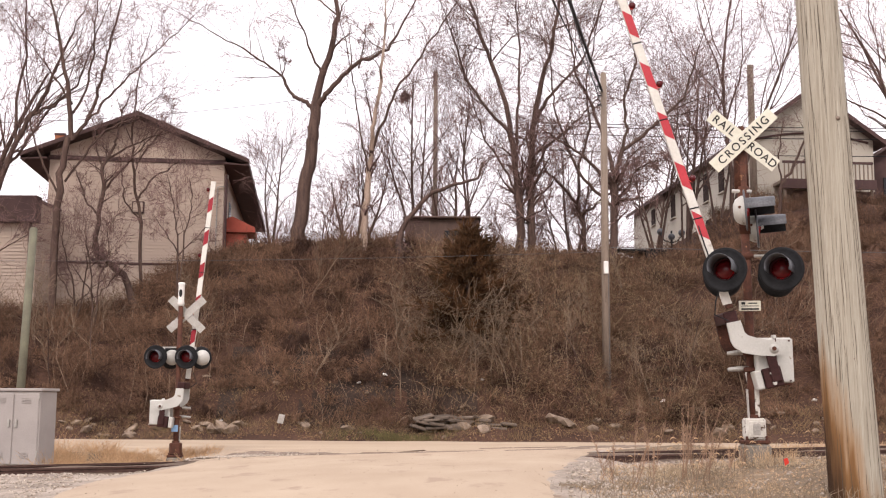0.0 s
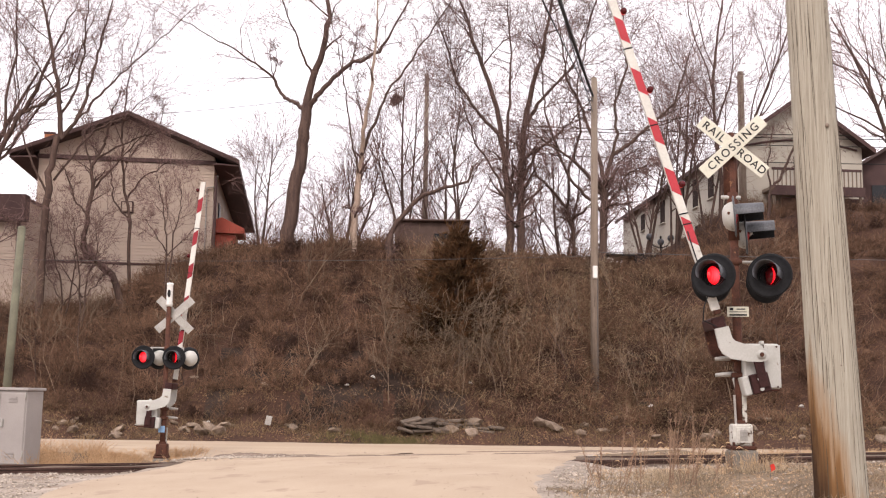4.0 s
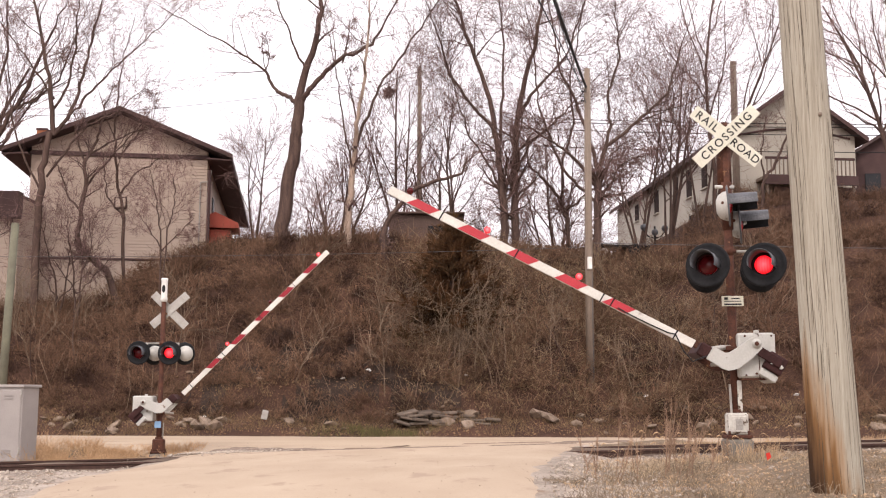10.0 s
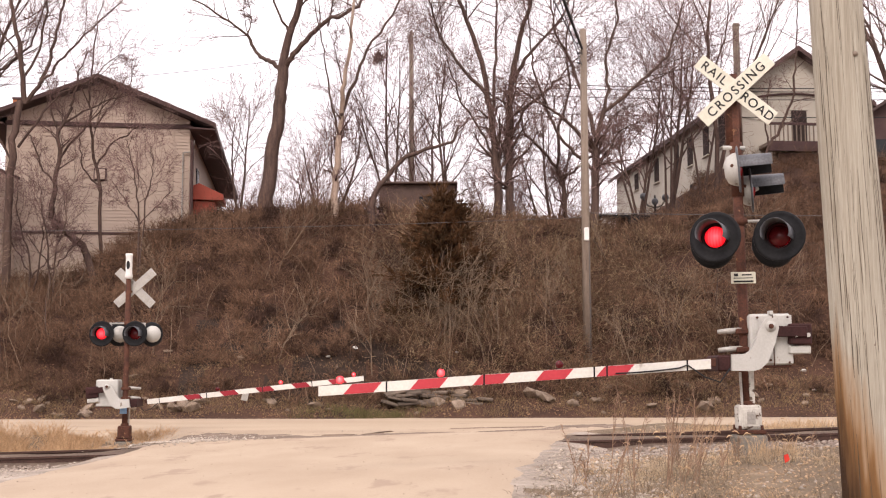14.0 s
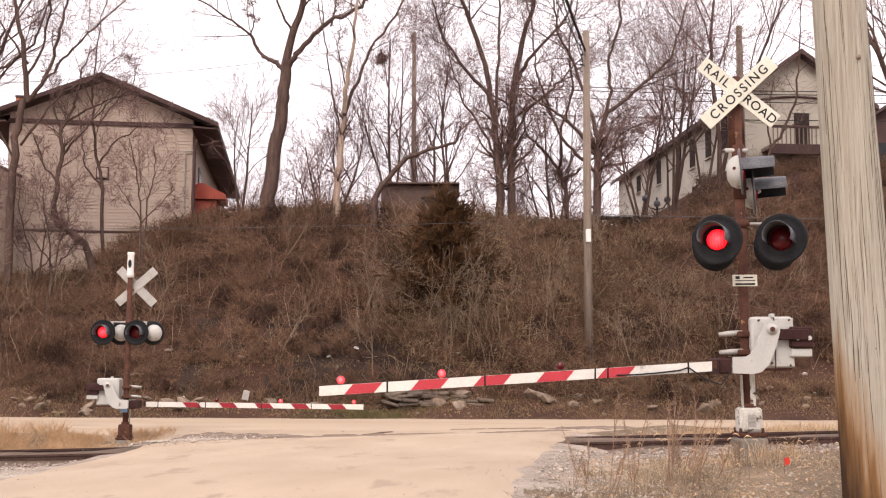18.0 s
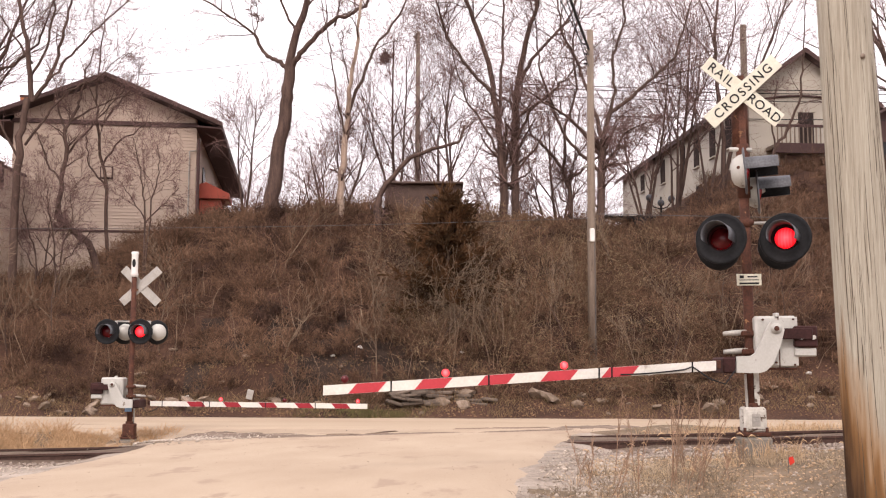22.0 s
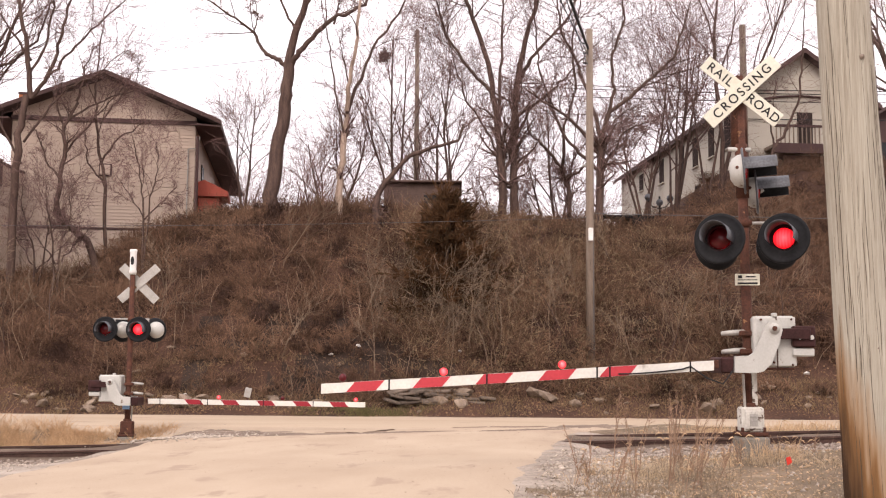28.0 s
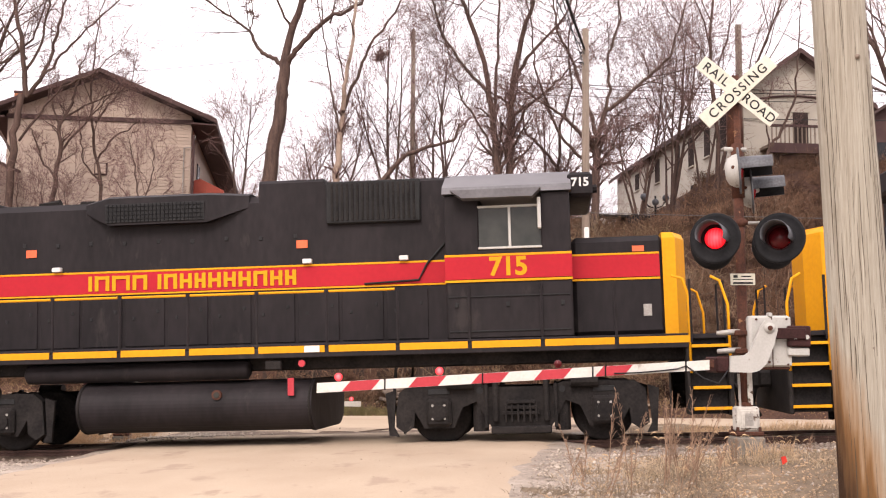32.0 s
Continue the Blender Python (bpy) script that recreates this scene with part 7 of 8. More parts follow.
    d = np.stack([rng.normal(0, 0.45, n), rng.normal(-0.2, 0.2, n), 0.8 + 1.3 * rng.random(n)], 1)
    p = np.stack([p0, p0 + d * 0.35 + rng.normal(0, 0.08, (n, 3)), p0 + d * 0.7 + rng.normal(0, 0.12, (n, 3)), p0 + d + rng.normal(0, 0.2, (n, 3))], 1)
    v, f = stems(p, (0.005 + 0.005 * rng.random(n))[:, None] * np.array([[1.3, 1.1, 0.8, 0.4]]))
    ob = mesh_of("dead_stems", v, f, PALE_TWIG)
    tagged(ob, "pale dead stems standing in the brush", "brush", kind="stuff")


def blades(rng, x, y, height, lean, width, name, mat, label, per=14, tuft=0.12):
    z = heights(x, y)
    bx, by, bz = (np.repeat(q, per) for q in (x, y, z))
    m = len(bx)
    hh = np.repeat(height, per) * (0.5 + 0.6 * rng.random(m))
    a = rng.uniform(0, 6.28, m)
    p0 = np.stack([bx + rng.normal(0, tuft, m), by + rng.normal(0, tuft, m), bz - 0.02], 1)
    d = np.stack([np.cos(a) * lean * rng.random(m), np.sin(a) * lean * rng.random(m), np.ones(m)], 1) * hh[:, None]
    p1 = p0 + d * np.array([[0.4, 0.4, 0.6]])
    p2 = p0 + d * np.array([[1.0, 1.0, 0.85]])
    far = by > 20
    r = width * (0.7 + 0.6 * rng.random(m))[:, None]
    if far.any():
        v, f = stems(np.stack([p0, p2], 1), r * np.array([[1.0, 0.3]]))
    else:
        v, f = stems(np.stack([p0, p1, p2], 1), r * np.array([[1.0, 0.8, 0.25]]))
    return tagged(mesh_of(name, v, f, mat), label, "grass", kind="stuff")


def build_grass():
    rng = np.random.default_rng(31)
    # verge left of the far signal, between track and road: low bent clumps
    n = 1500
    x, y = rng.uniform(-17, -6.6, n), rng.uniform(22.4, 27.4, n)
    ok = np.array([across(a, b) > 1.7 and noise.noise((a * 1.1, b * 0.8, 12)) > -0.25 for a, b in zip(x, y)])
    tall = np.array([0.5 + 1.1 * max(0, 0.35 + noise.noise((a * 0.8, b * 0.6, 9))) for a, b in zip(x[ok], y[ok])])
    blades(rng, x[ok], y[ok], (0.12 + 0.26 * rng.random(ok.sum())) * tall * np.where(x[ok] < -9.2, 1.5, 1.0), 1.3, 0.0055, "dry_grass", VERGE_GRASS, "golden dry grass in bent clumps beside the track", 20)
    # strip right of the road beyond the track
    n = 600
    x, y = rng.uniform(3.5, 16, n), rng.uniform(20.5, 26.5, n)
    ok = np.array([across(a, b) > 2.0 and a > road_edges(b)[1] + 0.3 for a, b in zip(x, y)])
    blades(rng, x[ok], y[ok], 0.1 + 0.2 * rng.random(ok.sum()), 0.6, 0.006, "dry_grass", DRY_GRASS, "thin dry grass between track and road", 10)
    # rough ground in front of the near signal
    n = 880
    x, y = rng.uniform(0.3, 7.5, n), 7.5 + 5.4 * rng.random(n)
    ok = np.array([a > road_edges(b)[1] + 0.25 + 0.5 * noise.noise((a * 0.8, b * 0.8, 2)) and (noise.noise((a * 0.7, b * 0.7, 7)) > -0.15) for a, b in zip(x, y)])
    blades(rng, x[ok], y[ok], 0.04 + 0.17 * rng.random(ok.sum()) ** 2, 1.5, 0.003, "dry_grass", ROUGH_GRASS, "thin flattened dry grass on the rough ground", 17, 0.16)
    sel = ok & (rng.random(n) < 0.10)
    blades(rng, x[sel], y[sel], 0.06 + 0.12 * rng.random(sel.sum()), 1.6, 0.0025, "dry_grass", DRY_GRASS, "scattered tufts of pale dry grass", 14, 0.06)
    # fluffy tan clumps round the weeds and the signal's base
    n = 42
    x = np.concatenate([rng.normal(2.4, 0.4, n), rng.normal(3.9, 0.4, n // 3), rng.normal(5.2, 0.5, n // 3)])
    y = np.concatenate([rng.normal(11.9, 0.4, n), rng.normal(12.3, 0.3, n // 3), rng.normal(11.8, 0.4, n // 3)])
    blades(rng, x, y, 0.07 + 0.15 * rng.random(len(x)), 1.7, 0.0024, "dry_grass", PALE_STRAW, "fluffy tan tufts round the weeds", 16, 0.1)
    n = 18
    x, y = rng.normal(3.72, 0.3, n), rng.uniform(12.85, 13.15, n)
    blades(rng, x, y, 0.14 + 0.2 * rng.random(n), 0.9, 0.003, "dry_grass", DRY_GRASS, "pale tufts before the concrete foundation", 13, 0.05)
    # at the foot of the bank
    n = 2100
    x, y = rng.uniform(-22, 22, n), 33.7 + 2.6 * rng.random(n) ** 0.8
    blades(rng, x, y, 0.08 + 0.24 * rng.random(n), 1.2, 0.007, "dry_grass", BANK_GRASS, "dull dry grass at the foot of the bank", 10, 0.2)
    n = 110
    x, y = rng.normal(-2.2, 0.9, n), rng.uniform(33.8, 34.6, n)
    blades(rng, x, y, 0.12 + 0.2 * rng.random(n), 0.7, 0.008, "green_weeds", GREEN_GRASS, "patch of low green weeds", 12, 0.15)


def weed(seed, x, y, height, count, label, lean=0.0):
    rng = np.random.default_rng(seed)
    z = ground(x, y)
    t = thing("dry_weed", pose(x, y, z), label, "weed", "dry weeds")
    st, tw = [], []
    for i in range(count):
        b = Vector((rng.normal(0, 0.12), rng.normal(0, 0.1), -0.03))
        w = Vector((rng.normal(lean, 0.16), rng.normal(0, 0.12), 1)).normalized()
        h = height * (0.55 + 0.55 * rng.random())
        pts = [b + w * h * f + Vector(rng.normal(0, 0.012, 3)) for f in (0, 0.3, 0.6, 0.85, 1)]
        st.append((pts, [0.006, 0.005, 0.004, 0.003, 0.002]))
        # feathery side shoots, shorter towards the tip
        for k in range(34):
            f = 0.3 + 0.7 * rng.random()
            p = b + w * h * f
            d = (w * 1.1 + Vector(rng.normal(0, 0.42, 3))).normalized() * (0.06 + 0.12 * rng.random()) * (1.3 - f)
            tw.append(([p, p + d * 0.5, p + d - Vector((0, 0, 0.1 * d.length))], [0.0016, 0.0022, 0.001]))
    for nm, q in (("stalk", st), ("seed_head", tw)):
        v, f = stems(np.array([[tuple(c) for c in a[0]] for a in q]), np.array([a[1] for a in q]))
        tagged(mesh_of(nm, v, f, WEED, t), kind="stuff")


def foxtail(seed, x, y, count):
    """Thin grass stems whose pale heads nod over."""
    rng = np.random.default_rng(seed)
    t = thing("foxtail_grass", pose(x, y, ground(x, y)), "tuft of foxtail grass with pale nodding heads", "grass", "foxtail tufts")
    st, hd = [], []
    for i in range(count):
        b = np.array([rng.normal(0, 0.22), rng.normal(0, 0.18), -0.03])
        h, a = 0.2 + 0.3 * rng.random(), rng.uniform(-0.9, 0.9) + (math.pi if rng.random() < 0.35 else 0)
        o = np.array([math.cos(a), math.sin(a), 0])
        tip = b + np.array([0, 0, h]) + o * 0.06
        st.append([b, b + np.array([0, 0, 0.5 * h]) + o * 0.01, b + np.array([0, 0, 0.85 * h]) + o * 0.03, tip])
        hd.append([tip, tip + o * 0.025 + np.array([0, 0, 0.012]), tip + o * 0.05 + np.array([0, 0, 0.004]), tip + o * 0.07 - np.array([0, 0, 0.018])])
    v, f = stems(np.array(st), np.tile(np.array([[0.0024, 0.002, 0.0016, 0.0014]]), (count, 1)))
    tagged(mesh_of("stalk", v, f, ROUGH_GRASS, t, "thin dull stems"), kind="stuff")
    v, f = stems(np.array(hd), np.tile(np.array([[0.002, 0.0065, 0.006, 0.0015]]), (count, 1)), 5)
    tagged(mesh_of("seed_head", v, f, DRY_GRASS, t, "pale nodding heads"), kind="stuff")


def build_weeds():
    for i, (x, y, h, c, lean) in enumerate(((1.9, 11.6, 0.85, 3, 0.0), (1.62, 11.9, 0.7, 2, 0.0), (2.42, 11.4, 1.0, 7, 0.22), (2.3, 10.9, 0.8, 5, 0.25), (1.75, 10.4, 0.6, 3, 0.1), (1.35, 11.3, 0.5, 2, 0.0), (2.6, 11.8, 0.6, 4, 0.1), (2.9, 11.8, 0.4, 2, 0.0), (4.6, 13.2, 0.45, 2, 0.0), (3.3, 12.6, 0.35, 2, 0.0))):
        weed(100 + i, x * 0.97, y * 0.97, h * 1.05, c, "dry tan weed with feathery seed heads", lean)
    for i, (x, y, c) in enumerate(((2.5, 11.6, 12), (2.9, 11.3, 8), (2.2, 10.4, 9), (3.3, 12.3, 7), (4.2, 12.7, 7), (4.7, 12.2, 9), (1.7, 11.2, 7), (3.7, 11.0, 5))):
        foxtail(140 + i, x, y, c)


def stone_mesh(name, rng, mat, flat=0.6):
    bm = bmesh.new()
    bmesh.ops.create_icosphere(bm, subdivisions=1, radius=0.5)
    for v in bm.verts:
        v.co *= 0.75 + 0.5 * rng.random()
        v.co.z *= flat
    me = bpy.data.meshes.new(name)
    bm.to_mesh(me)
    bm.free()
    me.materials.append(mat)
    return me


def scatter_stones(name, rng, x, y, size, mat, label, lift=0.0):
    """Small loose stones as one sheet of real lumps."""
    base = np.array([(1, 0, 0), (-1, 0, 0), (0, 1, 0), (0, -1, 0), (0, 0, 0.7), (0, 0, -0.7)], float)
    tri = np.array([(0, 2, 4), (2, 1, 4), (1, 3, 4), (3, 0, 4), (2, 0, 5), (1, 2, 5), (3, 1, 5), (0, 3, 5)])
    n = len(x)
    z = heights(x, y) + lift
    a = rng.uniform(0, 6.28, n)
    c, s = np.cos(a)[:, None], np.sin(a)[:, None]
    b = base[None] * (0.6 + 0.7 * rng.random((n, 6, 3)))
    v = np.stack([b[:, :, 0] * c - b[:, :, 1] * s, b[:, :, 0] * s + b[:, :, 1] * c, b[:, :, 2]], 2) * size[:, None, None]
    v += np.stack([x, y, z + size * 0.25], 1)[:, None, :]
    f = (np.arange(n) * 6)[:, None, None] + tri[None]
    return tagged(mesh_of(name, v.reshape(-1, 3), f.reshape(-1, 3), mat), label, "gravel", kind="stuff")


def build_stones():
    rng = np.random.default_rng(41)
    n = 15000
    s, c = rng.uniform(-14, 14, n), np.concatenate([rng.uniform(-4.2, -0.9, n * 2 // 3), rng.uniform(0.95, 2.4, n - n * 2 // 3)])
    x = np.cos(SKEW) * s + np.sin(SKEW) * c
    y = TRACK_Y - np.sin(SKEW) * s + np.cos(SKEW) * c
    ok = np.array([on_road(a, b) < 0.15 for a, b in zip(x, y)])
    x, y = x[ok], y[ok]
    scatter_stones("ballast_stones", rng, x, y, 0.022 + 0.03 * rng.random(len(x)), STONE, "pale broken ballast stones along the track")
    n = 26000
    x, y = rng.uniform(-9, 8, n), rng.uniform(4.8, 18, n)
    ok = np.array([(0.02 < on_road(a, b) < 0.75) or (a > road_edges(b)[1] and rng.random() < (0.9 if a < road_edges(b)[1] + 1.3 else 0.75 if b > 13.5 else 0.14)) or (a < road_edges(b)[0] and rng.random() < 0.5) for a, b in zip(x, y)])
    x, y = x[ok], y[ok]
    scatter_stones("loose_gravel", rng, x, y, 0.010 + 0.026 * rng.random(len(x)) ** 2, PALE_GRAVEL, "loose gravel along the road's edges")
    n = 2600
    x, y = rng.normal(-5.7, 0.75, n), rng.normal(24.0, 1.0, n)
    scatter_stones("loose_gravel", rng, x, y, 0.012 + 0.03 * rng.random(n) ** 2, PALE_GRAVEL, "loose gravel heaped beside the far signal", 0.03)
    n = 5000
    x, y = rng.uniform(-6.0, 3.0, n), 4.0 + 23.0 * rng.random(n)
    ok = np.array([on_road(a, b) > 0.6 and rng.random() < 0.25 + 0.75 * (1 - min(1, 1.2 * min(a - road_edges(b)[0], road_edges(b)[1] - a))) + 0.5 * noise.noise((a * 0.7, b * 0.4, 17)) for a, b in zip(x, y)])
    scatter_stones("road_grit", rng, x[ok], y[ok], 0.003 + 0.008 * rng.random(ok.sum()) ** 3, ROAD_GRIT, "fine grit and crumbs lying on the road", 0.03)
    n = 7000
    x, y = rng.uniform(-18, 18, n), 33.5 + 3.2 * rng.random(n) ** 0.8
    scatter_stones("leaf_debris", rng, x, y, 0.018 + 0.035 * rng.random(n) ** 2, LEAF, "dead leaves and small debris at the foot of the bank")
    n = 9000
    x, y = rng.uniform(1.0, 7.5, n), rng.uniform(8.0, 14.0, n)
    ok = np.array([a > road_edges(b)[1] + 0.5 for a, b in zip(x, y)])
    scatter_stones("straw_debris", rng, x[ok], y[ok], 0.006 + 0.016 * rng.random(ok.sum()) ** 2, STRAW, "broken straw and leaves on the rough ground")
    for i in range(9):
        x, y = rng.uniform(-12, 12), rng.uniform(34.2, 36.8)
        sp = part("paper_scrap", Shape().add([(-0.09, -0.05, 0), (0.08, -0.07, 0.02), (0.1, 0.05, 0.03), (0.0, 0.07, 0.07), (-0.1, 0.05, 0.02), (0, 0, 0.09)], [(0, 1, 5), (1, 2, 5), (2, 3, 5), (3, 4, 5), (4, 0, 5), (0, 4, 3, 2, 1)]), WHITE_PAINT, m=pose(x, y, ground(x, y) + 0.05, rng.normal(0, 20), rng.normal(0, 20), rng.uniform(0, 360)))
        tagged(sp, "crumpled white scrap of paper lying on the bank", "litter", "litter on the bank")
    # rocks at the foot of the bank
    meshes = [stone_mesh("rock", rng, ROCK, fl) for fl in (0.5, 0.7, 0.4, 0.6)]
    for i in range(115):
        x, y = (rng.uniform(-17, 17) if i < 95 else rng.uniform(-17, -5)), 34.3 + abs(rng.normal(0, 0.8))
        sz = 0.16 + 0.38 * rng.random() ** 2
        ob = new("rock", meshes[i % 4])
        ob.matrix_basis = pose(x, y, ground(x, y) + sz * 0.12, rng.normal(0, 16), rng.normal(0, 16), rng.uniform(0, 360)) @ Matrix.Diagonal((sz * 1.3, sz, sz, 1))
        tagged(ob, "grey-brown rock lying at the foot of the bank", "rock", "rocks along the bank")
    for x, y, sz, tilt in ((-7.9, 34.6, 0.7, -30), (-8.2, 34.4, 0.5, 20), (-7.6, 34.3, 0.5, 40), (2.9, 35.0, 0.6, 25), (3.3, 34.7, 0.7, -10), (-0.9, 35.2, 0.6, 8)):
        ob = new("rock", meshes[0])
        ob.matrix_basis = pose(x, y, ground(x, y) + sz * 0.15, 20, tilt, 30 * x) @ Matrix.Diagonal((sz * 1.2, sz, sz * 0.8, 1))
        tagged(ob, "large pale rock leaning on the bank", "rock", "rocks along the bank")
    # remains of a dry stone wall
    wall = thing("dry_stone_wall", pose(-0.1, 34.75, ground(-0.1, 34.75)), "crumbled dry stone wall of dark flat slabs", "stone wall")
    slab = [Shape().box(0, 0, 0, 0.5, 0.4, 0.11, 0.03), Shape().box(0, 0, 0, 0.66, 0.36, 0.08, 0.02)]
    data = [part("slab", q, SLAB, wall).data for q in slab]
    for q in [o for o in wall.children]:
        bpy.data.objects.remove(q)
    for row in range(4):
        for i in range(6 - row // 2):
            ob = new("slab", data[(i + row) % 2])
            ob.parent = wall
            ob.matrix_basis = pose(-1.5 + 0.55 * i + 0.25 * (row % 2) + rng.normal(0, 0.12), 0.1 * row + rng.normal(0, 0.06), 0.03 + 0.11 * row, rng.normal(0, 5), rng.normal(0, 7), rng.normal(0, 16))
    # old steps up the bank
    st = thing("stone_steps", pose(6.85, 36.2, ground(6.85, 36.2)), "old half-buried stone steps climbing the bank", "steps")
    for i in range(7):
        y = 36.2 + 0.34 * i
        part("step", Shape().box(0.05 * math.sin(i * 2.2), 0.34 * i, ground(6.85, y) - ground(6.85, 36.2) - 0.01, 1.1, 0.34, 0.14, 0.02), DARK_STEP, st, "worn stone step")
    # pale post stump and marker flag
    x, y = -6.05, 34.2
    sp = thing("sign_stump", pose(x, y, ground(x, y), 0, 12), "small bent pale metal sign stump", "sign")
    part("plate", Shape().box(0, 0, 0.34, 0.2, 0.03, 0.3, 0.01), SIGN_GREY, sp, "bent pale plate")
    part("stake", Shape().tube([(0, 0.03, -0.1), (0, 0.03, 0.5)], 0.02, 6), RUST, sp)
    x, y = 3.56, 11.55
    fl = thing("marker_flag", pose(x, y, ground(x, y)), "small red marker flag on a wire", "flag")
    part("flag", Shape().plate([(0, 0.17), (0.045, 0.185), (0.065, 0.125), (0.015, 0.09)], -0.003, 0.003), FLAG, fl, "red flag")
    part("wire_stake", Shape().tube([(0, 0, -0.05), (0.0, 0, 0.2)], 0.003, 5), WIRE, fl)


def drape(outline, lift):
    """A thin sheet laid on the ground inside an outline."""
    cx, cy = sum(p[0] for p in outline) / len(outline), sum(p[1] for p in outline) / len(outline)
    n = len(outline)
    vs = [(cx, cy, ground(cx, cy) + lift)]
    rings = (0.2, 0.4, 0.6, 0.8, 1.0)
    for f in rings:
        for x, y in outline:
            a, b = mixed(cx, x, f), mixed(cy, y, f)
            vs.append((a, b, ground(a, b) + (lift if f < 1 else lift - 0.03)))
    fs = [(0, 1 + i, 1 + (i + 1) % n) for i in range(n)]
    for r in range(len(rings) - 1):
        fs += [(1 + r * n + i, 1 + (r + 1) * n + i, 1 + (r + 1) * n + (i + 1) % n, 1 + r * n + (i + 1) % n) for i in range(n)]
    return Shape().add(vs, fs)


def build_road_marks():
    """Dark patches and cracks in the worn road."""
    rng = np.random.default_rng(5)
    for cx, cy, rx, ry, turn in ((-4.7, 25.0, 1.25, 1.2, -12), (-3.9, 24.2, 1.0, 0.8, 10), (-5.5, 26.0, 0.8, 0.7, -10), (-2.6, 23.6, 1.3, 0.45, -6), (-0.9, 23.8, 0.9, 0.35, 4), (1.9, 23.4, 0.9, 0.4, 10), (3.2, 24.4, 0.9, 0.6, -15)):
        o = []
        for k in range(40):
            a = 2 * math.pi * k / 40
            r = 1 + 0.7 * noise.noise((math.cos(a) * 2.4, math.sin(a) * 2.4, cx)) + 0.2 * rng.normal()
            x, y = rx * r * math.cos(a), ry * r * math.sin(a)
            c, s = math.cos(radians(turn)), math.sin(radians(turn))
            o.append((cx + c * x - s * y, cy + s * x + c * y))
        tagged(part("road_patch", drape(o, 0.047), STAIN, smooth=True), "dark worn patch in the pale road", "road patch", "road patches", "structure")
    for pts in (((-1.75, 23.9), (-1.5, 24.4), (-1.35, 24.9), (-1.0, 25.2)), ((0.2, 25.6), (0.7, 25.3), (1.1, 25.4)), ((-1.6, 24.2), (-1.2, 24.35)), ((1.0, 25.35), (1.6, 24.9), (2.4, 24.7)), ((-2.6, 24.6), (-2.0, 24.3), (-1.7, 23.9))):
        o = []
        for sg in (1, -1):
            for x, y in (pts if sg > 0 else pts[::-1]):
                o.append((x + 0.02 * rng.normal() + 0.012 * sg, y + sg * (0.06 + 0.06 * rng.random())))
        tagged(part("road_crack", drape(o, 0.052), ROAD_CRACK), "dark branching crack in the road", "road crack", "road cracks", "structure")


def build_crest_things():
    # heap of dark brushwood on the crest, and a dark low trailer behind the pole
    rng = np.random.default_rng(9)
    x, y = 4.75, 47.5
    hp = thing("log_pile", pose(x, y, ground(x, y)), "dark pile of logs on the crest", "log pile")
    for i in range(16):
        lx, lz = -0.9 + 0.36 * (i % 6) + 0.16 * (i // 6), 0.15 + 0.24 * (i // 6)
        part("log", Shape().tube([(lx + rng.normal(0, 0.05), -0.7, lz), (lx + rng.normal(0, 0.08), 0.8, lz + rng.normal(0, 0.04))], 0.13 + 0.05 * rng.random(), 9), BARK, hp, "dark log")
    x, y = 7.6, 46.0
    tr = thing("flat_trailer", pose(x, y, ground(x, y) + 0.35, 0, 0, 8), "low dark flat trailer parked on the crest", "trailer")
    part("deck", Shape().box(0, 0, 0.35, 2.2, 1.4, 0.12, 0.02), BLACK, tr, "dark deck")
    part("wheel", Shape().tube([(0.4, -0.78, 0.2), (0.4, -0.62, 0.2)], 0.26, 14), BLACK, tr, "dark wheel")
    part("wheel", Shape().tube([(0.4, 0.62, 0.2), (0.4, 0.78, 0.2)], 0.26, 14), BLACK, tr, "dark wheel")
    part("tow_bar", Shape().box(-1.5, 0, 0.3, 0.9, 0.1, 0.08, 0.01), BLACK, tr)
    part("white_bag", Shape().box(-0.9, -0.5, 0.1, 0.3, 0.3, 0.3, 0.08), WHITE_PAINT, tr, "small white bag")


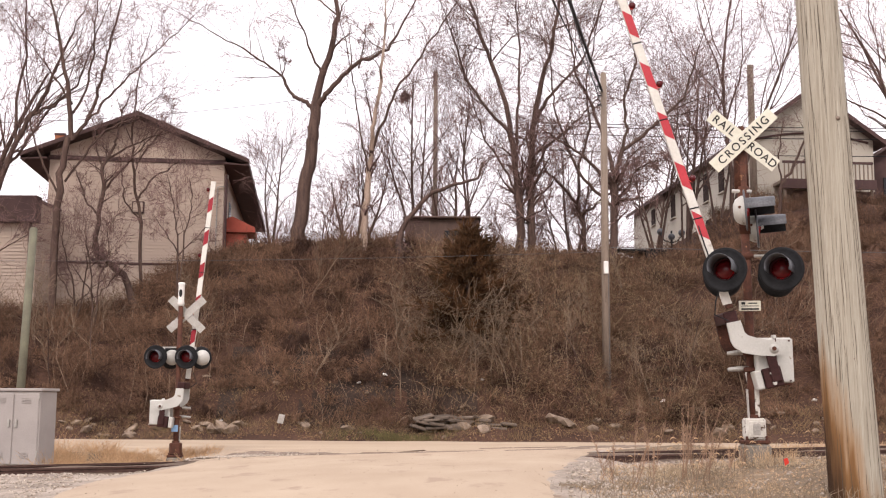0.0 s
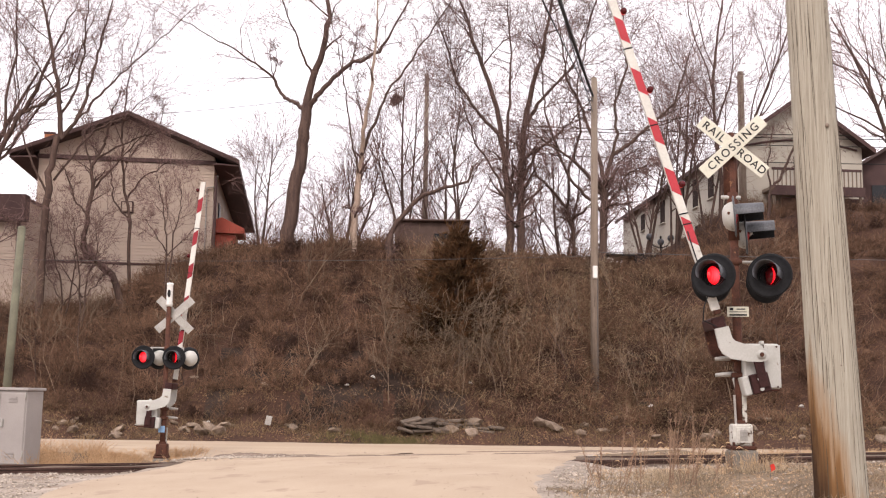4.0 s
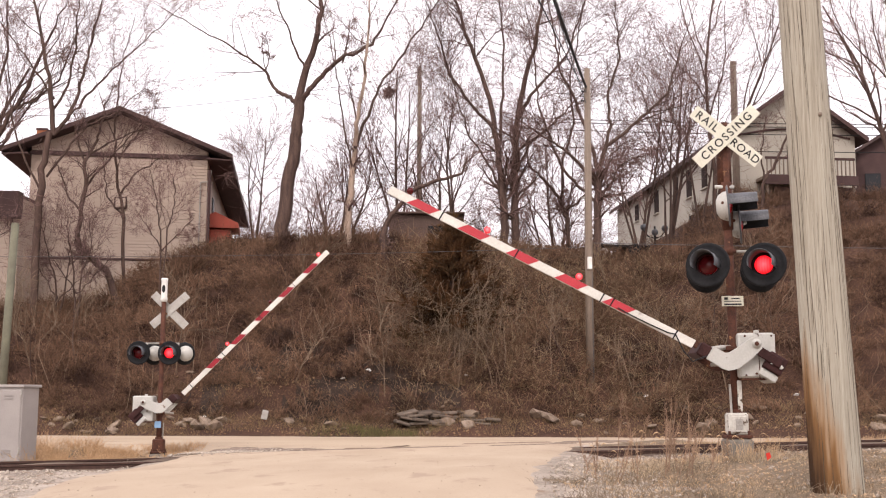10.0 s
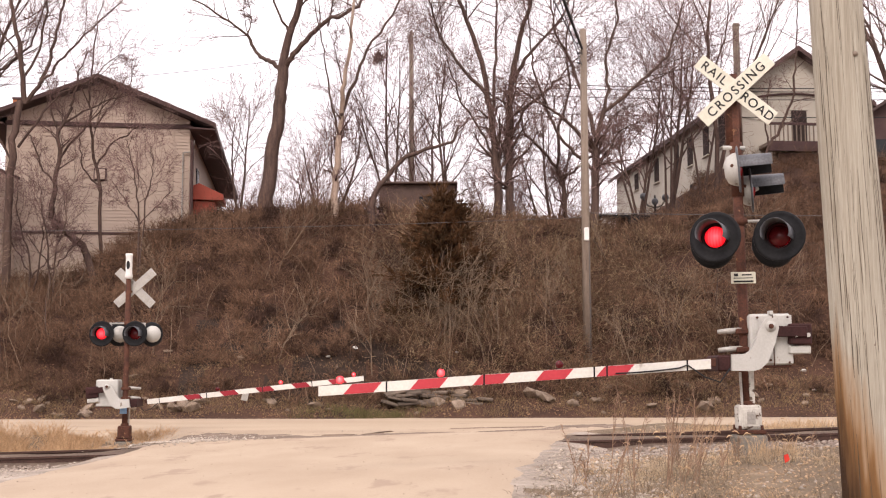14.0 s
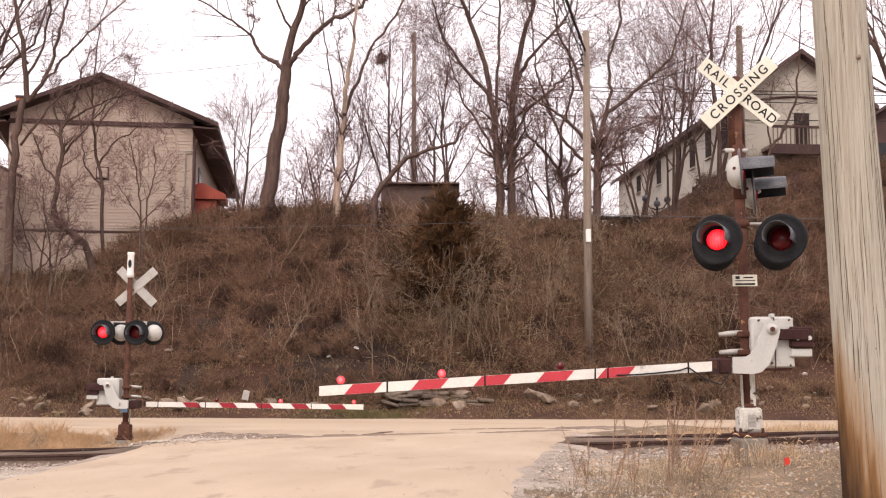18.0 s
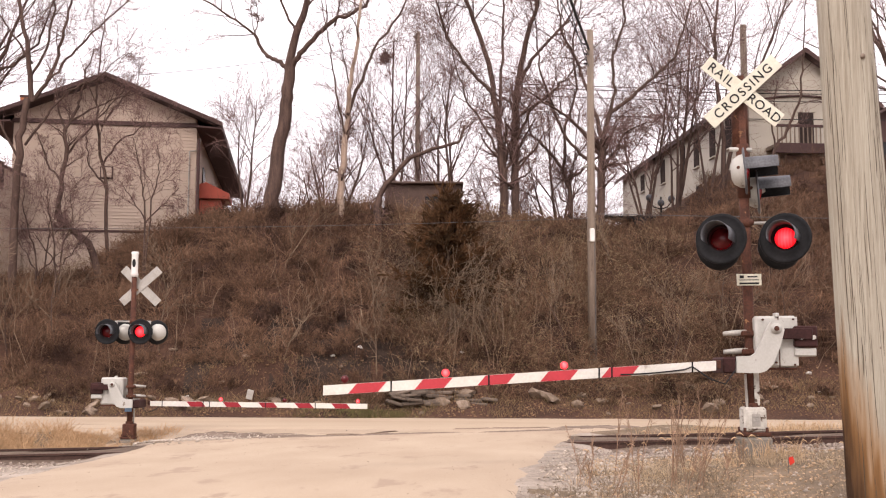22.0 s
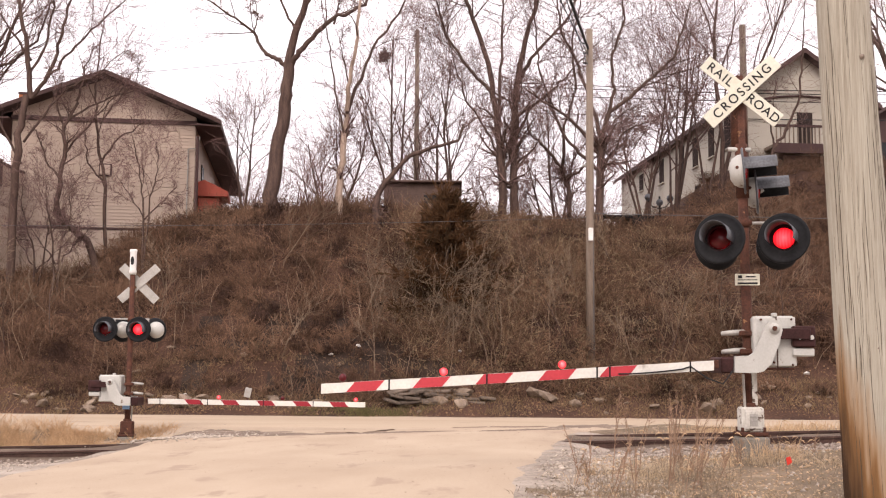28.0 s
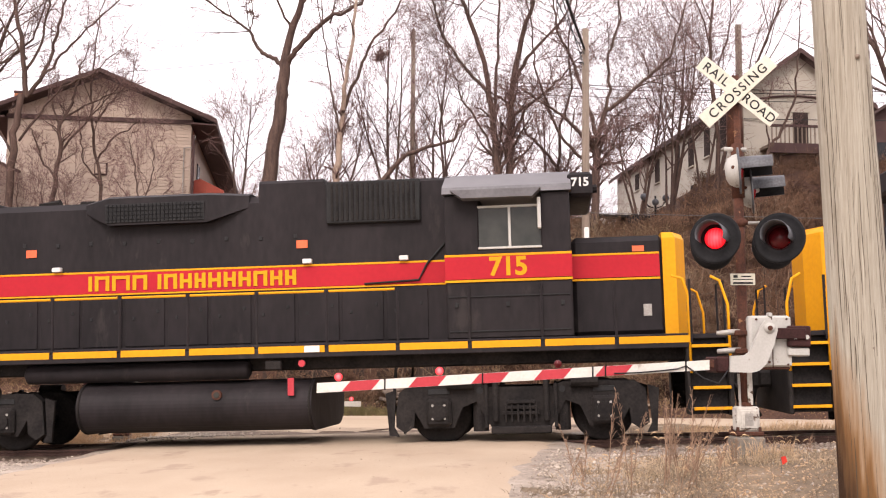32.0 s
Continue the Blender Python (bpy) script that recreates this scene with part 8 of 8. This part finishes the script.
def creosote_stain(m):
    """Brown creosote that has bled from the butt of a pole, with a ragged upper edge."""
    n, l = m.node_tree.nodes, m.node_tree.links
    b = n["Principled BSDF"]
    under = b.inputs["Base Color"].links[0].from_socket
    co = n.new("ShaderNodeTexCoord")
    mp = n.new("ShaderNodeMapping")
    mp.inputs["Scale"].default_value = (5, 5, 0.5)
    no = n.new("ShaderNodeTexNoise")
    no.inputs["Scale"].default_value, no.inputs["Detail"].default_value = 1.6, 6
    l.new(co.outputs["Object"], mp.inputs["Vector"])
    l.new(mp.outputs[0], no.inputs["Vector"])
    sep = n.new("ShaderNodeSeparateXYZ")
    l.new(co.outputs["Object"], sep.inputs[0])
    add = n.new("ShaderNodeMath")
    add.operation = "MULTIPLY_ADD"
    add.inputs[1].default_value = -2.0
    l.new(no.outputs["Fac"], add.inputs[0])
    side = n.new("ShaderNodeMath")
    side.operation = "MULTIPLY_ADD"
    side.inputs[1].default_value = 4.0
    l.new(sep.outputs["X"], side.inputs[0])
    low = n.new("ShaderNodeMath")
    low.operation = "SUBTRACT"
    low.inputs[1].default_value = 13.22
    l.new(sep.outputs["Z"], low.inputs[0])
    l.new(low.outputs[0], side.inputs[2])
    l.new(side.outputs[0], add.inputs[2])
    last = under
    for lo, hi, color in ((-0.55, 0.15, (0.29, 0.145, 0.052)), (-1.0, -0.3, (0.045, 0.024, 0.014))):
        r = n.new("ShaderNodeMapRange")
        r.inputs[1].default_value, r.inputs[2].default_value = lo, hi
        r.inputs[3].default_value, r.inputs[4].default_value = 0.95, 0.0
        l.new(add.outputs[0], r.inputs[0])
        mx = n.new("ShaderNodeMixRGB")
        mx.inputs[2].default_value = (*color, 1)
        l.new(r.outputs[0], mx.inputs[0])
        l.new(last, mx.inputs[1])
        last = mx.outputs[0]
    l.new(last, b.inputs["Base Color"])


def build_saplings():
    """Small bare saplings that stand out of the brush."""
    rng = np.random.default_rng(52)
    spots = [(7.4, 36.6, 3.4), (1.5, 36.2, 2.3), (-2.2, 36.2, 2.2), (4.0, 36.8, 2.2), (-9.5, 36.8, 2.4), (9.6, 36.4, 2.6), (11.4, 37.0, 3.0), (0.35, 36.3, 2.5), (0.95, 36.5, 2.9), (-0.4, 36.4, 2.0), (1.9, 36.6, 2.2)]
    spots += [(rng.uniform(-18, 14), rng.uniform(36, 42), rng.uniform(1.4, 2.6)) for k in range(22)]
    for i, (x, y, h) in enumerate(spots):
        z = ground(x, y) - 0.1
        t = thing("sapling", pose(x, y, z), "thin leafless sapling standing in the brush", "sapling", "saplings on the bank")
        sh, tw = Shape(), []
        grow(rng, sh, tw, Vector((0, 0, 0)), Vector((rng.normal(0, 0.15), -0.15, 1)).normalized(), h, 0.028, 1, 3, 0.03, 0.6)
        part("stem", sh, PALE_TWIG if i % 3 else BARK, t, "thin stem", True)
        add_twigs(t, tw, PALE_TWIG)


# ---- put it together ----
PEELING = material("peeling_white_paint", (0.62, 0.60, 0.54), (0.42, 0.39, 0.34), 0.7, 0, 5, 30, 0.4, third=(0.10, 0.065, 0.045), third_at=0.56)
ROUGH_GRASS = material("flattened_dead_grass", (0.30, 0.235, 0.165), (0.135, 0.10, 0.07), 0.85, 0, 2, 20, 0, rand=0.5)
ROAD_CRACK = material("dirty_road_crack", (0.27, 0.20, 0.15), (0.17, 0.125, 0.095), 0.95, 0, 4, 30, 0)
CHECK = material("dark_crack", (0.12, 0.092, 0.066), (0.07, 0.053, 0.037), 0.95, 0, 4, 30, 0)
SLAB = material("weathered_wall_slabs", (0.175, 0.135, 0.105), (0.085, 0.066, 0.052), 0.9, 0, 3, 24, 0.8, rand=0.35, depth=0.03)
DARK_STEP = material("mossy_dark_stone", (0.085, 0.062, 0.045), (0.05, 0.035, 0.026), 0.95, 0, 3, 24, 0.8, depth=0.03)
STAIN = material("dark_patched_asphalt", (0.255, 0.193, 0.148), (0.135, 0.10, 0.078), 0.9, 0, 1.6, 14, 0.4)
POST_GREEN = material("grey_green_post_paint", (0.185, 0.18, 0.125), (0.12, 0.112, 0.082), 0.7)
ROAD_GRIT = material("road_grit", (0.44, 0.345, 0.26), (0.30, 0.235, 0.175), 0.9, 0, 3, 30, 0, rand=0.6)
PALE_GRAVEL = material("pale_loose_gravel", (0.53, 0.455, 0.375), (0.35, 0.295, 0.24), 0.9, 0, 3, 30, 0, rand=0.45)
STRAW = material("broken_straw", (0.42, 0.30, 0.19), (0.22, 0.15, 0.095), 0.9, 0, 2, 20, 0, rand=0.7)
LEAF = material("dead_leaves", (0.30, 0.19, 0.11), (0.17, 0.10, 0.06), 0.9, 0, 2, 20, 0, rand=0.6)
BANK_GRASS = material("dull_bank_grass", (0.32, 0.22, 0.12), (0.18, 0.12, 0.07), 0.85, 0, 2, 20, 0, rand=0.4)
WEED = material("dry_weed_stalks", (0.38, 0.255, 0.175), (0.22, 0.135, 0.09), 0.85, 0, 2, 20, 0, rand=0.4)
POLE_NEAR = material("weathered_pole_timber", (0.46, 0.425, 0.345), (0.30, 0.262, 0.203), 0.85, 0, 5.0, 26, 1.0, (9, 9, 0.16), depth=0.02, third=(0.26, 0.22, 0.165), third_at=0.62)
LENS_RED = material("deep_red_lens", (0.30, 0.012, 0.016), (0.2, 0.008, 0.01), 0.15, 0, 8, 60, 0.1)
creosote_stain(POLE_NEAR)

build_ground()
build_road()
build_track()
near = build_signal(pose(3.72, 13.4, 0.36, 0, -0.8, 0), "railway crossing signal with crossbuck, red flashing lamps and striped gate", 4.36, 2.50, True, True,
                    (-5.12, 0.66), ((-4.87, "L"), (-3.68, "S"), (-2.28, "R")), (-4.6, -3.82, -3.08, -2.34, -1.62), (0.23, 1.44), 188)
far = build_signal(pose(-7.2, 25.5, -0.51, 0, 0, 180), "rusty railway crossing signal with bell, seen from its back", 3.67, 2.6, False, False,
                   (-5.42, 0.91), ((-5.2, "S"), (-3.5, "L"), (-2.02, "R")), (-4.81, -3.96, -3.12, -2.29, -1.45), (0.335, 1.40), 188)
TRACK = pose(0, TRACK_Y, TRACK_Z, 0, -RISE, -math.degrees(SKEW))
loco, loco_wheels = build_loco(TRACK @ pose(330, 0, 0), "black diesel locomotive with red band and yellow stripes")
loco2, loco2_wheels = build_loco(TRACK @ pose(364, 0, 0, 0, 0, 180), "second black and yellow diesel locomotive, nose first")
build_left_house()
build_annex()
build_right_house()
build_far_right_house()
build_shed()
build_near_pole()
build_poles()
build_cabinet()
build_trees()
build_cedar()
build_brush()
build_saplings()
build_grass()
build_weeds()
build_stones()
build_road_marks()
build_crest_things()

# ---- what moves ----
NEAR_ARM = ((0, 77.3), (3, 77.3), (6.0, 77.3), (6.25, 75.0), (6.5, 70.5), (7, 64.2), (7.5, 58.6), (8, 52.6), (8.5, 47.2), (9, 41.7), (9.5, 36.8), (10, 31.9), (10.5, 27.3), (11, 23.0), (11.5, 17.9),
            (12, 13.3), (12.5, 9.9), (13, 6.2), (13.5, 1.9), (13.8, 1.1), (16, 1.1), (32, 1.1))
FAR_ARM = ((0, 85.1), (3, 85.1), (6.0, 85.1), (6.3, 83.5), (6.6, 79), (7, 74.1), (7.5, 68.9), (8, 64.4), (8.5, 60.2), (9, 55.8), (9.5, 51.0), (10, 45.9), (10.5, 41), (11, 35.8), (11.5, 30.2),
           (12, 25), (12.5, 20.6), (13, 16.6), (13.5, 11.6), (14, 6.5), (14.5, 1.8), (14.8, 0), (17, 0), (32, 0))


def flashing():
    """When the left and the right lamps are lit."""
    left, right = [(1.40, 1.80)], [(1.05, 1.40), (1.80, 2.43)]
    t = 2.43
    while t < 32:
        left.append((t, t + 0.80))
        right.append((t + 0.80, t + 1.544))
        t += 1.544
    return {"L": left, "R": right, "S": [(1.05, 40)]}


def lamp_rows(spans, place, face=0):
    """The lit face turns to the front for each span, and the dark one after it."""
    x, y, z = place
    rows, turn = [(0.0, 180)], 180
    for a, b in spans:
        for t, goal in ((a, 0), (b, 180)):
            if t + 0.1 > 32:
                continue
            for k in range(4):
                rows.append((t - 0.05 + k / 30, turn + (goal - turn) * k / 3 if goal < turn else turn + 60 * k))
            turn = goal
    rows.append((32.0, turn))
    return [(t, pose(x, y, z, 0, 0, a + face)) for t, a in rows]


def motions():
    lit = flashing()
    for (sig, arm, lenses, globes, pivot), rows, face in ((near, NEAR_ARM, 0), (far, FAR_ARM, 180)):
        walk(arm, [(t, pose(*pivot, 0, a, 0)) for t, a in rows])
        for lens, side in lenses:
            walk(lens, lamp_rows(lit[side], (0, -0.004, 0)))
        for globe, phase, place in globes:
            walk(globe, lamp_rows([(max(a, 6.45), b) for a, b in lit[phase] if b > 6.7], place, face))
    speed, s32 = 10.9, -12.0
    times = [0, 4, 8, 12, 16, 20, 24, 27, 28, 29, 29.9, 30, 30.5, 31, 31.5, 31.9, 32.0]
    walk(loco, [(t, TRACK @ pose(s32 + speed * (32 - t), 0, 0)) for t in times])
    walk(loco2, [(t, TRACK @ pose(s32 + 34.83 + speed * (32 - t), 0, 0, 0, 0, 180)) for t in times])
    for wheels, sg in ((loco_wheels, -1), (loco2_wheels, 1)):
        for ws, x in wheels:
            rows = [(0.0, 0.0), (29.9, 0.0)] + [(30 + k / 15, sg * 79.7 * k) for k in range(31)]
            walk(ws, [(t, pose(x, 0, 0.508, 0, a, 0)) for t, a in rows])


motions()
